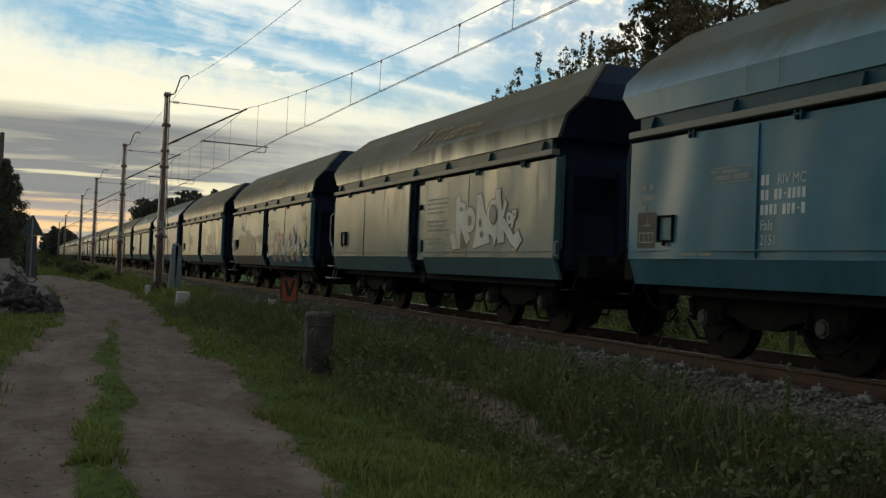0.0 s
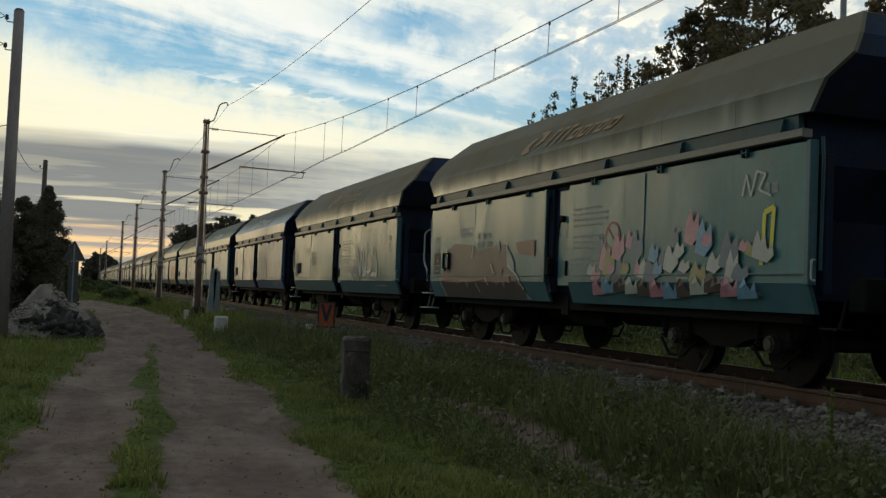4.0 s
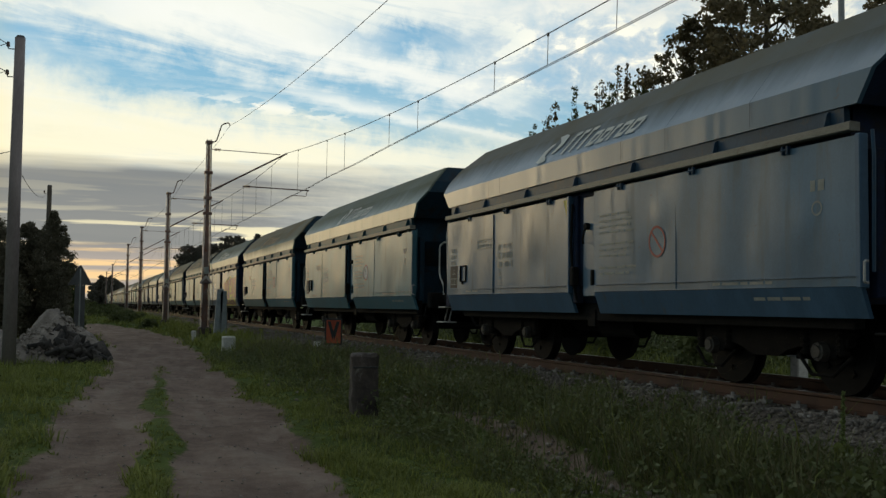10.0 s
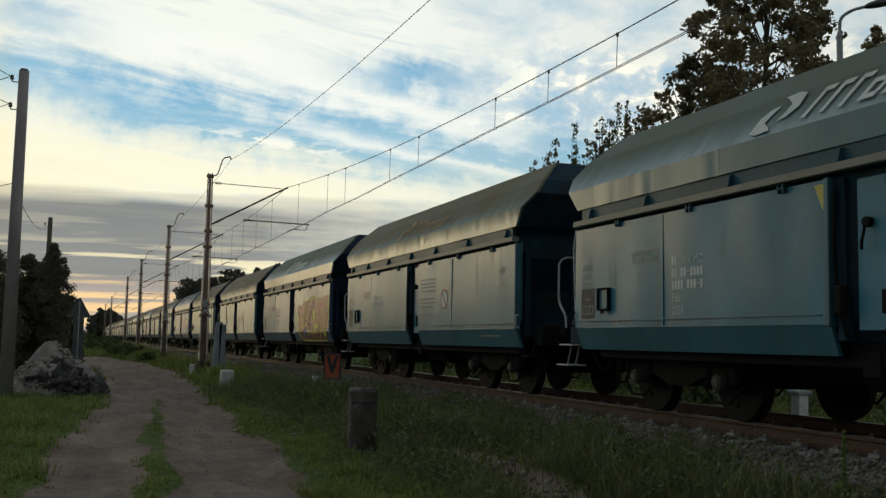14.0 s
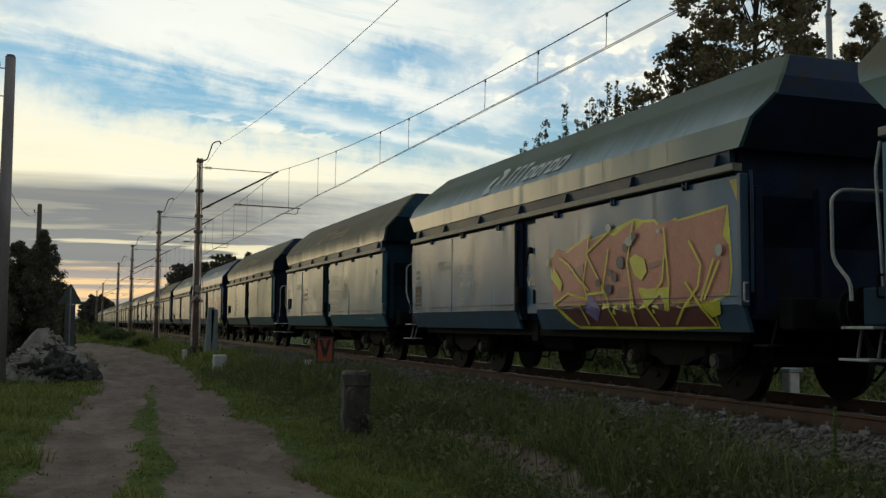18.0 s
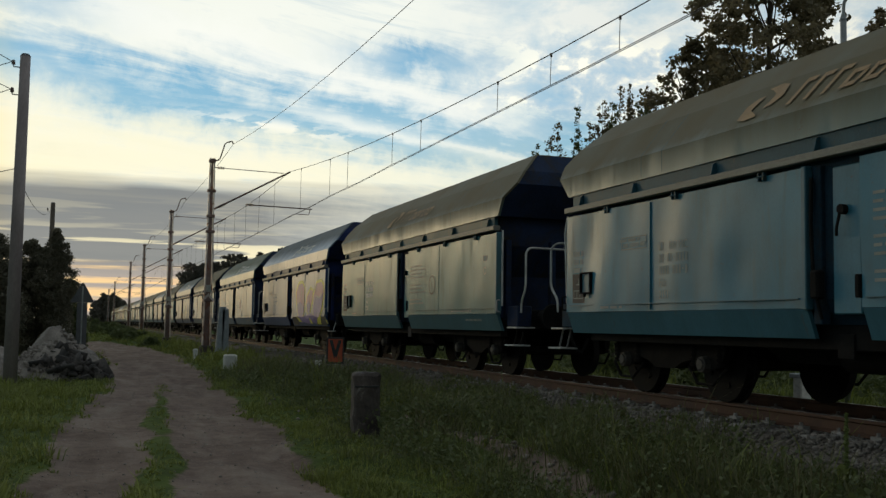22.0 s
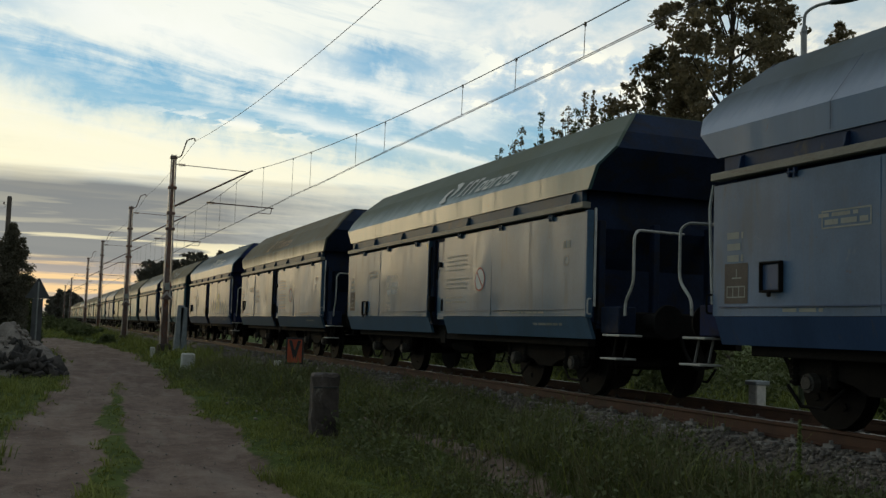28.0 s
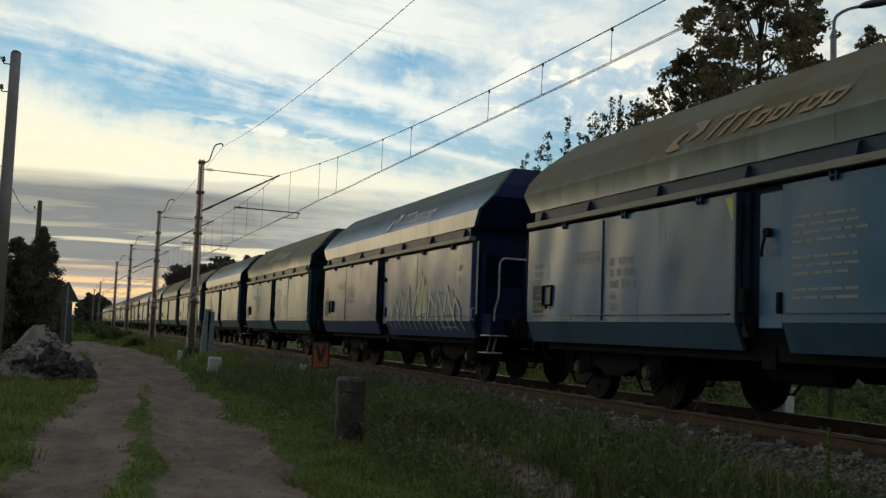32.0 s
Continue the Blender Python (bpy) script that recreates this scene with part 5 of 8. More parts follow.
def wagon_marks(k, w, v, p, logo_kind="", disc="", number=True, text=True, corner="", fancy="", logo_y=None, number_y=None, disc_y=-2.1, disc_z=1.72, faded=False):
    ink = LETTER_FADED if faded else LETTER
    if number:
        ny = 3.10 if number_y is None else number_y
        z, hh, drop = 1.86, 0.105, 0.15
        bar_parts("number_bar", figures(ny, z, "xx", hh), ink, w, v)
        text_part("class_letters", "RIV MC", ny - 0.24, z, hh, ink, w, v)
        bar_parts("number_bar", figures(ny, z - drop, "xx xx-xxxx", hh), ink, w, v)
        bar_parts("number_bar", figures(ny, z - 2 * drop, "xxxx xxx-x", hh), ink, w, v)
        text_part("type_letters", "Fals", ny, z - 3 * drop, hh, ink, w, v)
        text_part("type_digits", "2151", ny, z - 4 * drop, hh, ink, w, v)
        fy = 4.02
        fr = [bar(fy, fy - 0.62, 1.92, 1.935), bar(fy, fy - 0.62, 2.075, 2.09), bar(fy, fy - 0.015, 1.92, 2.09), bar(fy - 0.605, fy - 0.62, 1.92, 2.09)]
        paint_part("data_frame", fr, LETTER_FADED, w, v)
        bar_parts("data_bar", words(fy - 0.04, 1.955, 0.54, 0.05, 7 + k) + words(fy + 0.04, 2.03, 0.50, 0.035, 9 + k), LETTER_FADED, w, v)
        for i in range(3):
            bar_parts("data_bar", words(5.42, 1.92 - 0.12 * i, 0.26, 0.07, i + k), LETTER_FADED, w, v)
        paint_part("data_panel", [bar(5.46, 5.08, 1.24, 1.66)], PANEL_BROWN, w, v, 0.005, "brown load data panel")
        b = 0.014
        marks = [bar(5.34, 5.18, 1.50, 1.50 + b), bar(5.27, 5.256, 1.50, 1.60)] + [bar(5.42, 5.12, zz, zz + b) for zz in (1.30, 1.41)] + [bar(yy, yy - b, 1.30, 1.42) for yy in (5.42, 5.325, 5.23, 5.134)]
        paint_part("data_marks", marks, LETTER_FADED, w, v, 0.010)
        bar_parts("data_bar", words(4.55, 1.15, 0.55, 0.035, 3 + k), LETTER_FADED, w, v)
        bar_parts("data_bar", words(-3.3, 1.15, 1.1, 0.03, 5 + k), LETTER_FADED, w, v)
        bar_parts("data_bar", [bar(-4.95, -5.02, 2.05, 2.16), bar(-5.06, -5.15, 2.05, 2.16)], LETTER_FADED, w, v)
        paint_part("data_ring", ring_shapes(-5.05, 1.88, 0.055, 0.075, 16), LETTER_FADED, w, v)
        bar_parts("skirt_mark", words(-4.0, 0.98, 0.9, 0.035, 8 + k), LETTER_FADED, w, v)
    if text:
        g = random.Random(k)
        for i in range(11):
            if i in (4, 8):
                continue
            paint_part("instruction_line", words(-0.60, 2.14 - 0.080 * i, g.uniform(0.75, 1.05), 0.030, 100 + i + k), LETTER_FADED, w, v)
    if disc:
        paint_part("round_sign", [circle(disc_y, disc_z, 0.19)], LETTER if disc in ("white", "bar") else p["door"], w, v, 0.008, "round white handling sign" if disc in ("white", "bar") else "")
        paint_part("sign_ring", ring_shapes(disc_y, disc_z, 0.17, 0.20), SP_BLACK if disc == "hook" else RED_MARK, w, v, 0.012)
        if disc in ("bar", "red"):
            paint_part("sign_bar", stroke([(disc_y + 0.12, disc_z + 0.12), (disc_y - 0.12, disc_z - 0.12)], 0.016), RED_MARK, w, v, 0.014)
        if disc in ("white", "hook"):
            paint_part("sign_bar", stroke([(disc_y + 0.10, disc_z + 0.11), (disc_y, disc_z), (disc_y - 0.02, disc_z - 0.12)], 0.014), SP_BLACK, w, v, 0.014)
    if "f" in corner:
        paint_part("corner_mark", [[(MID_FAR + 0.22, DOOR_TOP - 0.04), (MID_FAR + 0.08, DOOR_TOP - 0.04), (MID_FAR + 0.08, DOOR_TOP - 0.32), (MID_FAR + 0.12, DOOR_TOP - 0.26)]], YELLOW_MARK, w, v, 0.012)
    if "n" in corner:
        paint_part("corner_mark", [[(DOOR_NEAR + 0.24, DOOR_TOP - 0.04), (DOOR_NEAR + 0.08, DOOR_TOP - 0.04), (DOOR_NEAR + 0.08, DOOR_TOP - 0.32), (DOOR_NEAR + 0.12, DOOR_TOP - 0.26)]], YELLOW_MARK, w, v, 0.012)
    if logo_kind:
        size, tone = logo_kind.split("_")
        logo(w, {"white": LOGO_WHITE, "dusty": LOGO_DUSTY, "faded": LETTER_FADED}[tone], *((1.62 if logo_y is None else logo_y, 1.06, 0.10, 0.92) if size == "big" else (1.55 if logo_y is None else logo_y, 1.05, 0.16, 0.86)), "company mark as plain slanting shapes")
    if fancy == "white_letters":
        shapes = [
            [(-1.97, 2.11), (-2.13, 2.22), (-2.2, 2.05), (-2.4, 2.03), (-2.44, 1.9), (-2.3, 1.78), (-2.68, 1.43), (-2.53, 1.32), (-2.25, 1.6), (-2.24, 1.25), (-2.04, 1.25), (-2.1, 1.65)],
            [(-2.84, 1.73), (-2.8, 1.6), (-2.69, 1.53), (-2.55, 1.53), (-2.43, 1.62), (-2.38, 1.75), (-2.42, 1.88), (-2.53, 1.95), (-2.67, 1.94), (-2.79, 1.86)],
            [(-2.88, 2.14), (-3.05, 2.15), (-3.13, 1.92), (-3.28, 1.81), (-3.47, 1.35), (-2.78, 1.25), (-2.87, 1.49)],
            [(-3.3, 1.85), (-3.47, 2.02), (-3.72, 2.03), (-3.74, 1.59), (-3.73, 1.45), (-3.65, 1.29), (-3.56, 1.45), (-3.33, 1.52)],
            [(-3.64, 2.17), (-3.82, 2.19), (-3.88, 1.78), (-4, 1.35), (-3.75, 1.33), (-3.78, 1.66)],
            [(-3.88, 1.78), (-3.98, 2.02), (-4.06, 1.94), (-3.95, 1.73)],
            [(-3.89, 1.71), (-3.97, 1.73), (-4.34, 1.45), (-4.48, 1.53), (-4.63, 1.37), (-4.45, 1.23), (-4.23, 1.33), (-3.91, 1.58)],
            [(-4.26, 1.71), (-4.24, 1.65), (-4.18, 1.62), (-4.11, 1.63), (-4.06, 1.69), (-4.06, 1.76), (-4.1, 1.81), (-4.17, 1.81), (-4.23, 1.78)],
            [(-4.25, 1.83), (-4.4, 1.84), (-4.39, 1.72), (-4.31, 1.69), (-4.29, 1.56), (-4.22, 1.56)],
            [(-1.78, 1.5), (-2, 1.54), (-2.13, 1.26), (-1.93, 1.24), (-1.88, 1.38)],
        ]
        eyes = [
            [(-2.69, 1.72), (-2.67, 1.66), (-2.62, 1.63), (-2.56, 1.66), (-2.54, 1.73), (-2.56, 1.8), (-2.61, 1.82), (-2.66, 1.79)],
            [(-3.76, 1.78), (-3.74, 1.7), (-3.68, 1.64), (-3.6, 1.62), (-3.51, 1.65), (-3.44, 1.72), (-3.42, 1.8), (-3.44, 1.89), (-3.5, 1.95), (-3.58, 1.96), (-3.67, 1.94), (-3.73, 1.87)],
            [(-4.19, 1.71), (-4.18, 1.68), (-4.15, 1.68), (-4.13, 1.7), (-4.13, 1.74), (-4.15, 1.76), (-4.18, 1.75)],
            [(-2.3, 1.93), (-2.27, 1.89), (-2.22, 1.9), (-2.19, 1.93), (-2.22, 1.97), (-2.27, 1.96)],
            [(-3.09, 1.67), (-3.07, 1.61), (-3.03, 1.61), (-3, 1.68), (-3.02, 1.74), (-3.07, 1.74)],
            [(-3.19, 1.48), (-3.16, 1.43), (-3.1, 1.43), (-3.06, 1.49), (-3.09, 1.54), (-3.15, 1.53)],
            [(-4.35, 1.77), (-4.34, 1.75), (-4.31, 1.75), (-4.3, 1.77), (-4.31, 1.8), (-4.33, 1.8)],
        ]
        acc = [([q], SP_BLACK) for q in eyes] + [([[(-3.71, 1.78), (-3.7, 1.72), (-3.66, 1.67), (-3.6, 1.66), (-3.53, 1.68), (-3.49, 1.73), (-3.47, 1.79), (-3.48, 1.86), (-3.52, 1.9), (-3.58, 1.92), (-3.65, 1.89), (-3.69, 1.84)]], PATCH_GREY)]
        graffiti(w, v, [(q, SP_WHITE) for q in shapes], 0.028, SP_BLACK, "white sprayed block shapes with black edges", acc)
        scr = stroke([(1.75, 1.95), (1.66, 2.12), (1.60, 1.98), (1.70, 1.90), (1.58, 1.84)], 0.012) + ring_shapes(1.62, 1.66, 0.075, 0.09, 12)
        paint_part("scribble", scr, SP_PALE, w, v, 0.010)
    elif fancy == "pastel":
        g = random.Random(4)
        fl = []
        for i in range(34):
            y = -1.05 - 0.116 * i
            z = 1.10 + g.uniform(0.0, 0.55)
            h, b = g.uniform(0.18, 0.46), g.uniform(0.5, 1.0)
            fl.append((at(y, z, [(0, 0), (0.05, h * 0.6), (0.14, h), (0.22, h * 0.55), (0.32, h * 0.85), (0.36, h * 0.2), (0.20, -0.06)], b), g.choice((SP_PALE, SP_PALE, SP_PINK, SP_PINK, PATCH_GREY, SP_BLUE, SP_OCHRE))))
        low = [(at(-1.2 - 0.30 * i, 0.90 + g.uniform(0, 0.12), [(0, 0), (0.05, 0.16), (0.16, 0.24), (0.26, 0.10), (0.34, 0.20), (0.36, 0.02)]), (SP_PINK, SP_BLUE, SP_BROWN, SP_PALE, SP_BROWN)[i % 5]) for i in range(12)]
        tag = stroke([(-4.55, 2.05), (-4.62, 2.28), (-4.70, 2.04), (-4.80, 2.30), (-4.95, 2.26), (-4.84, 2.10), (-5.05, 2.02)], 0.014)
        graffiti(w, v, fl + low, 0, None, "washed-out pastel sprayed picture low on the door", [(tag, SP_PALE), (stroke([(-4.9, 1.3), (-4.95, 1.85), (-5.1, 1.9), (-5.05, 1.4)], 0.03), SP_YELLOW)])
        remains = [(4.98, 1.09), (4.74, 1.69), (4.28, 1.82), (3.37, 1.77), (3.02, 1.65), (2.1, 1.75), (1.8, 1.72), (1.73, 1.37), (1.46, 1.29), (1.12, 0.99), (1.06, 0.83), (4.83, 0.83)]
        haze = [
            [(4.1, 1.17), (1.65, 1.2), (1.62, 1.1), (4.08, 1.08)],
            [(4.96, 1.28), (4.1, 1.22), (4.09, 1.09), (4.93, 1.1)],
            [(2.12, 1.31), (1.93, 1.33), (1.98, 1.24)],
            [(1.46, 1.75), (0.71, 1.77), (0.71, 1.51), (1.31, 1.57)],
        ]
        flakes = [
            [(2.22, 1.82), (2.13, 1.8), (2.07, 1.64), (2.16, 1.63)],
            [(1.74, 1.66), (1.6, 1.55), (1.48, 1.42), (1.45, 1.29), (1.73, 1.36)],
            [(1.08, 0.94), (0.88, 0.83), (1.08, 0.83)],
            [(3.71, 1.15), (3.52, 1.07), (3.6, 0.98)],
            [(1.95, 1.09), (1.84, 1.11), (1.89, 1)],
        ]
        edges = [
            [(1.8, 1.72), (1.73, 1.37), (1.35, 1.21), (1.12, 0.98)],
            [(5.02, 1.09), (4.83, 0.83)],
            [(4.74, 1.75), (4.65, 1.59)],
            [(2.47, 1.41), (2.31, 1.24)],
            [(3.18, 1.09), (3.04, 0.92)],
            [(2.71, 1.18), (2.57, 1.05)],
            [(3.31, 1.76), (3.35, 1.54)],
        ]
        acc = [([q], SP_HAZE) for q in haze] + [([q], SP_FLAKE) for q in flakes] + [(stroke(q, 0.016), SP_PALE) for q in edges]
        graffiti(w, v, [(remains, SP_BROWN)], 0, None, "remains of red-brown and white sprayed paint", acc)
    elif fancy == "scribble":
        ls = []
        for pts, wide in (
            ([(-2.38, 1.78), (-2.46, 1.49), (-2.58, 1.24)], [0.02, 0.05, 0.03]),
            ([(-2.58, 1.26), (-2.58, 1.58), (-2.6, 1.84)], [0.05, 0.03, 0.015]),
            ([(-2.61, 1.83), (-2.74, 1.53), (-2.91, 1.23)], [0.02, 0.04, 0.06]),
            ([(-2.75, 1.97), (-2.84, 1.69), (-2.99, 1.35)], [0.012, 0.04, 0.06]),
            ([(-3.1, 2.01), (-3.08, 1.6), (-3.03, 1.2)], [0.012, 0.03, 0.05]),
            ([(-3.31, 1.89), (-3.13, 1.8)], [0.01, 0.02]),
            ([(-2.75, 1.21), (-2.95, 1.32), (-3.1, 1.22)], [0.03, 0.07, 0.03]),
            ([(-3.08, 1.34), (-3.33, 1.31), (-3.55, 1.4), (-3.67, 1.55)], [0.03, 0.04, 0.035, 0.012]),
            ([(-3.7, 2), (-3.66, 1.84), (-3.69, 1.74), (-3.77, 1.66)], [0.012, 0.05, 0.04, 0.012]),
            ([(-3.86, 1.88), (-4, 1.69), (-4.11, 1.44), (-4.06, 1.22)], [0.03, 0.03, 0.04, 0.06]),
            ([(-4.06, 1.22), (-3.83, 1.28), (-3.57, 1.24)], [0.06, 0.05, 0.05]),
            ([(-1.69, 1.6), (-1.79, 1.66), (-1.93, 1.58)], [0.015, 0.02, 0.015]),
            ([(-1.76, 1.28), (-1.94, 1.12), (-2, 1.27)], [0.012, 0.03, 0.012]),
            ([(-2.1, 1.29), (-2.2, 1.2), (-2.26, 1.28)], [0.012, 0.02, 0.012]),
            ([(-2.02, 1.69), (-2.06, 1.48)], [0.015, 0.015]),
            ([(-2.17, 1.68), (-2.19, 1.48)], [0.02, 0.02]),
            ([(-2.32, 1.69), (-2.3, 1.47)], [0.015, 0.015]),
        ):
            ls += stroke(pts, wide)
        gf = graffiti(w, v, [([(-2.35, 1.85), (-2.33, 1.77), (-2.27, 1.71), (-2.18, 1.69), (-2.09, 1.72), (-2.03, 1.78), (-2, 1.87), (-2.02, 1.96), (-2.09, 2.02), (-2.17, 2.04), (-2.26, 2.01), (-2.32, 1.94)], SP_PALE)], 0, None, "white sprayed scribble with a round head", [(ls, SP_WHITE)])
        paint_part("patch", [[(-1.6, 1.5), (-2.42, 1.47), (-2.45, 1.3), (-1.62, 1.3)]], PATCH_GREY, gf, v, 0.032)
    elif fancy == "fire":
        body = [(-0.99, 1.83), (-1.17, 2), (-1.31, 1.87), (-1.63, 1.96), (-2.24, 2.11), (-2.25, 1.98), (-2.72, 2.11), (-2.75, 1.9), (-2.88, 2.06), (-3.4, 2.22), (-3.43, 2.1), (-3.63, 2.17), (-3.9, 2.16), (-4.09, 2.03), (-4.17, 1.81), (-4.15, 2.07), (-4.37, 2.14), (-4.39, 1.95), (-4.51, 1.87), (-4.66, 1.88), (-4.86, 1.98), (-4.98, 2.15), (-5.36, 2.19), (-5.28, 1.88), (-5.4, 1.77), (-5.43, 1.49), (-5.39, 1.24), (-5.03, 1.15), (-1.12, 1.17), (-1.35, 1.36), (-1.04, 1.58)]
        low = [(-1.12, 1.16), (-5.04, 1.14), (-5.1, 0.87), (-4.01, 0.86), (-2.71, 0.86), (-1.75, 0.86), (-1.46, 0.97)]
        yellow = [
            [(-3.29, 1.74), (-3.44, 1.79), (-3.66, 1.72), (-3.72, 1.55), (-3.59, 1.44), (-3.41, 1.52), (-3.45, 1.62), (-3.32, 1.66)],
            [(-3.56, 1.33), (-4.25, 1.34), (-4.21, 1.05), (-4.02, 1.25), (-3.7, 1.1)],
            [(-4.84, 1.13), (-5.26, 1.15), (-5.22, 1.01), (-5.05, 0.97)],
            [(-1.16, 1.17), (-1.35, 1.1), (-1.75, 0.86), (-1.45, 0.97)],
            [(-1.04, 1.58), (-1.12, 1.73), (-1.41, 1.49), (-1.35, 1.36)],
        ]
        lines = [
            [(-2.24, 2.11), (-2.07, 1.47), (-2.18, 1.23), (-1.59, 1.33), (-1.12, 1.17)],
            [(-2.72, 2.11), (-2.15, 1.87), (-2.64, 1.32), (-2.88, 0.87)],
            [(-2.75, 1.9), (-2.58, 1.32)],
            [(-3.4, 2.22), (-3.23, 1.69), (-3.31, 1.38), (-3.4, 1.09)],
            [(-4.17, 1.81), (-4.09, 1.42), (-3.91, 1.29), (-3.53, 1.34), (-3.9, 0.87)],
            [(-4.15, 2.07), (-4.25, 1.34)],
            [(-4.59, 1.39), (-5.09, 0.88)],
            [(-5.15, 1.63), (-4.89, 1.16)],
            [(-5.25, 1.6), (-4.96, 1.17)],
            [(-4.66, 1.87), (-4.9, 1.58), (-4.84, 1.32), (-4.29, 0.89)],
            [(-1.95, 1.18), (-2.1, 0.88)],
            [(-3.31, 1.3), (-3.37, 0.87)],
            [(-2.14, 1.3), (-2.65, 1.32)],
            [(-1.3, 1.86), (-1.59, 1.75), (-2.22, 1.36)],
        ]
        spots = [
            [(-3.16, 1.69), (-3.14, 1.63), (-3.08, 1.61), (-3.01, 1.62), (-2.97, 1.67), (-2.97, 1.74), (-3.01, 1.78), (-3.08, 1.79), (-3.14, 1.75)],
            [(-2.85, 1.57), (-2.83, 1.54), (-2.79, 1.53), (-2.75, 1.54), (-2.74, 1.58), (-2.75, 1.61), (-2.79, 1.63), (-2.83, 1.61)],
            [(-2.98, 1.51), (-2.96, 1.46), (-2.91, 1.45), (-2.85, 1.47), (-2.83, 1.52), (-2.85, 1.56), (-2.91, 1.58), (-2.96, 1.56)],
            [(-2.55, 1.45), (-2.53, 1.41), (-2.48, 1.39), (-2.43, 1.41), (-2.42, 1.45), (-2.44, 1.49), (-2.48, 1.51), (-2.53, 1.49)],
            [(-2.84, 1.36), (-2.82, 1.31), (-2.76, 1.29), (-2.7, 1.31), (-2.68, 1.36), (-2.7, 1.41), (-2.76, 1.43), (-2.82, 1.41)],
            [(-3.26, 1.88), (-3.24, 1.84), (-3.19, 1.82), (-3.15, 1.84), (-3.13, 1.89), (-3.15, 1.93), (-3.2, 1.94), (-3.24, 1.92)],
            [(-3.49, 2.02), (-3.47, 1.98), (-3.42, 1.96), (-3.37, 1.98), (-3.36, 2.03), (-3.38, 2.07), (-3.43, 2.08), (-3.47, 2.06)],
        ]
        pale = [
            [(-3.4, 1.95), (-3.36, 1.9), (-3.27, 1.9), (-3.21, 1.94), (-3.21, 1.99), (-3.28, 2.02), (-3.36, 2)],
            [(-2.85, 2.17), (-2.82, 2.12), (-2.75, 2.12), (-2.7, 2.16), (-2.7, 2.21), (-2.76, 2.24), (-2.82, 2.22)],
            [(-0.98, 1.81), (-0.96, 1.76), (-0.9, 1.75), (-0.86, 1.79), (-0.86, 1.84), (-0.9, 1.88), (-0.96, 1.86)],
            [(-5.33, 1.71), (-5.31, 1.67), (-5.26, 1.65), (-5.21, 1.67), (-5.19, 1.73), (-5.21, 1.77), (-5.26, 1.79), (-5.31, 1.77)],
            [(-4.08, 2.03), (-4.06, 2), (-4.01, 2.01), (-3.99, 2.04), (-4.01, 2.06), (-4.06, 2.05)],
        ]
        dim = [
            [(-1.59, 1.65), (-2.07, 1.74), (-2.04, 1.55), (-1.61, 1.62)],
            [(-3.73, 1.65), (-4.16, 1.68), (-4.15, 1.62), (-3.76, 1.58)],
            [(-2.89, 1.24), (-3.31, 1.25), (-3.26, 1.38), (-2.99, 1.37)],
        ]
        violet = [
            [(-2.23, 1.36), (-2.52, 1.09), (-2.36, 0.92), (-2.08, 1.05)],
            [(-2.65, 1.41), (-2.87, 1.41), (-2.83, 1.3), (-2.68, 1.29)],
        ]
        acc = [([q], SP_DUSTRED) for q in dim] + [([q], SP_PURPLE) for q in violet] + [([q], SP_YELLOW) for q in yellow]
        acc += [(stroke(q, 0.017), SP_YELLOW) for q in lines] + [([q], SP_INK) for q in spots] + [([q], SP_PALE) for q in pale]
        graffiti(w, v, [(low, SP_DARKRED), (body, SP_CORAL)], 0.030, SP_YELLOW, "large coral and yellow sprayed picture across the door", acc)
        tagl = stroke([(-0.08, 1.62), (-0.12, 1.50), (-0.20, 1.62), (-0.14, 1.48)], 0.012) + stroke([(-0.24, 1.66), (-0.26, 1.50), (-0.34, 1.52), (-0.30, 1.60)], 0.012)
        paint_part("scribble", [[(a, b) for a, b in q] for q in tagl], SP_PALE, w, v, -0.05)
    elif fancy == "bubbles":
        bubbles = [
            [(-1.22, 1.94), (-1.57, 2.19), (-2.17, 2.2), (-2.52, 2.01), (-2.37, 1.71), (-2.61, 1.43), (-2.44, 1.17), (-2.01, 1.11), (-1.55, 1.22), (-1.31, 1.56)],
            [(-2.92, 1.72), (-3.43, 1.96), (-3.83, 1.91), (-3.82, 1.64), (-3.51, 1.36), (-3.4, 1.17), (-3.06, 1.25), (-2.83, 1.52)],
            [(-3.93, 1.73), (-4.33, 2.13), (-4.95, 2.16), (-5.27, 2.04), (-5.35, 1.77), (-5.16, 1.42), (-4.79, 1.11), (-4.39, 1), (-3.99, 1.2)],
        ]
        lower = [
            [(-1.38, 1.52), (-1.92, 1.6), (-2.53, 1.4), (-2.44, 1.17), (-2.01, 1.11), (-1.55, 1.22)],
            [(-2.88, 1.49), (-3.35, 1.58), (-3.56, 1.42), (-3.4, 1.17), (-3.06, 1.25)],
            [(-3.97, 1.54), (-4.31, 1.74), (-4.76, 1.66), (-5.26, 1.79), (-5.16, 1.42), (-4.79, 1.11), (-4.39, 1), (-3.99, 1.2)],
        ]
        foot = [
            [(-1.56, 1.18), (-2.58, 1.11), (-3.37, 1.21), (-3.99, 1.16), (-4.46, 0.98), (-4.24, 0.88), (-3.64, 0.93), (-3.08, 0.87), (-2.37, 0.93), (-1.91, 0.9)],
        ]
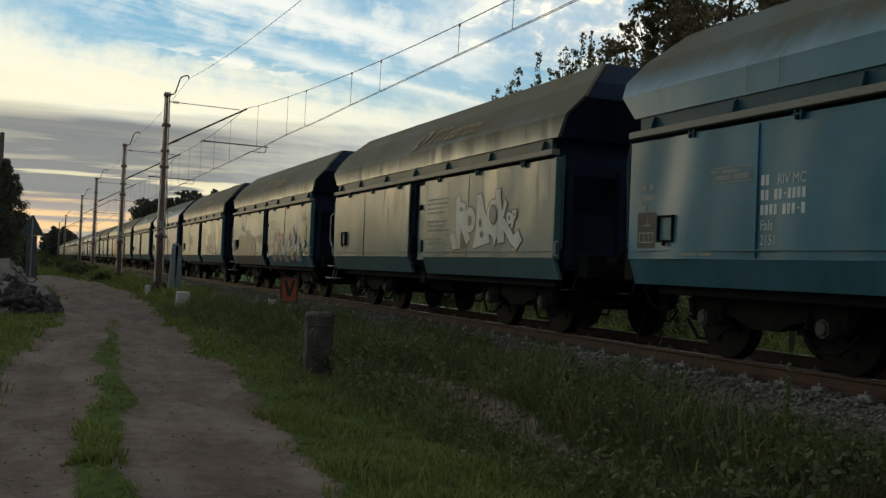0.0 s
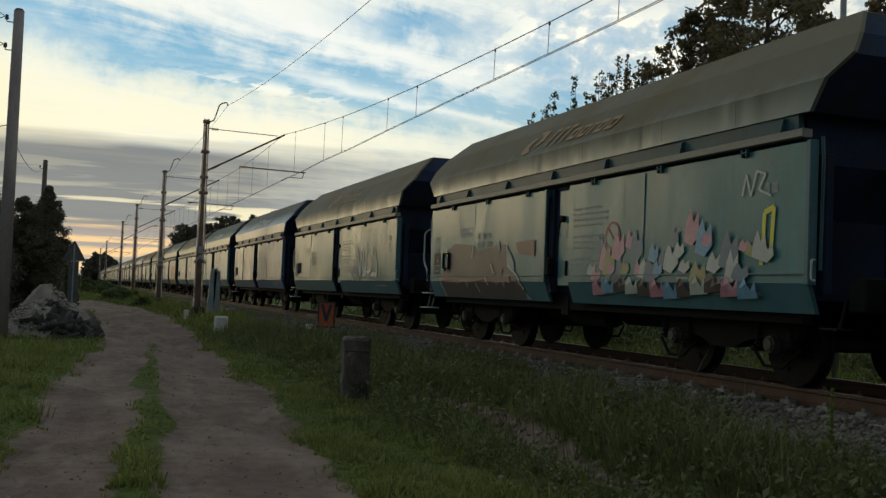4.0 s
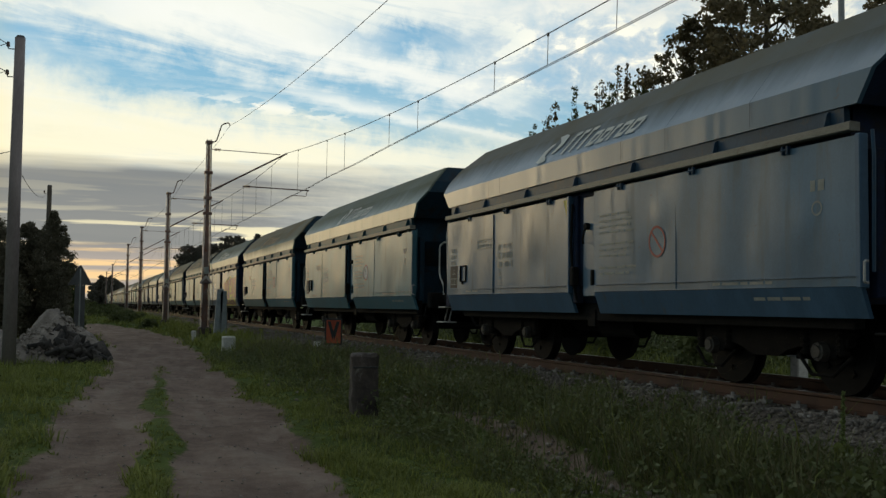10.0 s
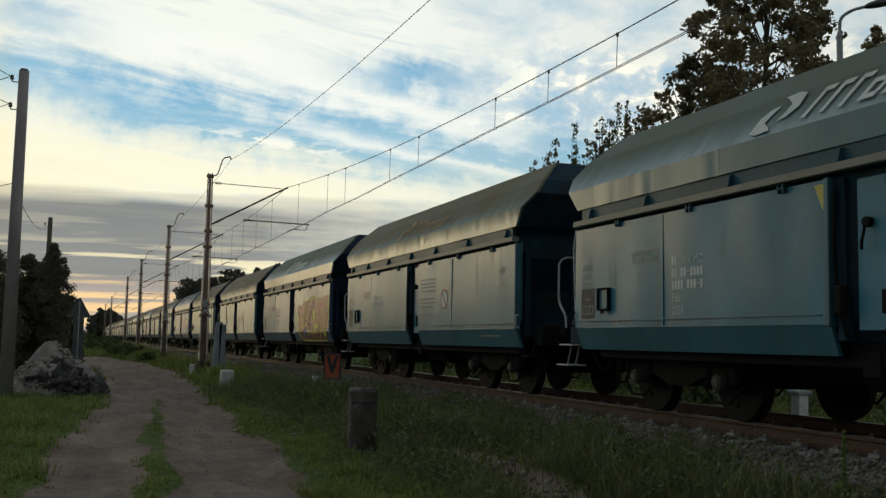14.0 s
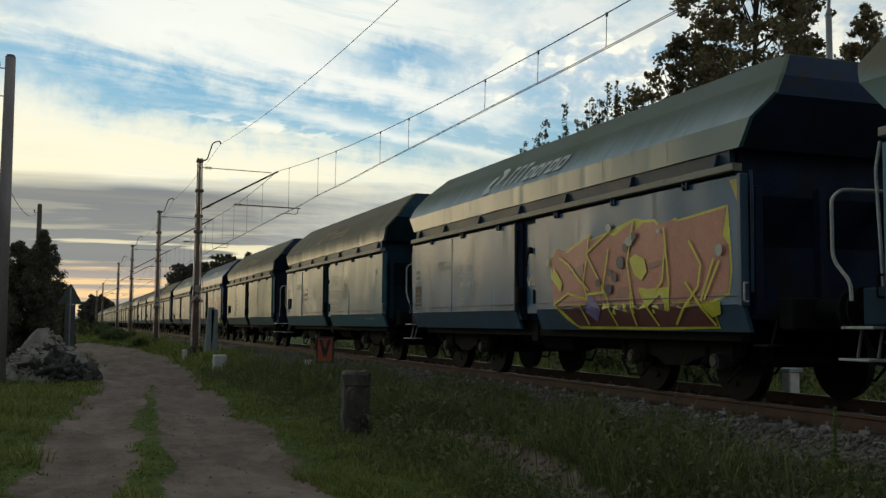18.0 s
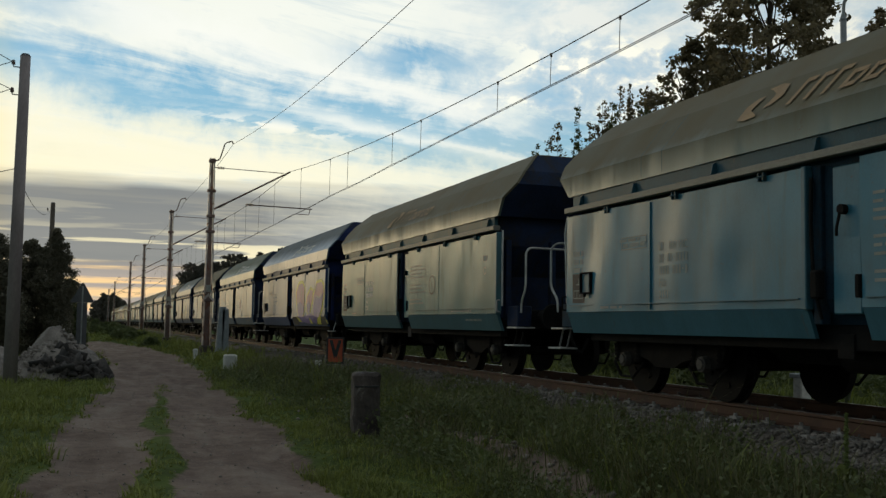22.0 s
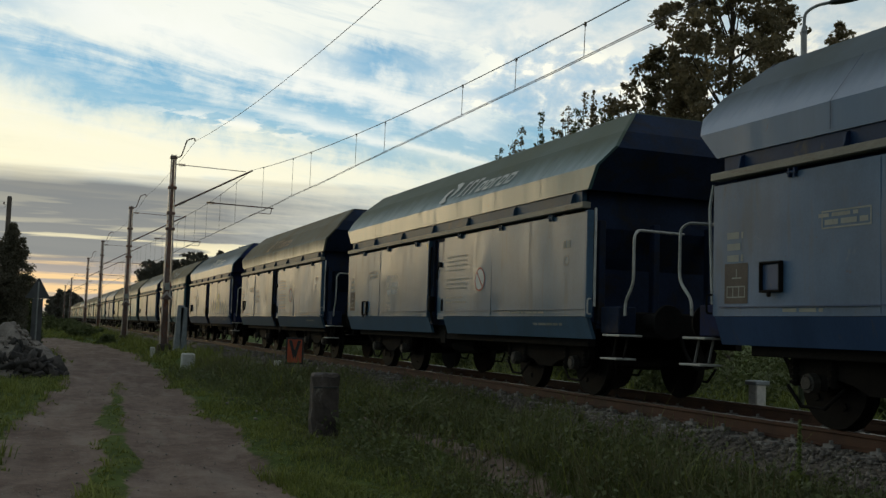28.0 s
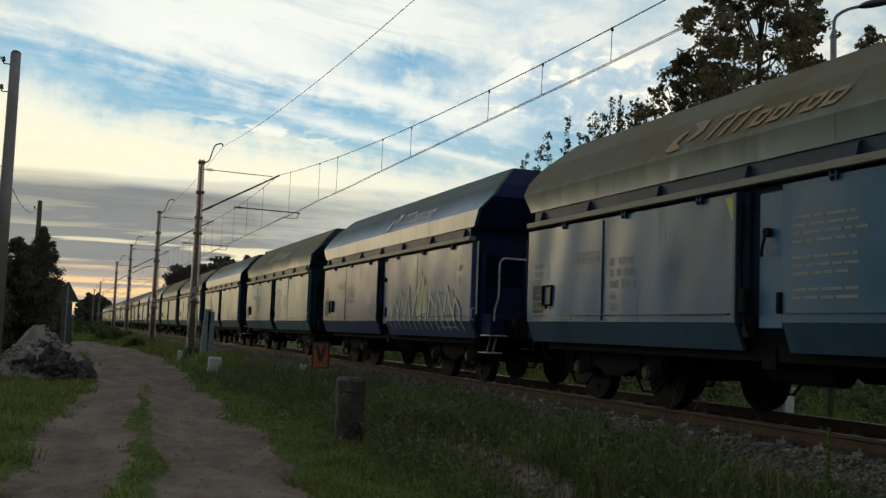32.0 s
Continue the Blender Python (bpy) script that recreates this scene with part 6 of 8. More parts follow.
        tips = [
            [(-1.28, 1.13), (-1.78, 1.05), (-2.08, 0.93), (-1.67, 0.94)],
            [(-4.48, 1.02), (-5.04, 1.16), (-4.91, 0.87), (-4.4, 0.87)],
            [(-3.28, 1.09), (-3.53, 1.01), (-3.71, 0.88), (-3.39, 0.9)],
            [(-5.62, 1.03), (-5.82, 0.99), (-5.86, 0.88), (-5.7, 0.9)],
        ]
        veins = [
            [(-1.58, 2.14), (-1.85, 1.7), (-1.45, 1.39)],
            [(-2.17, 2.18), (-2.08, 1.8), (-2.5, 1.48)],
            [(-3.43, 1.93), (-3.29, 1.64), (-2.99, 1.47)],
            [(-4.33, 1.77), (-4.72, 1.68), (-5.22, 1.81)],
            [(-4.33, 2.11), (-4.08, 1.73), (-4.45, 1.3)],
        ]
        acc = [([q], SP_PURPLE) for q in lower + foot] + [([q], SP_YELLOW) for q in tips] + [(stroke(q, 0.014), SP_PALE) for q in veins]
        graffiti(w, v, [(q, SP_PINK) for q in bubbles], 0.085, SP_YELLOW, "pink and violet sprayed bubbles with yellow edges", acc)
        paint_part("patch", [bar(-4.3, -5.6, 0.84, 1.10)], SP_BLACK, w, v, 0.006)
        paint_part("patch", [bar(-0.6, -1.5, 0.84, 1.10)], SP_BLACK, w, v, 0.006)
    elif fancy == "pale":
        g = random.Random(9)
        ls = []
        for i in range(9):
            y = -0.9 - 0.48 * i
            ls += stroke([(y, 1.10 + g.uniform(0, 0.2)), (y - g.uniform(0.05, 0.3), 1.5 + g.uniform(0, 0.5)), (y - g.uniform(0.2, 0.5), 1.3 + g.uniform(0, 0.4)), (y - g.uniform(0.3, 0.6), 1.12)], 0.035)
        fl = [(at(-2.55, 1.2, [(0, 0), (0.1, 0.5), (0.25, 0.95), (0.45, 0.6), (0.62, 0.7), (0.7, 0.1)]), SP_PALE), (at(-1.2, 1.2, [(0, 0.1), (0.1, 0.45), (0.5, 0.5), (0.9, 0.4), (0.9, 0.05)]), PATCH_GREY), (at(-3.6, 1.2, [(0, 0.0), (0.1, 0.5), (0.6, 0.42), (1.1, 0.5), (1.2, 0.05)]), PATCH_GREY)]
        graffiti(w, v, fl, 0.02, SP_BLACK, "pale sprayed scrawl with dark edges", [(ls, SP_PALE), (stroke([(-2.6, 1.3), (-2.75, 1.9), (-2.95, 2.0), (-3.1, 1.4)], 0.03), SP_YELLOW)])
        low = []
        for i in range(14):
            y = -0.7 - 0.34 * i
            low += stroke([(y, 1.10), (y - 0.12, 0.94)], 0.02)
        paint_part("scribble", low, SP_PALE, w, v, 0.008)
        paint_part("scribble", stroke([(0.9, 1.3), (0.75, 1.75), (0.6, 1.5), (0.75, 1.3), (0.5, 1.25)], 0.018), SP_BLACK, w, v, 0.008)


WAGONS = {}


def freight_wagon(k, paint, near_rails=False, hatch=(4.70, 1.50), hood=None, marks=None):
    """One covered hopper wagon with its parts; the origin is a little above the rail under its middle."""
    v = k % 4
    p = dict(PAINTS[paint])
    if hood is not None:
        p["hood"] = PAINTS[hood]["hood"]
    w = empty("freight_wagon")
    tone = ("blue-green", "grey-blue", "deep blue", "dusty grey-green", "slate-blue", "clean teal", "dusty teal")[paint]
    tagged(w, "%s steel hopper wagon with dusty hood, rolling on the track" % tone, "freight wagon", "wagons of the train")
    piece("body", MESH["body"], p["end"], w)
    for end in ("far", "near"):
        d = piece("door", MESH["door_" + end, v], p["door"], w)
        piece("skirt", MESH["skirt_" + end, v], p["skirt"], d, "darker lower edge of the door")
        y0, y1 = (MID_FAR, DOOR_FAR) if end == "far" else (DOOR_NEAR, MID_NEAR)
        for f in ((0.56,) if end == "far" else (0.60,)):
            piece("seam", MESH["seam"], p["door"], d).location = (0.006, y0 + (y1 - y0) * f, 0)
        piece("weld_line", MESH["weld"], p["skirt"], d).location = (0.004, (y0 + y1) / 2, 0)
        piece("door_edge", MESH["door_edge"], p["skirt"], d).location = (0.012, y0 + 0.03, 0)
        if end == "far" and hatch:
            piece("hatch_frame", MESH["hatch"], DARK_STEEL, d, "black square hatch frame").location = (0, *hatch)
            piece("hatch_plate", MESH["hatch_plate"], p["skirt"], d).location = (0, *hatch)
    piece("hood_side", MESH["hood", v], p["hood"], w)
    piece("hood_side", MESH["hood_back"], p["hood"], w)
    for y in (-4.6 + 0.2 * v, -3.2 + 0.3 * v, -0.6 - 0.2 * v, 2.1 + 0.3 * v, 4.1 - 0.2 * v):
        piece("hood_seam", MESH["hood_seam"], p["band"], w).location = (0, y, 0)
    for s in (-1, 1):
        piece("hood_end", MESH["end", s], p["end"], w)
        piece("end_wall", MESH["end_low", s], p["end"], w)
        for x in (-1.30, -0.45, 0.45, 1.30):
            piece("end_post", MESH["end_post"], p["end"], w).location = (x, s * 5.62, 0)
    piece("top", MESH["rim"], p["hood"], w)
    for s in (-1, 1):
        piece("band", MESH["band"], p["band"], w).matrix_local = Matrix.Diagonal((s, 1, 1, 1))
    piece("eave_beam", MESH["eave"], EAVE, w, "pale grey beam under the hood")
    for y in (-5.2, -3.35, -1.5, 0.15, 1.9, 3.7, 5.2):
        piece("gusset", MESH["gusset"], p["band"], w).location = (0, y, 0)
    for y in (-4.6, -2.9, -1.2, 1.0, 2.7, 4.4):
        piece("hinge", MESH["hinge"], p["band"], w).location = (0, y, 0)
    piece("column", MESH["column"], p["door"], w)
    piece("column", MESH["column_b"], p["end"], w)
    piece("door_lock", MESH["lock"], DARK_STEEL, w)
    piece("latch", MESH["latch"], DARK_STEEL, w)
    piece("door_lever", MESH["lever"], DARK_STEEL, w)
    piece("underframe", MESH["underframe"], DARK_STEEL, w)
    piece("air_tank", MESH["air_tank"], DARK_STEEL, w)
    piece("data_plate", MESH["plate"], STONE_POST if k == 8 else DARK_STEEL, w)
    wheels = []
    for s in (-1, 1):
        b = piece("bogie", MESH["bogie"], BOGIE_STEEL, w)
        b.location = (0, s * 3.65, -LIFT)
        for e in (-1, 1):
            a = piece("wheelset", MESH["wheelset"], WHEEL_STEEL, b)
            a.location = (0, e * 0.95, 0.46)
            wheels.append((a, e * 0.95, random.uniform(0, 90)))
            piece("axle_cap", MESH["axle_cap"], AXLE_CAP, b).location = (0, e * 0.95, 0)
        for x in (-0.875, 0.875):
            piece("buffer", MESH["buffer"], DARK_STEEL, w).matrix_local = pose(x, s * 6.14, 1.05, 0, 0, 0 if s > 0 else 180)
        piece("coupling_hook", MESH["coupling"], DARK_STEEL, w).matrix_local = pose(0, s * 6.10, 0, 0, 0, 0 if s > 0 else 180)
    for s in (-1 if near_rails else 1,):
        out = 0.12 if near_rails else 0.0
        flip = Matrix.Translation((0, s * out, 0)) @ Matrix.Diagonal((1, s, 1, 1))
        for key, mat, label in (("step_high", RAIL_WHITE, "white step board"), ("step_low", RAIL_WHITE, "white step board"), ("riser", p["end"], ""), ("handrail", RAIL_WHITE, "bent white handrail"), ("grab", RAIL_WHITE, "")):
            piece(MESH[key].name.split(".")[0], MESH[key], mat, w, label).matrix_local = Matrix.Diagonal((1, s, 1, 1)) if key == "grab" else flip
        for y in (5.94, 6.20):
            piece("step_hanger", MESH["step_hanger"], BOGIE_STEEL if k in (8, 10, 11) else STEP_GREY, w).location = (0, s * (y + out), 0)
    s = 1 if near_rails else -1
    piece("grab_bar", MESH["grab"], RAIL_WHITE if k == 9 else p["band"], w).matrix_local = Matrix.Diagonal((1, s, 1, 1))
    piece("foot_step", MESH["foot_step"], RAIL_WHITE if k == 9 else DARK_STEEL, w).matrix_local = Matrix.Diagonal((1, s, 1, 1))
    for s in (-1, 1):
        piece("rope_hook", MESH["rope_hook"], RAIL_WHITE if s < 0 else DARK_STEEL, w).matrix_local = Matrix.Diagonal((1, s, 1, 1))
    if marks is not None:
        wagon_marks(k, w, v, p, **marks)
    WAGONS[k] = (w, wheels)
    return w


LINEUP = {
    -2: dict(paint=0),
    -1: dict(paint=0, near_rails=True, hatch=(4.84, 1.46), marks=dict(text=False, number_y=3.25)),
    0: dict(paint=3, hood=3, hatch=(4.76, 1.52), marks=dict(logo_kind="small_dusty", logo_y=0.6, number=False, fancy="white_letters")),
    1: dict(paint=6, hood=3, marks=dict(logo_kind="small_dusty", disc="red", disc_y=-1.75, faded=True, fancy="pastel")),
    2: dict(paint=6, hood=3, hatch=(4.80, 1.50), marks=dict(logo_kind="small_dusty", fancy="scribble", corner="n", faded=True)),
    3: dict(paint=1, hatch=(4.68, 1.50), marks=dict(logo_kind="big_white", disc="red", corner="f", faded=True)),
    4: dict(paint=0, hood=5, hatch=(4.78, 1.50), marks=dict(logo_kind="big_white", disc="white", corner="f", disc_y=-1.75)),
    5: dict(paint=0, hood=6, hatch=(4.58, 1.50), marks=dict(number_y=2.90, logo_y=1.4, logo_kind="big_dusty", disc="bar", faded=False)),
    6: dict(paint=4, hood=5, hatch=None, marks=dict(number_y=2.85, logo_kind="big_white", logo_y=1.9, corner="fn", text=False, fancy="fire")),
    7: dict(paint=0, hood=3, hatch=(5.0, 1.52), marks=dict(logo_kind="small_dusty", disc="hook", faded=True)),
    8: dict(paint=6, hood=3, near_rails=True, hatch=(4.78, 1.50), marks=dict(logo_kind="small_dusty", disc="hook", faded=False)),
    9: dict(paint=2, marks=dict(logo_y=0.1, logo_kind="small_white", text=False, fancy="bubbles")),
    10: dict(paint=1, hood=5, near_rails=True, hatch=(4.25, 1.29), marks=dict(number_y=2.75, logo_y=0.1, logo_kind="small_white", disc="bar", corner="f")),
    11: dict(paint=4, hood=3, near_rails=True, hatch=(4.9, 1.50), marks=dict(logo_y=1.9, logo_kind="small_dusty", disc="bar", corner="fn", faded=True)),
    12: dict(paint=2, hood=4, near_rails=True, marks=dict(logo_y=0.1, logo_kind="small_white", faded=True, text=False, fancy="pale")),
    13: dict(paint=0, hood=3, marks=dict(logo_kind="small_faded", disc="hook", faded=True)),
    14: dict(paint=1, marks=dict(logo_kind="small_faded", faded=True)),
}
NUDGE = {-1: 0.24, 0: -0.05, 1: 0.02, 2: 0.17, 3: 0.12, 4: 0.14, 5: 0.10, 6: -0.05, 7: -0.05, 8: 0.13, 9: 0.0, 10: 0.2, 11: 0.13, 12: 0.30}
for k in range(-2, 28):
    freight_wagon(k, **LINEUP.get(k, dict(paint=(0, 3, 1, 0, 3)[k % 5], hood=(3, 3, 1, 4, 3)[k % 5])))


def gone(t):
    """How far the train has rolled by t seconds; it gathers a little speed."""
    return 4.4731 * t + 0.00777 * t * t + 0.00024 * t ** 3


def wagon_y(k, t):
    """Where wagon k's middle stands at t seconds; wagons with a platform are longer."""
    longer = sum(k >= j for j in (8, 10, 11))
    return 18.311 + 13.4946 * k + 0.3305 * longer + NUDGE.get(k, 0.15 if k > 12 else 0.0) - gone(t)


def motions():
    times = [2.0 * i for i in range(17)]
    ticks = [0.1 * i for i in range(321)]
    for k, (w, wheels) in WAGONS.items():
        walk(w, [(t, pose(TRACK_X, wagon_y(k, t), RAIL_Z + LIFT)) for t in times])
        if -1 <= k <= 12:
            for a, y, start in wheels:
                walk(a, [(t, pose(0, y, 0.46, start + math.degrees(gone(t) / 0.46))) for t in ticks])
        else:
            for a, y, start in wheels:
                a.rotation_euler = (radians(start), 0, 0)


# ---- overhead line: masts with cantilevers, wires ----
MAST_X = 4.92
MAST_Y = [44.2, 65.9, 96.5, 126.0, 192.0, 240.0]
CONTACT_Z, MESS_Z = EYE + 4.65, EYE + 6.67


def mast(y, detail=True):
    g0 = float(land(MAST_X, y))
    top = EYE + 7.05
    m = empty("overhead_mast", MAST_X, y, g0)
    tagged(m, "slender steel overhead-line mast with a cantilever over the track", "railway mast", "overhead line masts")
    h = top - g0
    # two channels that draw together, with battens
    for s in (-1, 1):
        bm = bmesh.new()
        w0, w1 = 0.17, 0.085
        for a, b in ((0.06, 0.018), (0.018, 0.06)):
            vs = []
            for z, w in ((0.0, w0), (h, w1)):
                x = s * w
                vs += [bm.verts.new((x - a / 2, -b / 2 - 0.04, z)), bm.verts.new((x + a / 2, -b / 2 - 0.04, z)), bm.verts.new((x + a / 2, b / 2 + 0.04, z)), bm.verts.new((x - a / 2, b / 2 + 0.04, z))]
            for q in ((0, 1, 5, 4), (1, 2, 6, 5), (2, 3, 7, 6), (3, 0, 4, 7), (4, 5, 6, 7)):
                bm.faces.new([vs[i] for i in q])
        bmesh.ops.recalc_face_normals(bm, faces=bm.faces[:])
        part("channel", bm, MAST_SKYLIT, m)
    for y0 in (-0.034, 0.024):
        bm = bmesh.new()
        vs = [bm.verts.new((x, y, z)) for z, w in ((0.0, 0.125), (h - 0.02, 0.040)) for x, y in ((-w, y0), (w, y0), (w, y0 + 0.010), (-w, y0 + 0.010))]
        for q in ((0, 1, 5, 4), (1, 2, 6, 5), (2, 3, 7, 6), (3, 0, 4, 7), (4, 5, 6, 7), (3, 2, 1, 0)):
            bm.faces.new([vs[i] for i in q])
        part("web_plate", bm, MAST_STEEL, m, "rusty red-brown plate between the channels")
    bm = bmesh.new()
    box(bm, -0.27, 0.27, -0.27, 0.27, -0.3, 0.34, 0.06)
    part("footing", bm, STONE_POST, m, "weathered concrete footing")
    for f, r in ((0.83, 0.045), (0.70, 0.03), (0.62, 0.04), (0.27, 0.05), (0.985, 0.03)):
        w = 0.17 + (0.085 - 0.17) * f + 0.03 + r
        bm = bmesh.new()
        box(bm, -w, w, -0.085 - r, 0.085 + r, h * f - 0.06, h * f + 0.06, 0.01)
        part("collar", bm, MAST_STEEL, m, "rusty clamp round the mast")
    bm = bmesh.new()
    for pts in ([(-0.26, 0.0), (0.0, 0.30), (0.0, 0.16), (-0.26, -0.12)], [(0.26, 0.0), (0.0, 0.30), (0.0, 0.16), (0.26, -0.12)]):
        bm.faces.new([bm.verts.new((x, -0.15, h * 0.27 + z)) for x, z in pts])
    part("climb_guard", bm, MAST_SKYLIT, m)
    cx = TRACK_X - MAST_X
    mz, cz = MESS_Z - g0, CONTACT_Z - g0
    bm = bmesh.new()
    tube(bm, [(0.08, 0, mz - 1.85), (cx + 0.05, 0, mz)], 0.038, 8)
    part("bracket_tube", bm, MAST_STEEL, m)
    bm = bmesh.new()
    tube(bm, [(0.05, 0, mz - 0.02), (cx - 0.25, 0, mz - 0.08)], 0.016, 6)
    part("stay_rod", bm, MAST_STEEL, m)
    bm = bmesh.new()
    tube(bm, [(cx * 0.44, 0, cz + 0.47), (cx + 1.05, 0, cz + 0.42)], 0.026, 6)
    part("register_tube", bm, MAST_STEEL, m)
    bm = bmesh.new()
    tube(bm, rounded([(cx + 0.98, 0, cz + 0.42), (cx + 0.92, 0, cz + 0.16), (cx + 0.3, 0, cz + 0.18), (cx, 0, cz + 0.01)], 0.06), 0.016, 6)
    part("steady_arm", bm, MAST_STEEL, m)
    for a, b in (((0.30, 0, mz - 1.73), (0.60, 0, mz - 1.565)), ((0.22, 0, mz - 0.023), (0.50, 0, mz - 0.028)), ((cx * 0.46, 0, cz + 0.47), (cx * 0.54, 0, cz + 0.468))):
        bm = bmesh.new()
        a, b = Vector(a), Vector(b)
        for i in range(4):
            p = a + (b - a) * ((i + 0.5) / 4)
            cyl(bm, p - (b - a) * 0.07, p + (b - a) * 0.07, 0.07, 0.05, seg=10)
        part("insulator", bm, INSULATOR, m)
    bm = bmesh.new()
    tube(bm, rounded([(0.05, 0, h - 0.12), (0.30, 0, h - 0.06), (0.52, 0, h + 0.70), (0.82, 0, h + 0.80), (0.86, 0, h + 0.66)], 0.12), 0.028, 6)
    part("feeder_horn", bm, MAST_STEEL, m, "bent steel horn for the feeder wire")
    if detail:
        bm = bmesh.new()
        box(bm, -0.10, 0.10, -0.20, -0.17, 2.6, 2.9, 0.01)
        part("number_plate", bm, LETTER_FADED, m)
        bm = bmesh.new()
        tube(bm, [(0.10, 0.10, h * 0.72), (0.46, 0.6, 0.02)], 0.01, 5)
        part("earth_wire", bm, WIRE, m)
    return m


for i, y in enumerate(MAST_Y):
    mast(y, i < 3)


def sag(a, b, low, n=24):
    """Points of a wire hung between a and b, sagging by low."""
    a, b = Vector(a), Vector(b)
    return [a + (b - a) * (i / n) - Vector((0, 0, low * 4 * (i / n) * (1 - i / n))) for i in range(n + 1)]


supports = [-20.0] + MAST_Y
mess_pts, feed_pts = [], []
for a, b in zip(supports, supports[1:]):
    low = 1.45 * ((b - a) / 64.0) ** 2
    mess_pts += sag((TRACK_X, a, MESS_Z), (TRACK_X, b, MESS_Z), low)[:-1]
    feed_pts += sag((MAST_X + 0.86, a, EYE + 7.72), (MAST_X + 0.86, b, EYE + 7.72), low)[:-1]
mess_pts.append(Vector((TRACK_X, MAST_Y[-1], MESS_Z)))
bm = bmesh.new()
tube(bm, mess_pts, 0.011, 5)
wire = part("messenger_wire", bm, WIRE, None)
tagged(wire, "sagging messenger wire above the railway track", "overhead wire")
bm = bmesh.new()
tube(bm, feed_pts, 0.008, 5)
tagged(part("feeder_wire", bm, WIRE, None), "thin feeder wire along the mast tops", "overhead wire")
contact = empty("contact_wire", TRACK_X, 0, CONTACT_Z)
tagged(contact, "pair of taut copper contact wires above the track", "overhead wire")
for dx in (-0.02, 0.03):
    bm = bmesh.new()
    tube(bm, [(dx + 0.02 * math.sin(y), y, -0.02 * (i % 2)) for i, y in enumerate(range(-20, 241, 4))], 0.008, 5)
    part("wire", bm, WIRE, contact)
dropper_y = [y for y in np.arange(-16.8, 43, 3.8)] + [y for y in np.arange(48.0, 126, 4.4)]
for y in dropper_y:
    j = min(range(len(mess_pts) - 1), key=lambda q: abs(mess_pts[q].y - y))
    a = mess_pts[j]
    bm = bmesh.new()
    tube(bm, [(TRACK_X + 0.005, a.y, a.z), (TRACK_X + 0.005, a.y + 0.03, CONTACT_Z)], 0.007, 5)
    box(bm, TRACK_X - 0.01, TRACK_X + 0.02, a.y - 0.02, a.y + 0.02, a.z - 0.05, a.z + 0.02)
    d = part("dropper", bm, WIRE, contact)
    d.matrix_parent_inverse = Matrix.Translation((-TRACK_X, 0, -CONTACT_Z))


# ---- line poles on the other side of the path ----
def line_pole(x, y, height, r, arms, mat=WOOD_POLE):
    z0 = float(land(x, y))
    p = empty("utility_pole", x, y, z0)
    tagged(p, "tall round %s utility pole beside the dirt path" % ("grey" if mat is WOOD_POLE else "dark wooden"), "utility pole", "utility poles")
    bm = bmesh.new()
    cyl(bm, (0, 0, -0.3), (0, 0, height), r, r * 0.72, seg=16)
    part("shaft", bm, mat, p, smooth=True)
    bm = bmesh.new()
    cyl(bm, (0, 0, height - 0.01), (0, 0, height + 0.05), r * 0.75, r * 0.5, seg=16)
    part("cap", bm, SIGN_BACK, p)
    for z in arms:
        bm = bmesh.new()
        tube(bm, rounded([(-r * 0.7, 0, z), (-r - 0.10, 0, z), (-r - 0.10, 0, z + 0.10)], 0.03), 0.014, 6)
        b = part("hook", bm, SIGN_BACK, p)
        bm = bmesh.new()
        cyl(bm, (-r - 0.10, 0, z + 0.06), (-r - 0.10, 0, z + 0.17), 0.05, 0.035, seg=10)
        part("insulator", bm, INSULATOR, b)
    return p


POLE1 = (-1.66, 27.1)
line_pole(*POLE1, 8.15, 0.17, (7.85, 7.15))
line_pole(-1.93, 61.0, 8.15, 0.17, (7.7,), BARK)
zt = float(land(*POLE1))
for i, (a, b, low) in enumerate((
    ((POLE1[0] - 0.3, POLE1[1], zt + 7.98), (-9.5, 3.0, 8.9), 0.5),
    ((POLE1[0] - 0.3, POLE1[1], zt + 7.28), (-9.6, 3.0, 8.1), 0.5),
    ((POLE1[0] - 0.3, POLE1[1], zt + 7.98), (-18.0, 44.0, 7.6), 0.7),
    ((POLE1[0] - 0.3, POLE1[1], zt + 7.28), (-18.0, 44.0, 6.9), 0.7),
    ((POLE1[0] - 0.1, POLE1[1], zt + 5.3), (-18.0, 40.0, 4.6), 0.6),
    ((POLE1[0] - 0.1, POLE1[1], zt + 5.25), (-2.1, 61.0, zt + 7.6), 0.5),
)):
    bm = bmesh.new()
    tube(bm, sag(a, b, low, 18), 0.010, 5)
    tagged(part("service_wire", bm, WIRE, None), "dark service wire hung from a utility pole", "overhead wire", "service wires")
# a pole and house corner far to the side carry the other ends
line_pole(-18.0, 44.0, 7.8, 0.16, (7.5,))
line_pole(-9.55, 3.0, 9.0, 0.18, (8.7,))

# ---- stone marker post ----
sp = empty("stone_post", 3.72, 13.70, float(land(3.72, 13.7)) - 0.05)
tagged(sp, "squat weathered stone post standing in the verge grass", "marker post")
bm = bmesh.new()
box(bm, -0.188, 0.188, -0.16, 0.16, 0.0, 0.93, 0.035)
bmesh.ops.subdivide_edges(bm, edges=bm.edges[:], cuts=5, use_grid_fill=True)
for v in bm.verts:
    q = noise.noise(v.co * 5.0)
    v.co += Vector((0.026 * q, 0.026 * noise.noise(v.co * 6 + Vector((4, 0, 0))), 0.020 * noise.noise(v.co * 7 + Vector((0, 9, 0)))))
    v.co.x *= 1.0 - 0.03 * v.co.z
    if v.co.z > 0.86:
        v.co.z -= 0.05 * max(0.0, noise.noise(v.co * 9 + Vector((2, 2, 2))))
part("block", bm, STONE_POST, sp)
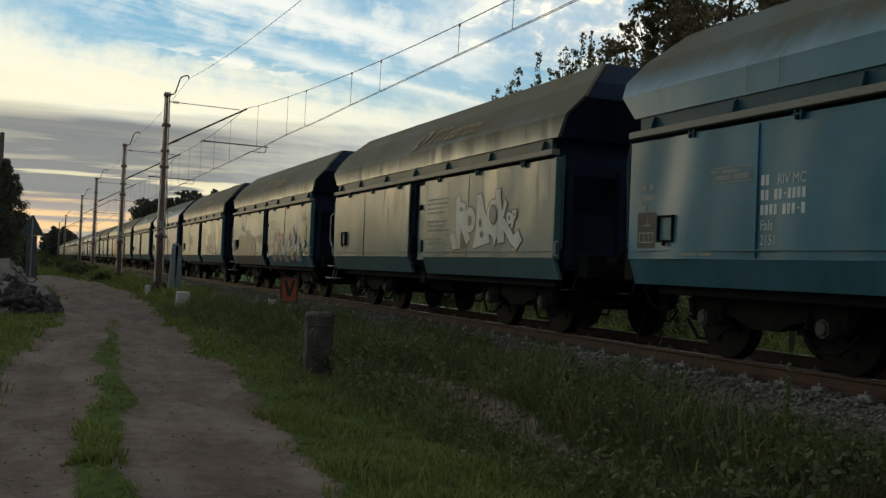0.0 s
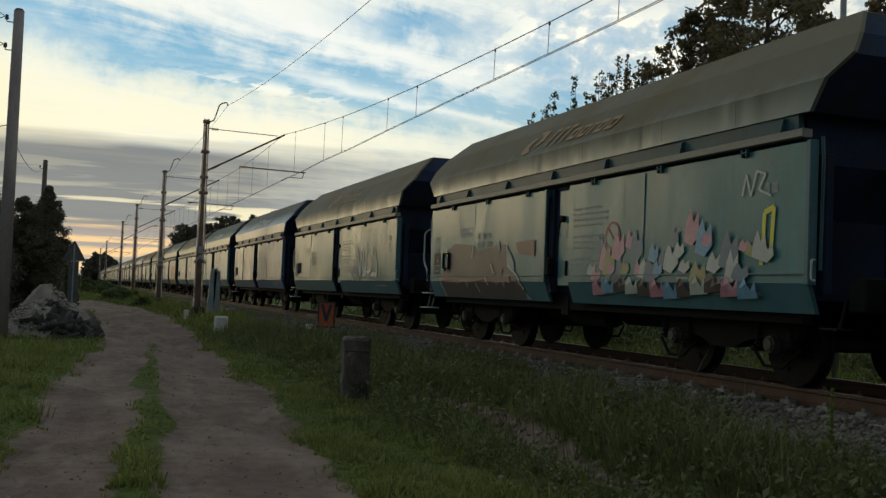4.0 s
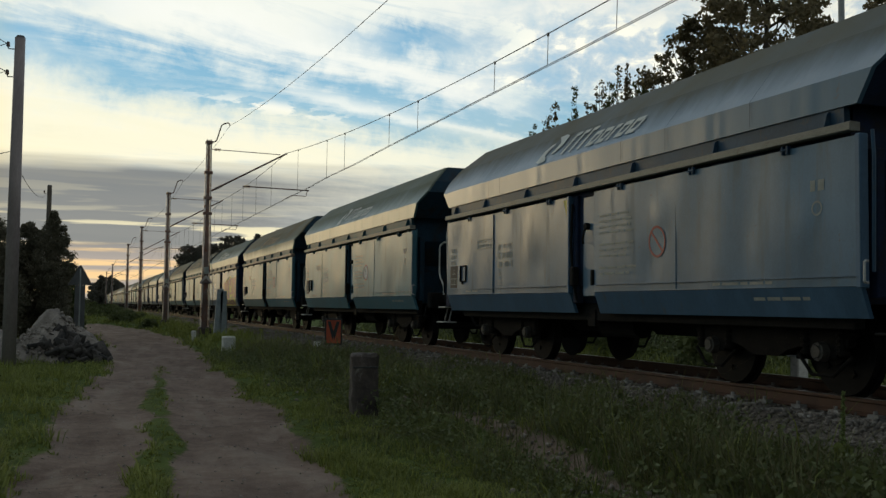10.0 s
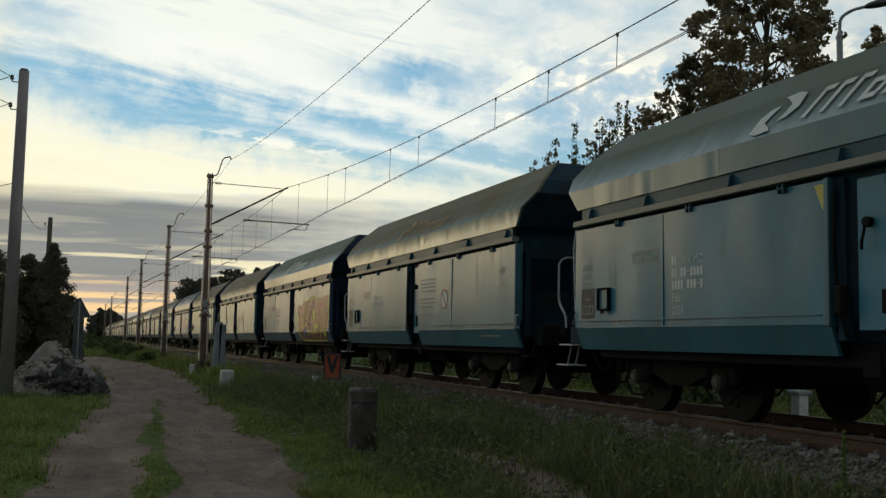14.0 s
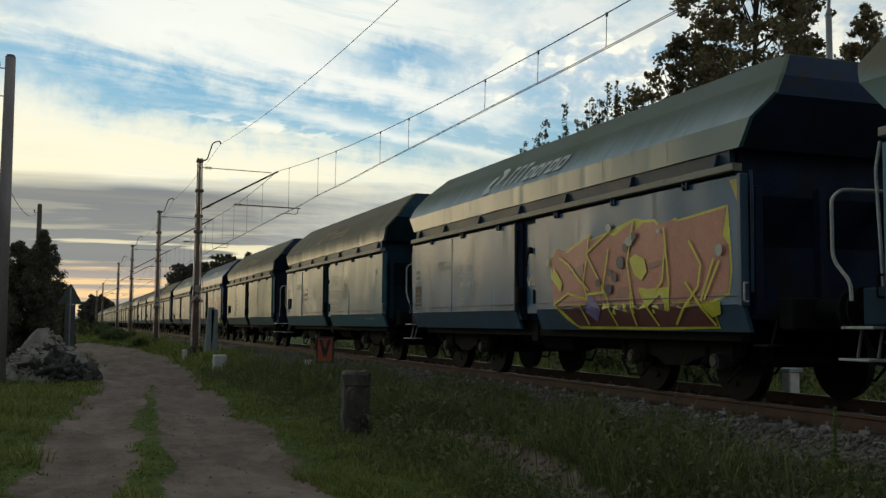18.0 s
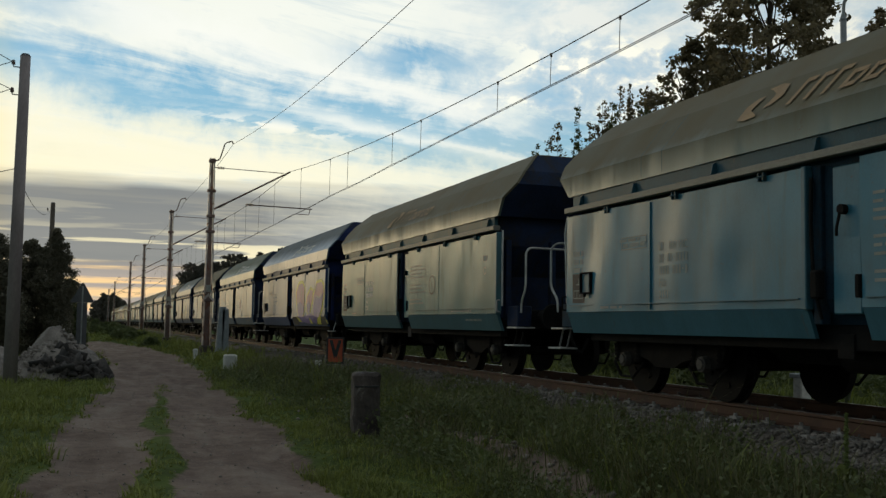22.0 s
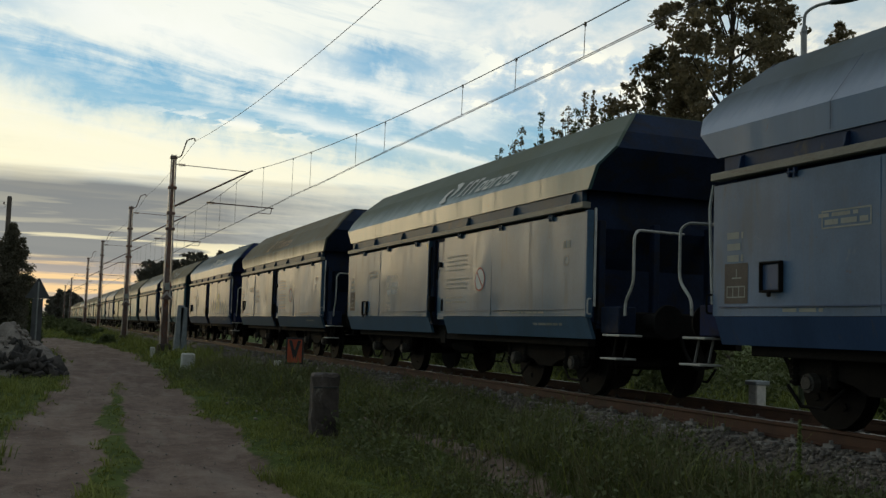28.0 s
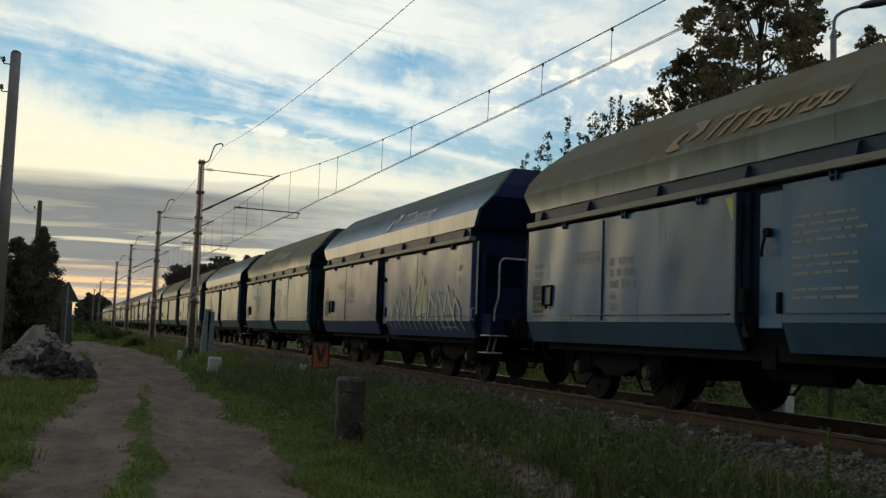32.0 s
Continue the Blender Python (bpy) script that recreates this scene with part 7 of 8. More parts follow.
# black bar on the face, painted shade of a groove that is not cut
bm = bmesh.new()
box(bm, -0.175, 0.165, -0.176, -0.150, 0.735, 0.760, 0.004)
part("groove", bm, SIGN_BLACK, sp)
sp.rotation_euler = (0, radians(-1.0), radians(-8))

# ---- speed sign: orange plate with a black chevron on a thin stake ----
SX, SY = 6.05, 25.4
sg = empty("trackside_sign", SX, SY, float(land(SX, SY)))
tagged(sg, "orange plate with black chevron on a thin metal stake", "railway sign")
bm = bmesh.new()
cyl(bm, (0, 0, -0.2), (0, 0, 0.60), 0.018, seg=8)
part("stake", bm, GALV, sg)
bm = bmesh.new()
box(bm, -0.225, 0.225, -0.02, 0.0, 0.30, 0.97, 0.006)
pl = part("plate", bm, SIGN_BLACK, sg)
bm = bmesh.new()
box(bm, -0.180, 0.180, -0.026, -0.019, 0.345, 0.925)
part("orange_face", bm, SIGN_ORANGE, pl, "orange face")
bm = bmesh.new()
for pts in ([(-0.155, 0.90), (-0.075, 0.90), (0.02, 0.58), (-0.025, 0.42)], [(0.155, 0.90), (0.075, 0.90), (-0.02, 0.58), (0.025, 0.42)]):
    f = bm.faces.new([bm.verts.new((x, -0.030 - 0.001 * (pts[0][0] > 0), z)) for x, z in pts])
part("chevron", bm, SIGN_BLACK, pl)
sg.rotation_euler = (0, 0, radians(-12))

# ---- a low pile of dead branches beside the sign ----
bw = empty("brushwood", 5.44, 25.17, float(land(5.44, 25.17)))
tagged(bw, "low pile of dark dead branches in the verge", "brushwood")
g = random.Random(77)
for i in range(34):
    bm = bmesh.new()
    a, q = g.uniform(0, 6.283), g.uniform(0.0, 0.45)
    p = Vector((1.2 * q * math.cos(a), 0.6 * q * math.sin(a), g.uniform(0.0, 0.16)))
    d = Vector((g.gauss(0, 0.30), g.gauss(0, 0.16), g.uniform(0.02, 0.26)))
    limb_bm(bm, p - d * 0.4, p + d, 0.016 * g.uniform(0.5, 1.4), 0.005, (g.gauss(0, 0.03), 0, 0.03), 4, 5)
    part("branch", bm, BARK, bw)

# ---- white kerbstone and the grey slab by the mast ----
ws = empty("marker_stone", 4.28, 31.8, float(land(4.28, 31.8)))
tagged(ws, "small whitewashed concrete marker block in the grass", "marker stone")
bm = bmesh.new()
box(bm, -0.20, 0.20, -0.15, 0.15, -0.1, 0.52, 0.045)
part("block", bm, WHITE_STONE, ws)
for x, y, h in ((4.42, 43.6, 0.45), (6.35, 28.6, 0.18)):
    b = empty("marker_stone", x, y, float(land(x, y)))
    tagged(b, "pale concrete stub beside the railway track", "marker stone")
    bm = bmesh.new()
    box(bm, -0.10, 0.10, -0.09, 0.09, -0.1, h, 0.03)
    part("block", bm, WHITE_STONE, b)
cb = empty("trackside_cabinet", 5.42, 42.9, float(land(5.42, 42.9)))
tagged(cb, "narrow grey trackside cabinet with two leaning side plates", "cabinet")
for x0, lean, h in ((-0.14, 0.06, 2.00), (0.12, -0.02, 1.92)):
    bm = bmesh.new()
    box(bm, x0 - 0.15, x0 + 0.15, -0.10, 0.10, 0.0, h, 0.02)
    for v in bm.verts:
        v.co.x += lean * v.co.z
        v.co.x += (x0 - v.co.x) * 0.10 * v.co.z / h
    part("side_plate", bm, GREY_SLAB, cb)
bm = bmesh.new()
box(bm, -0.30, 0.32, -0.2, 0.2, -0.2, 0.12, 0.03)
part("plinth", bm, STONE_POST, cb)

# ---- back of a triangular road sign with its marker board ----
rs = empty("road_sign", -0.10, 41.5, float(land(-0.1, 41.5)))
tagged(rs, "triangular road sign with marker board, seen from its grey back", "road sign")
bm = bmesh.new()
cyl(bm, (0, 0, -0.3), (0, 0, 2.85), 0.032, seg=10)
part("post", bm, GALV, rs)
bm = bmesh.new()
a = [bm.verts.new((x, -0.012, z)) for x, z in ((-0.45, 2.22), (0.45, 2.22), (0.03, 2.98), (-0.03, 2.98))]
bm.faces.new(a)
r = bmesh.ops.extrude_face_region(bm, geom=bm.faces[:])
bmesh.ops.translate(bm, verts=[v for v in r["geom"] if isinstance(v, bmesh.types.BMVert)], vec=(0, 0.024, 0))
bmesh.ops.recalc_face_normals(bm, faces=bm.faces[:])
part("triangle", bm, SIGN_BACK, rs)
bm = bmesh.new()
box(bm, -0.19, 0.19, -0.012, 0.012, 0.35, 2.215, 0.004)
part("marker_board", bm, SIGN_BACK, rs)

# ---- heap of rubble beside the pole ----
def heap(name, x0, y0, w, d, h, mat, seed, label):
    bm = bmesh.new()
    bmesh.ops.create_grid(bm, x_segments=34, y_segments=26, size=1.0)
    for v in bm.verts:
        q = math.hypot(v.co.x, v.co.y)
        rr = max(0.0, 1 - q)
        n1 = noise.noise(Vector((v.co.x * 2.2 + seed, v.co.y * 2.2, 0)))
        n2 = noise.noise(Vector((v.co.x * 9 + seed, v.co.y * 9, 2)))
        x, y = x0 + v.co.x * w, y0 + v.co.y * d
        v.co = Vector((x, y, float(land(x, y)) - 0.06 + h * (rr ** 0.9) * (1 + 0.25 * n1) + 0.10 * n2 * min(1, rr * 4) + 0.05 * n1))
    ob = part(name, bm, mat, None, smooth=False)
    return tagged(ob, label, "rubble heap")


heap("mound", -0.62, 29.5, 1.55, 1.7, 1.46, RUBBLE, 1.0, "grey heap of builders' rubble and soil beside the path")
heap("mound", -2.3, 29.7, 1.5, 1.5, 0.85, RUBBLE, 5.0, "low grey mound of rubble and soil beside the path")


def heap_z(x, y):
    q = np.hypot((x + 0.62) / 1.55, (y - 29.5) / 1.7)
    return land(x, y) - 0.03 + 1.36 * np.clip(1 - q, 0, 1) ** 0.9


def slabs(name, xy, size, z_of, seed, flat):
    """Broken slabs and planks: flat boxes of uneven sides, tilted every way."""
    g = np.random.default_rng(seed)
    n = len(xy)
    cube = np.array([(a, b, c) for a in (-1, 1) for b in (-1, 1) for c in (-1, 1)], float)
    quad = np.array([(0, 1, 3, 2), (4, 6, 7, 5), (0, 4, 5, 1), (2, 3, 7, 6), (0, 2, 6, 4), (1, 5, 7, 3)])
    v = cube[None] * g.uniform(0.75, 1.15, (n, 8, 3))
    v = v * np.stack([size, size * g.uniform(0.35, 0.9, n), size * flat * g.uniform(0.6, 1.6, n)], -1)[:, None]
    out = []
    for i in range(n):
        m = np.array(Euler((g.normal(0, 0.9), g.normal(0, 0.7), g.uniform(0, 6.283))).to_matrix())
        out.append(v[i] @ m.T)
    v = np.array(out)
    v[..., 0] += xy[:, 0:1]
    v[..., 1] += xy[:, 1:2]
    v[..., 2] += (z_of(xy[:, 0], xy[:, 1]) + 0.25 * size)[:, None]
    f = (quad[None] + (np.arange(n) * 8)[:, None, None]).reshape(-1, 4)
    return arrays_mesh(name, v.reshape(-1, 3), f)


g = np.random.default_rng(21)
n = 260
xy = np.stack([-0.15 + 0.42 * g.normal(0, 1, n), 28.25 + 0.22 * g.normal(0, 1, n)], -1)
xy = xy[(xy[:, 0] < 0.75) & (xy[:, 0] > -2.0)]
tagged(piece("dark_rubble", slabs("dark_rubble", xy, 0.035 + 0.24 * g.uniform(0, 1, len(xy)) ** 3.2, heap_z, 22, 0.16), RUBBLE_DARK), "dark broken tar slabs and planks at the heap's foot", "rubble", kind="stuff")
n = 420
xy = np.stack([g.normal(-1.1, 0.9, n), g.normal(28.9, 0.5, n)], -1)
tagged(piece("loose_rubble", scatter_rocks("loose_rubble", xy, g.uniform(0.015, 0.085, n), None, heap_z, 0.4, 23, 0.7), RUBBLE), "loose grey lumps on the rubble heap", "rubble", kind="stuff")

# ---- street lamp behind the train ----
LX, LY = 13.4, 15.4
lz = float(land(LX, LY))
lp = empty("street_lamp", LX, LY, lz)
tagged(lp, "grey street lamp with a bent arm behind the track", "street lamp")
ht = EYE + 6.00 - lz
bm = bmesh.new()
cyl(bm, (0, 0, -0.2), (0, 0, ht), 0.072, 0.058, seg=14)
part("post", bm, LAMP_GREY, lp, smooth=True)
bm = bmesh.new()
cyl(bm, (0, 0, ht - 0.05), (0, 0, ht + 0.08), 0.066, 0.03, seg=14)
part("collar", bm, LAMP_GREY, lp)
bm = bmesh.new()
tube(bm, rounded([(0, 0, ht), (0.01, -0.01, ht + 0.34), (0.20, -0.14, ht + 0.48), (0.38, -0.27, ht + 0.52)], 0.16, 6), 0.032, 8)
part("arm", bm, LAMP_GREY, lp)
bm = bmesh.new()
bmesh.ops.create_uvsphere(bm, u_segments=16, v_segments=10, radius=1.0)
for v in bm.verts:
    v.co = Vector((v.co.x * 0.34, v.co.y * 0.13, v.co.z * (0.10 if v.co.z > 0 else 0.045)))
bmesh.ops.rotate(bm, verts=bm.verts, matrix=Matrix.Rotation(radians(-36), 3, "Z") @ Matrix.Rotation(radians(-8), 3, "Y"))
bmesh.ops.translate(bm, verts=bm.verts, vec=(0.62, -0.45, ht + 0.55))
part("lamp_head", bm, SIGN_BACK, lp, "dark oval lamp head", smooth=True)

# ---- small trackside case seen under the train ----
for x, y in ((10.6, 13.2), (11.2, 9.6)):
    b = empty("cable_post", x, y, float(land(x, y)))
    tagged(b, "short pale cable post beyond the track", "cable post")
    bm = bmesh.new()
    box(bm, -0.10, 0.10, -0.10, 0.10, -0.1, 0.42, 0.02)
    part("post", bm, WHITE_STONE, b)
    bm = bmesh.new()
    box(bm, -0.14, 0.14, -0.14, 0.14, 0.40, 0.47, 0.015)
    part("lid", bm, GREY_SLAB, b)


# ---- trees ----
def leaf_cloud(centres, radii, per, size, seed, flat=0.8):
    """Leaves as small bent quads, gathered in clumps round the centres."""
    g = np.random.default_rng(seed)
    c = np.repeat(np.asarray(centres), per, 0)
    r = np.repeat(np.asarray(radii), per)[:, None]
    n = len(c)
    d = g.normal(size=(n, 3))
    d /= np.linalg.norm(d, axis=1, keepdims=True)
    p = c + d * r * g.uniform(0.15, 1.0, (n, 1)) ** 0.6 * np.array([1, 1, flat])
    u = g.normal(size=(n, 3))
    u /= np.linalg.norm(u, axis=1, keepdims=True)
    v = np.cross(u, g.normal(size=(n, 3)))
    v /= np.linalg.norm(v, axis=1, keepdims=True)
    s = size * g.uniform(0.6, 1.35, (n, 1))
    w = np.cross(u, v)
    verts = np.stack([p - u * s, p + v * s * 0.55, p + u * s + w * s * 0.25, p - v * s * 0.55], 1).reshape(-1, 3)
    return verts, np.arange(n * 4).reshape(-1, 4)


def tree(x, y, height, spread, base, clumps, per, leaf, seed, mat, label, shape=0.8, clump_r=0.5, trunk=0.16, name="tree", lean=0.0):
    """A trunk with limbs, and a crown of leaf clumps of uneven outline."""
    g = random.Random(seed)
    z0 = float(land(x, y))
    t = empty(name, x, y, z0)
    tagged(t, label, "tree" if name == "tree" else name)
    cs, rs = [], []
    while len(cs) < clumps:
        h = g.uniform(0, 1)
        lim = spread * math.sin(math.pi * min(1, h * 0.86 + 0.14)) ** shape
        lim *= 0.75 + 0.5 * noise.noise(Vector((seed * 3.1, h * 4, 0)))
        a = g.uniform(0, 6.283)
        lim *= 0.8 + 0.35 * math.sin(a * 2 + seed + h * 5)
        q = lim * math.sqrt(g.uniform(0.12, 1))
        cs.append((q * math.cos(a) + lean * h, q * math.sin(a), base + (height - base) * h))
        rs.append(clump_r * g.uniform(0.5, 1.3) * (1.0 - 0.55 * h))
    bm = bmesh.new()
    top = base + (height - base) * 0.85
    limb_bm(bm, (0, 0, -0.2), (lean * 0.8, 0, top), trunk, trunk * 0.16, (0.12 * spread * g.uniform(-0.5, 0.5), 0, 0), 8, 8)
    part("trunk", bm, BARK, t, smooth=True)
    bm = bmesh.new()
    for c in cs[:: max(1, len(cs) // 60)]:
        z = max(base * 0.7, c[2] - g.uniform(0.15, 0.4) * (height - base) * 0.6)
        f = z / top
        limb_bm(bm, (lean * 0.8 * f, 0, z), c, trunk * (0.42 - 0.28 * min(1, f)), trunk * 0.05, (0, 0, -0.1 * g.random()), 4, 5)
    part("branchwork", bm, BARK, t, smooth=True)
    v, f = leaf_cloud(cs, rs, per, leaf, seed + 100)
    ob = piece("crown", arrays_mesh("crown", v, f), mat, t)
    return t


# the broad tree beyond the track, and the ragged row of young ones beside it
tree(21.0, 27.6, 14.9, 5.9, 2.5, 760, 48, 0.10, 3, LEAF_OAK, "tall broad-leaved tree with brownish autumn foliage beyond the track", 0.75, 0.55, 0.20)
tree(18.7, 28.6, 11.1, 2.7, 3.0, 240, 46, 0.085, 12, LEAF_OAK, "broad-leaved tree with low brownish crown beyond the track", 0.8, 0.55, 0.15)
tree(25.4, 27.4, 12.6, 2.6, 3.0, 220, 44, 0.085, 8, LEAF_OAK, "broad-leaved tree with thin crown beyond the track", 0.7, 0.5, 0.16)


def at_bearing(deg, far):
    return far * math.sin(radians(deg)), far * math.cos(radians(deg))


def sapling(x, y, height, spread, shoots, seed, mat, label):
    """Upright bent shoots from one foot, each with leaves along its upper half."""
    g = random.Random(seed)
    t = empty("sapling", x, y, float(land(x, y)))
    tagged(t, label, "young tree")
    cs, rs = [], []
    for i in range(shoots):
        bm = bmesh.new()
        top = height * (1.0 if i == 0 else g.uniform(0.72, 0.98))
        a, q = g.uniform(0, 6.283), spread * g.uniform(0.1, 1.0) * (0.25 if i == 0 else 1)
        tip = Vector((q * math.cos(a), q * math.sin(a), top))
        foot = Vector((0.15 * math.cos(a), 0.15 * math.sin(a), 0.0))
        limb_bm(bm, foot, tip, 0.035, 0.006, (0.2 * q * math.cos(a), 0.2 * q * math.sin(a), 0), 5, 5)
        part("shoot", bm, BARK, t)
        n = int(16 + 5 * (top * 0.5))
        for k in range(n):
            u = 0.45 + 0.55 * (k / n) ** 0.9
            p = foot.lerp(tip, u) + Vector((g.gauss(0, 0.16), g.gauss(0, 0.16), g.gauss(0, 0.1))) * (1.25 - u) * 2.0
            cs.append(tuple(p))
            rs.append(g.uniform(0.10, 0.26) * (1.3 - 0.8 * u))
    v, fc = leaf_cloud(cs, rs, 13, 0.060, seed + 50, 1.2)
    piece("foliage", arrays_mesh("foliage", v, fc), mat, t)


row = [(24.7, 8.7, 0.6, 5), (25.3, 9.2, 0.6, 6), (25.75, 9.5, 0.5, 6), (26.85, 10.3, 0.22, 3), (27.6, 9.8, 0.35, 4), (28.25, 10.3, 0.25, 4), (28.7, 10.4, 0.4, 6), (29.3, 11.2, 0.5, 7), (29.8, 10.9, 0.5, 7), (30.3, 10.9, 0.5, 8), (30.8, 11.1, 0.5, 8), (31.3, 10.9, 0.6, 9), (32.0, 10.8, 0.7, 10), (32.8, 10.8, 0.8, 10), (33.8, 10.8, 0.9, 10), (35.0, 10.6, 0.9, 10)]
for i, (az, h, s, n) in enumerate(row):
    x, y = at_bearing(az, 39.5 + 0.8 * math.sin(i * 2.1))
    sapling(x, y, h, s, n, 40 + i, LEAF_OAK if i % 3 else SCRUB, "slender young tree with sparse upright shoots beyond the track")
# twigs of low trees that look over the wagons farther on
for i, (x, y, h) in enumerate(((22.5, 62.0, 8.6), (23.0, 66.0, 8.4), (24.0, 82.0, 9.4), (25.5, 88.0, 9.2))):
    tree(x, y, h, 1.1, 3.0, 12, 26, 0.09, 70 + i, SCRUB, "bare-topped young tree beyond the track", 1.4, 0.34, 0.05)
# far trees behind the train
for i in range(14):
    g = random.Random(85 + i)
    az = 5.1 + 0.29 * i if i < 12 else (9.1, 10.3)[i - 12]
    h = float(np.interp(az, [5.0, 5.6, 7.0, 8.4, 10.3], [9.6, 11.3, 11.9, 12.9, 14.2])) + g.uniform(-0.7, 0.5)
    x, y = at_bearing(az, 168.0 + 2.5 * (i % 4))
    tree(x, y, h, g.uniform(2.4, 3.4) if i < 12 else 1.5, 1.5, 210, 26, 0.17, 90 + i, LEAF_FAR, "distant dark tree behind the railway", 0.3, 0.75, 0.2)
# wood at the end of the line
for i in range(14):
    g = random.Random(300 + i)
    tree(2.6 + i * 0.72 + g.uniform(-0.5, 0.5), 330 + g.uniform(-20, 30), 5.6 + 3.6 * math.sin(min(1, (i + 2) / 12) * math.pi * 0.8) + g.uniform(-0.6, 0.8), 2.2, 0.6, 50, 30, 0.4, 310 + i, LEAF_FAR, "far-off tree at the end of the line", 0.6, 1.0, 0.2)
# dark garden trees and a thuja across the path
tree(-1.05, 46.0, 5.3, 1.35, 0.0, 700, 80, 0.040, 500, LEAF_PINE, "dense dark columnar thuja beside the path", 1.1, 0.36, 0.10, lean=-0.2)
tree(-2.2, 47.0, 4.9, 1.5, 0.0, 300, 80, 0.06, 501, LEAF_PINE, "dense dark evergreen bush beside the path", 0.5, 0.42, 0.10)
for i, (x, y, h, s) in enumerate(((-3.4, 45, 4.9, 1.3), (-4.6, 47, 5.2, 1.5), (-6.2, 46, 5.4, 1.8), (-8.5, 47, 5.8, 2.2), (-3.0, 50, 4.4, 1.3), (-0.75, 50, 3.3, 0.8), (-5.4, 41, 3.4, 1.4))):
    tree(x, y, h, s * 1.15, 0.0, 260, 90, 0.052, 510 + i, SCRUB if i % 2 else LEAF_PINE, "dark garden bush across the path", 0.6, 0.62, 0.08)
# low scrub along the line
for i, (x, y, h, s) in enumerate(((2.6, 72, 0.55, 1.2), (3.4, 78, 0.6, 1.3), (1.9, 84, 0.6, 1.2), (3.0, 92, 0.7, 1.5), (4.0, 66, 0.5, 0.9), (0.9, 96, 1.3, 0.8), (-0.6, 78, 1.3, 0.7), (2.2, 110, 0.9, 1.8), (3.2, 125, 0.9, 2.0), (13.5, 20, 1.2, 0.9), (14.5, 26, 1.6, 1.2), (13.2, 33, 1.5, 1.1), (15.5, 15, 1.3, 1.1), (14.0, 42, 1.8, 1.4))):
    tree(x, y, h, s, 0.0, 34, 60, 0.085, 600 + i, SCRUB, "low brownish scrub bush in the grass", 0.45, 0.42, 0.03, "bush")


# ---- grass ----
def blades(name, x, y, h, w, seed, ox, oy):
    """Grass blades: a lower quad and a tip that bends over, away from the middle of its tuft."""
    g = np.random.default_rng(seed)
    n = len(x)
    b = np.arctan2(oy, ox) + g.normal(0, 0.7, n)
    a = b + 1.57 + g.normal(0, 0.5, n)
    z = land(x, y) - 0.01
    ux, uy = np.cos(a) * w / 2, np.sin(a) * w / 2
    k = h * g.uniform(0.15, 1.15, n)
    lx, ly = np.cos(b) * k, np.sin(b) * k
    top = z + h * g.uniform(0.55, 1.0, n)
    p0 = np.stack([x - ux, y - uy, z], -1)
    p1 = np.stack([x + ux, y + uy, z], -1)
    p2 = np.stack([x + ux * 0.8 + lx * 0.40, y + uy * 0.8 + ly * 0.40, z + h * 0.62], -1)
    p3 = np.stack([x - ux * 0.8 + lx * 0.40, y - uy * 0.8 + ly * 0.40, z + h * 0.62], -1)
    p4 = np.stack([x + lx, y + ly, top], -1)
    v = np.stack([p0, p1, p2, p3, p4], 1).reshape(-1, 3)
    i = np.arange(n)[:, None] * 5
    f = np.concatenate([i + [[0, 1, 2]], i + [[0, 2, 3]], i + [[3, 2, 4]]], 1).reshape(-1, 3)
    return arrays_mesh(name, v, f)


def sow(n, x0, x1, y0, y1, seed, skew=1.0):
    g = np.random.default_rng(seed)
    return g.uniform(x0, x1, n), y0 + (y1 - y0) * g.uniform(0, 1, n) ** skew, g


def grow(name, n, span, seed, tall, width, mat, label, thin=None, skew=1.0, tuft=7):
    """Tufts of blades, thinned out on the path and the stones, uneven in height and density."""
    x, y, g = sow(n // tuft, *span, seed, skew)
    m = len(x)
    bare = 1.15 * path_zone(x, y) + bed_zone(x, y) * (0.90 + 0.30 * waves(x, y, 1.7, 13))
    keep = g.uniform(0, 1, m) < np.clip(1 - bare, 0, 1) * np.clip(0.85 + 0.40 * waves(x, y, 1.9, 4) + 0.3 * waves(x, y, 5.0, 15), 0.35, 1)
    if thin is not None:
        keep &= g.uniform(0, 1, m) < thin(x, y)
    x, y = x[keep], y[keep]
    h = tall(x, y) * np.exp(g.normal(0, 0.45, len(x))) * np.clip(1 + 0.45 * waves(x, y, 2.8, 10), 0.3, 2)
    x, y, h = np.repeat(x, tuft), np.repeat(y, tuft), np.repeat(h, tuft)
    q, a = h * 0.45 * np.sqrt(g.uniform(0, 1, len(x))), g.uniform(0, 6.283, len(x))
    ox, oy = q * np.cos(a), q * np.sin(a)
    ob = piece(name, blades(name, x + ox, y + oy, h * g.uniform(0.6, 1.15, len(x)), width * g.uniform(0.6, 1.4, len(x)), seed + 1, ox, oy), mat)
    return tagged(ob, label, "grass", kind="stuff")


def verge_h(x, y):
    """Short by the path, tall and weedy by the track."""
    return 0.060 + 0.11 * step(3.4, 5.0, x) * step(6.9, 5.6, x) + 0.12 * step(10.5, 12.5, x) + 0.04 * step(-0.8, -2.2, x)


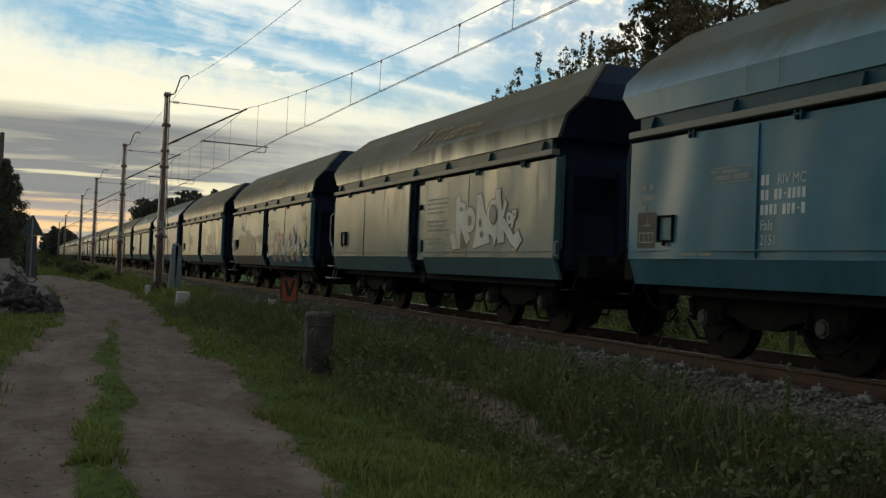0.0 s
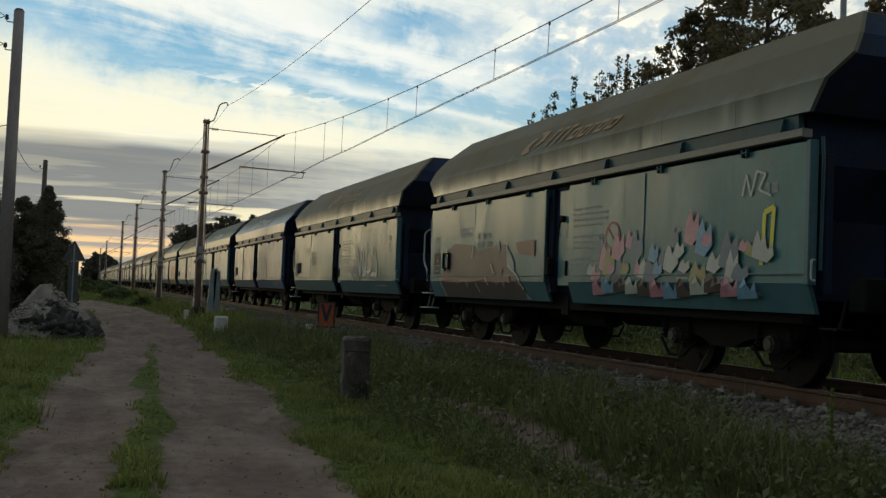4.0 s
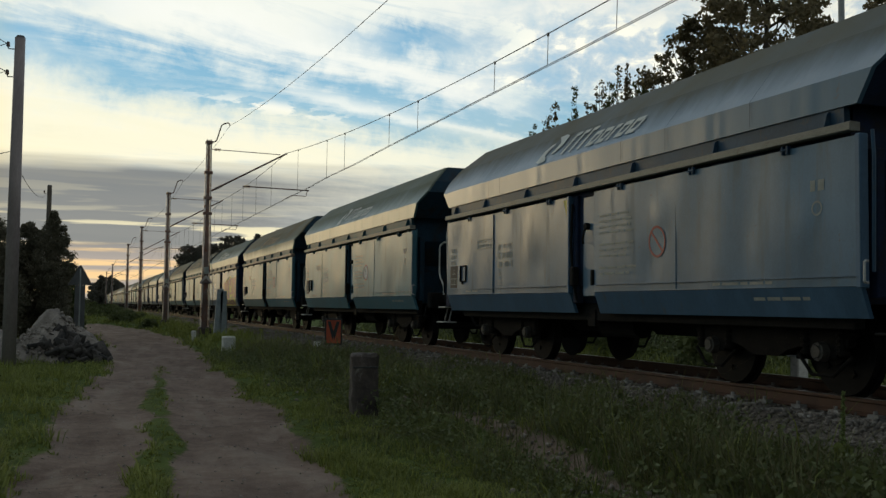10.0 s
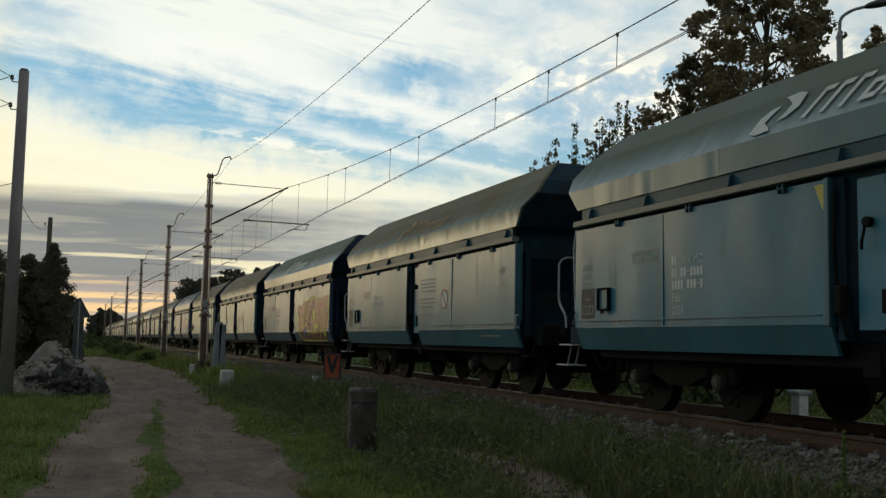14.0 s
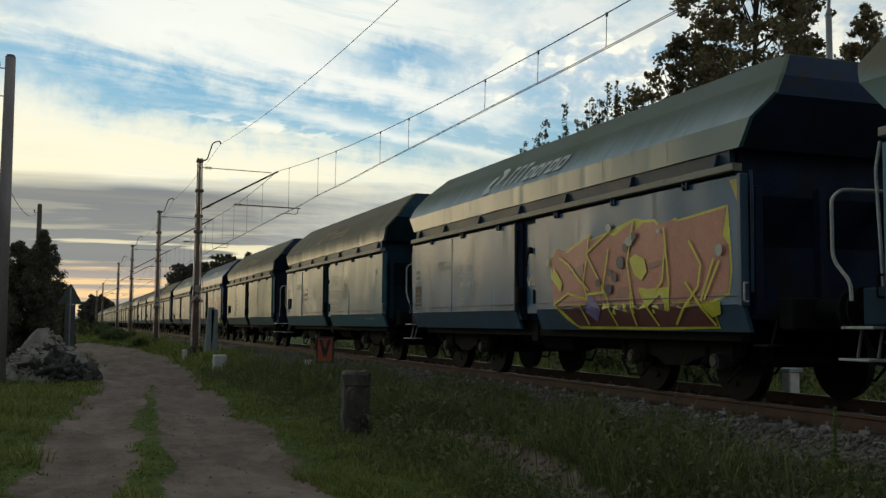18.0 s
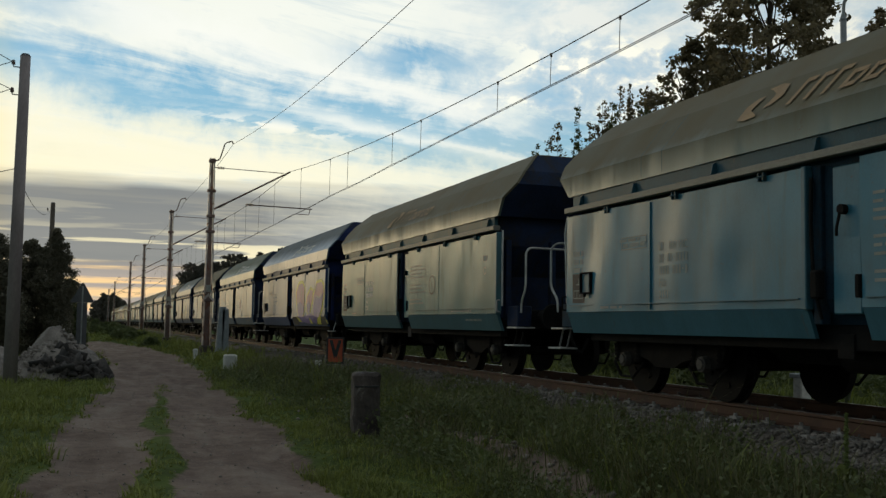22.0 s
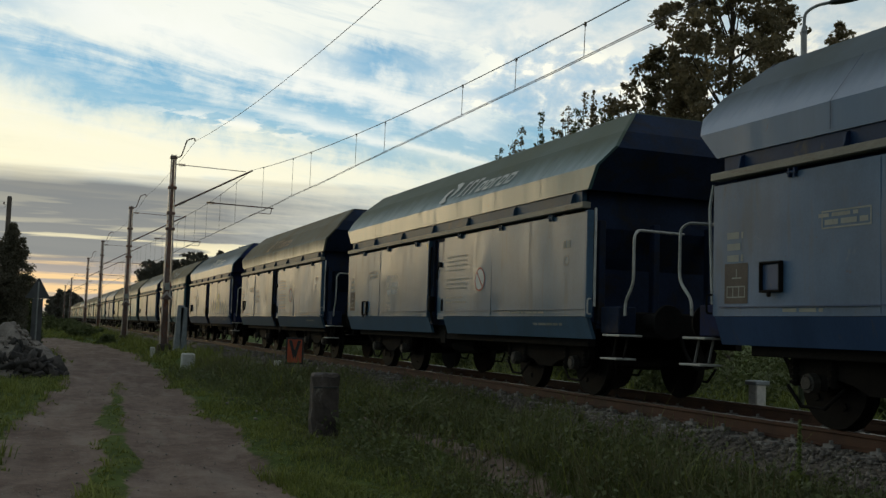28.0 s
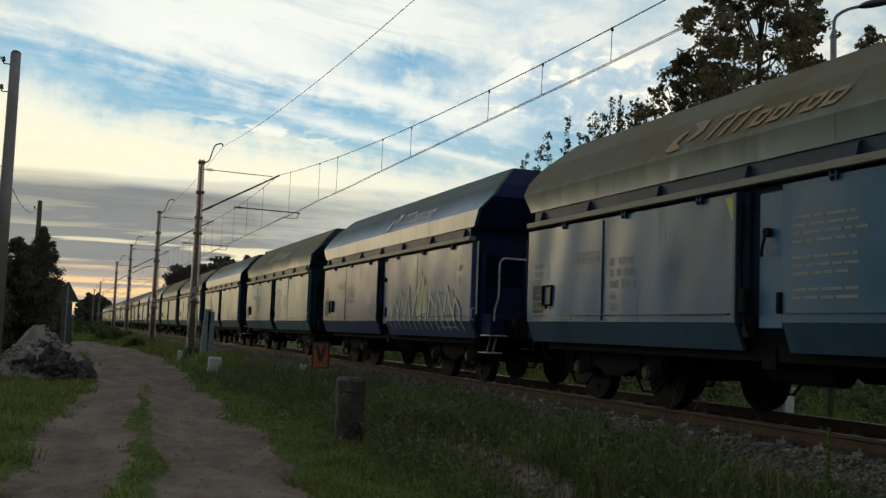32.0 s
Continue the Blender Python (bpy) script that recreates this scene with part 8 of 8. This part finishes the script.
lush = lambda x, y: np.clip(1 - 1.2 * soil_zone(x, y), 0, 1) * (1 - 0.80 * step(3.4, 4.7, x + 0.4 * waves(x, y, 1.3, 3)))
coarse = lambda x, y: np.clip(1 - 1.2 * soil_zone(x, y), 0, 1) * step(2.9, 4.4, x + 0.5 * waves(x, y, 1.3, 3))
grow("verge_grass", 190000, (1.6, 7.2, 5.5, 17.0), 700, verge_h, 0.009, GRASS, "rough green grass between path and track", lush)
grow("verge_grass", 90000, (1.8, 7.2, 17.0, 34.0), 702, lambda x, y: verge_h(x, y) * 1.1, 0.015, GRASS, "rough green grass between path and track", lush)
grow("verge_grass", 50000, (0.5, 7.0, 34.0, 90.0), 704, lambda x, y: verge_h(x, y) * 1.3, 0.035, GRASS, "rough green grass between path and track")
grow("dry_grass", 70000, (2.9, 7.4, 5.0, 34.0), 706, lambda x, y: verge_h(x, y) * 1.35, 0.008, GRASS_DRY, "tall dry brownish grass beside the track", lambda x, y: step(2.9, 4.8, x) * np.clip(0.55 + 0.7 * waves(x, y, 1.2, 7), 0, 1) * np.clip(1 - 0.9 * soil_zone(x, y), 0, 1), 1.3)
grow("coarse_grass", 130000, (2.8, 7.2, 5.5, 30.0), 716, lambda x, y: verge_h(x, y) * 1.15, 0.010, GRASS_DARK, "coarse dark grass on the bank beside the track", coarse, 1.4)
grow("path_grass", 40000, (-0.3, 2.3, 6.0, 31.0), 708, lambda x, y: 0.045 + 0 * x, 0.010, GRASS, "short grass strip between the wheel ruts", lambda x, y: np.exp(-((x - strip_mid(y)) / 0.3) ** 2) * step(31, 17, y), 1.3)
grow("field_grass", 130000, (-4.4, 0.8, 8.0, 36.0), 710, lambda x, y: 0.085 + 0.03 * step(-0.4, -1.6, x), 0.014, GRASS, "rough green grass beside the path", None, 1.5)
grow("field_grass", 40000, (-11.0, 5.0, 36.0, 100.0), 712, lambda x, y: 0.15 + 0 * x, 0.045, GRASS, "rough green grass beside the path")
grow("far_side_grass", 45000, (10.4, 22.0, 6.0, 45.0), 714, lambda x, y: 0.20 + 0 * x, 0.025, GRASS, "rough green grass beyond the track")

# weeds with broad leaves in the verge
x, y, g = sow(1500, 3.6, 6.4, 5.0, 26.0, 720, 1.4)
keep = g.uniform(0, 1, len(x)) < np.clip(0.35 + 0.8 * waves(x, y, 1.4, 11), 0, 1)
x, y = x[keep], y[keep]
c = np.stack([x, y, land(x, y) + g.uniform(0.05, 0.30, len(x))], -1)
v, f = leaf_cloud(c, g.uniform(0.05, 0.16, len(x)), 14, 0.034, 721, 1.2)
tagged(piece("verge_weeds", arrays_mesh("verge_weeds", v, f), SCRUB), "dark leafy weeds among the grass by the track", "weeds", kind="stuff")

# one tall weed stalk in front of the rails
wx, wy = 5.75, 6.65
wz = float(land(wx, wy))
wd = empty("tall_weed", wx, wy, wz)
tagged(wd, "single tall green weed stalk with a dense flower spike", "weed")
bm = bmesh.new()
limb_bm(bm, (0, 0, -0.05), (0.02, 0, 0.74), 0.008, 0.004, (0.01, 0, 0), 5, 6)
part("stalk", bm, GRASS, wd)
cs = [(0.02 * z, 0, z) for z in np.arange(0.30, 0.75, 0.018)]
v, f = leaf_cloud(cs, [0.030 - 0.018 * (q[2] - 0.3) / 0.45 for q in cs], 20, 0.012, 730, 1.0)
piece("flower_spike", arrays_mesh("flower_spike", v, f), leaf_material("green_spike", (0.10, 0.14, 0.04), (0.22, 0.26, 0.08)), wd)
cs = [(0.01 * (-1) ** i, 0, z) for i, z in enumerate(np.arange(0.04, 0.32, 0.03))]
v, f = leaf_cloud(cs, [0.07] * len(cs), 8, 0.04, 731, 0.5)
piece("leaves", arrays_mesh("leaves", v, f), GRASS, wd)

# climbing plant on the farther utility pole
cl = empty("climbing_plant", -1.93, 60.8, float(land(-1.93, 61.0)))
tagged(cl, "dark climbing plant twined round a utility pole", "plant")
cs = [(0.22 * math.sin(z * 3.1), 0.15 * math.cos(z * 2.3), z) for z in np.arange(0.2, 6.6, 0.11)]
v, f = leaf_cloud(cs, [0.50 - 0.062 * q[2] + 0.08 * math.sin(q[2] * 5) for q in cs], 22, 0.05, 740, 1.0)
piece("foliage", arrays_mesh("foliage", v, f), LEAF_PINE, cl)

# dense undergrowth beyond the track
x, y, g = sow(900, 13.0, 24.0, 3.0, 60.0, 750)
c = np.stack([x, y, land(x, y) + g.uniform(0.1, 1.3, len(x)) * np.clip(0.8 + 0.5 * waves(x, y, 0.8, 6), 0.2, 1.4)], -1)
v, f = leaf_cloud(c, g.uniform(0.25, 0.6, len(x)), 60, 0.07, 751, 1.0)
tagged(piece("undergrowth", arrays_mesh("undergrowth", v, f), SCRUB), "dense dark green undergrowth beyond the track", "undergrowth", kind="stuff")
x, y, g = sow(2600, 3.4, 6.6, 5.0, 30.0, 760, 1.3)
keep = g.uniform(0, 1, len(x)) < np.clip(0.25 + 0.9 * waves(x, y, 1.0, 9), 0, 1) * np.clip(1 - soil_zone(x, y), 0, 1) * np.clip(1 - bed_zone(x, y), 0, 1)
x, y = x[keep], y[keep]
c = np.stack([x, y, land(x, y) + g.uniform(0.03, 0.22, len(x))], -1)
v, f = leaf_cloud(c, g.uniform(0.06, 0.15, len(x)), 22, 0.022, 761, 1.3)
tagged(piece("tufts", arrays_mesh("tufts", v, f), SCRUB), "dark green grass tufts in the verge", "grass", kind="stuff")


motions()
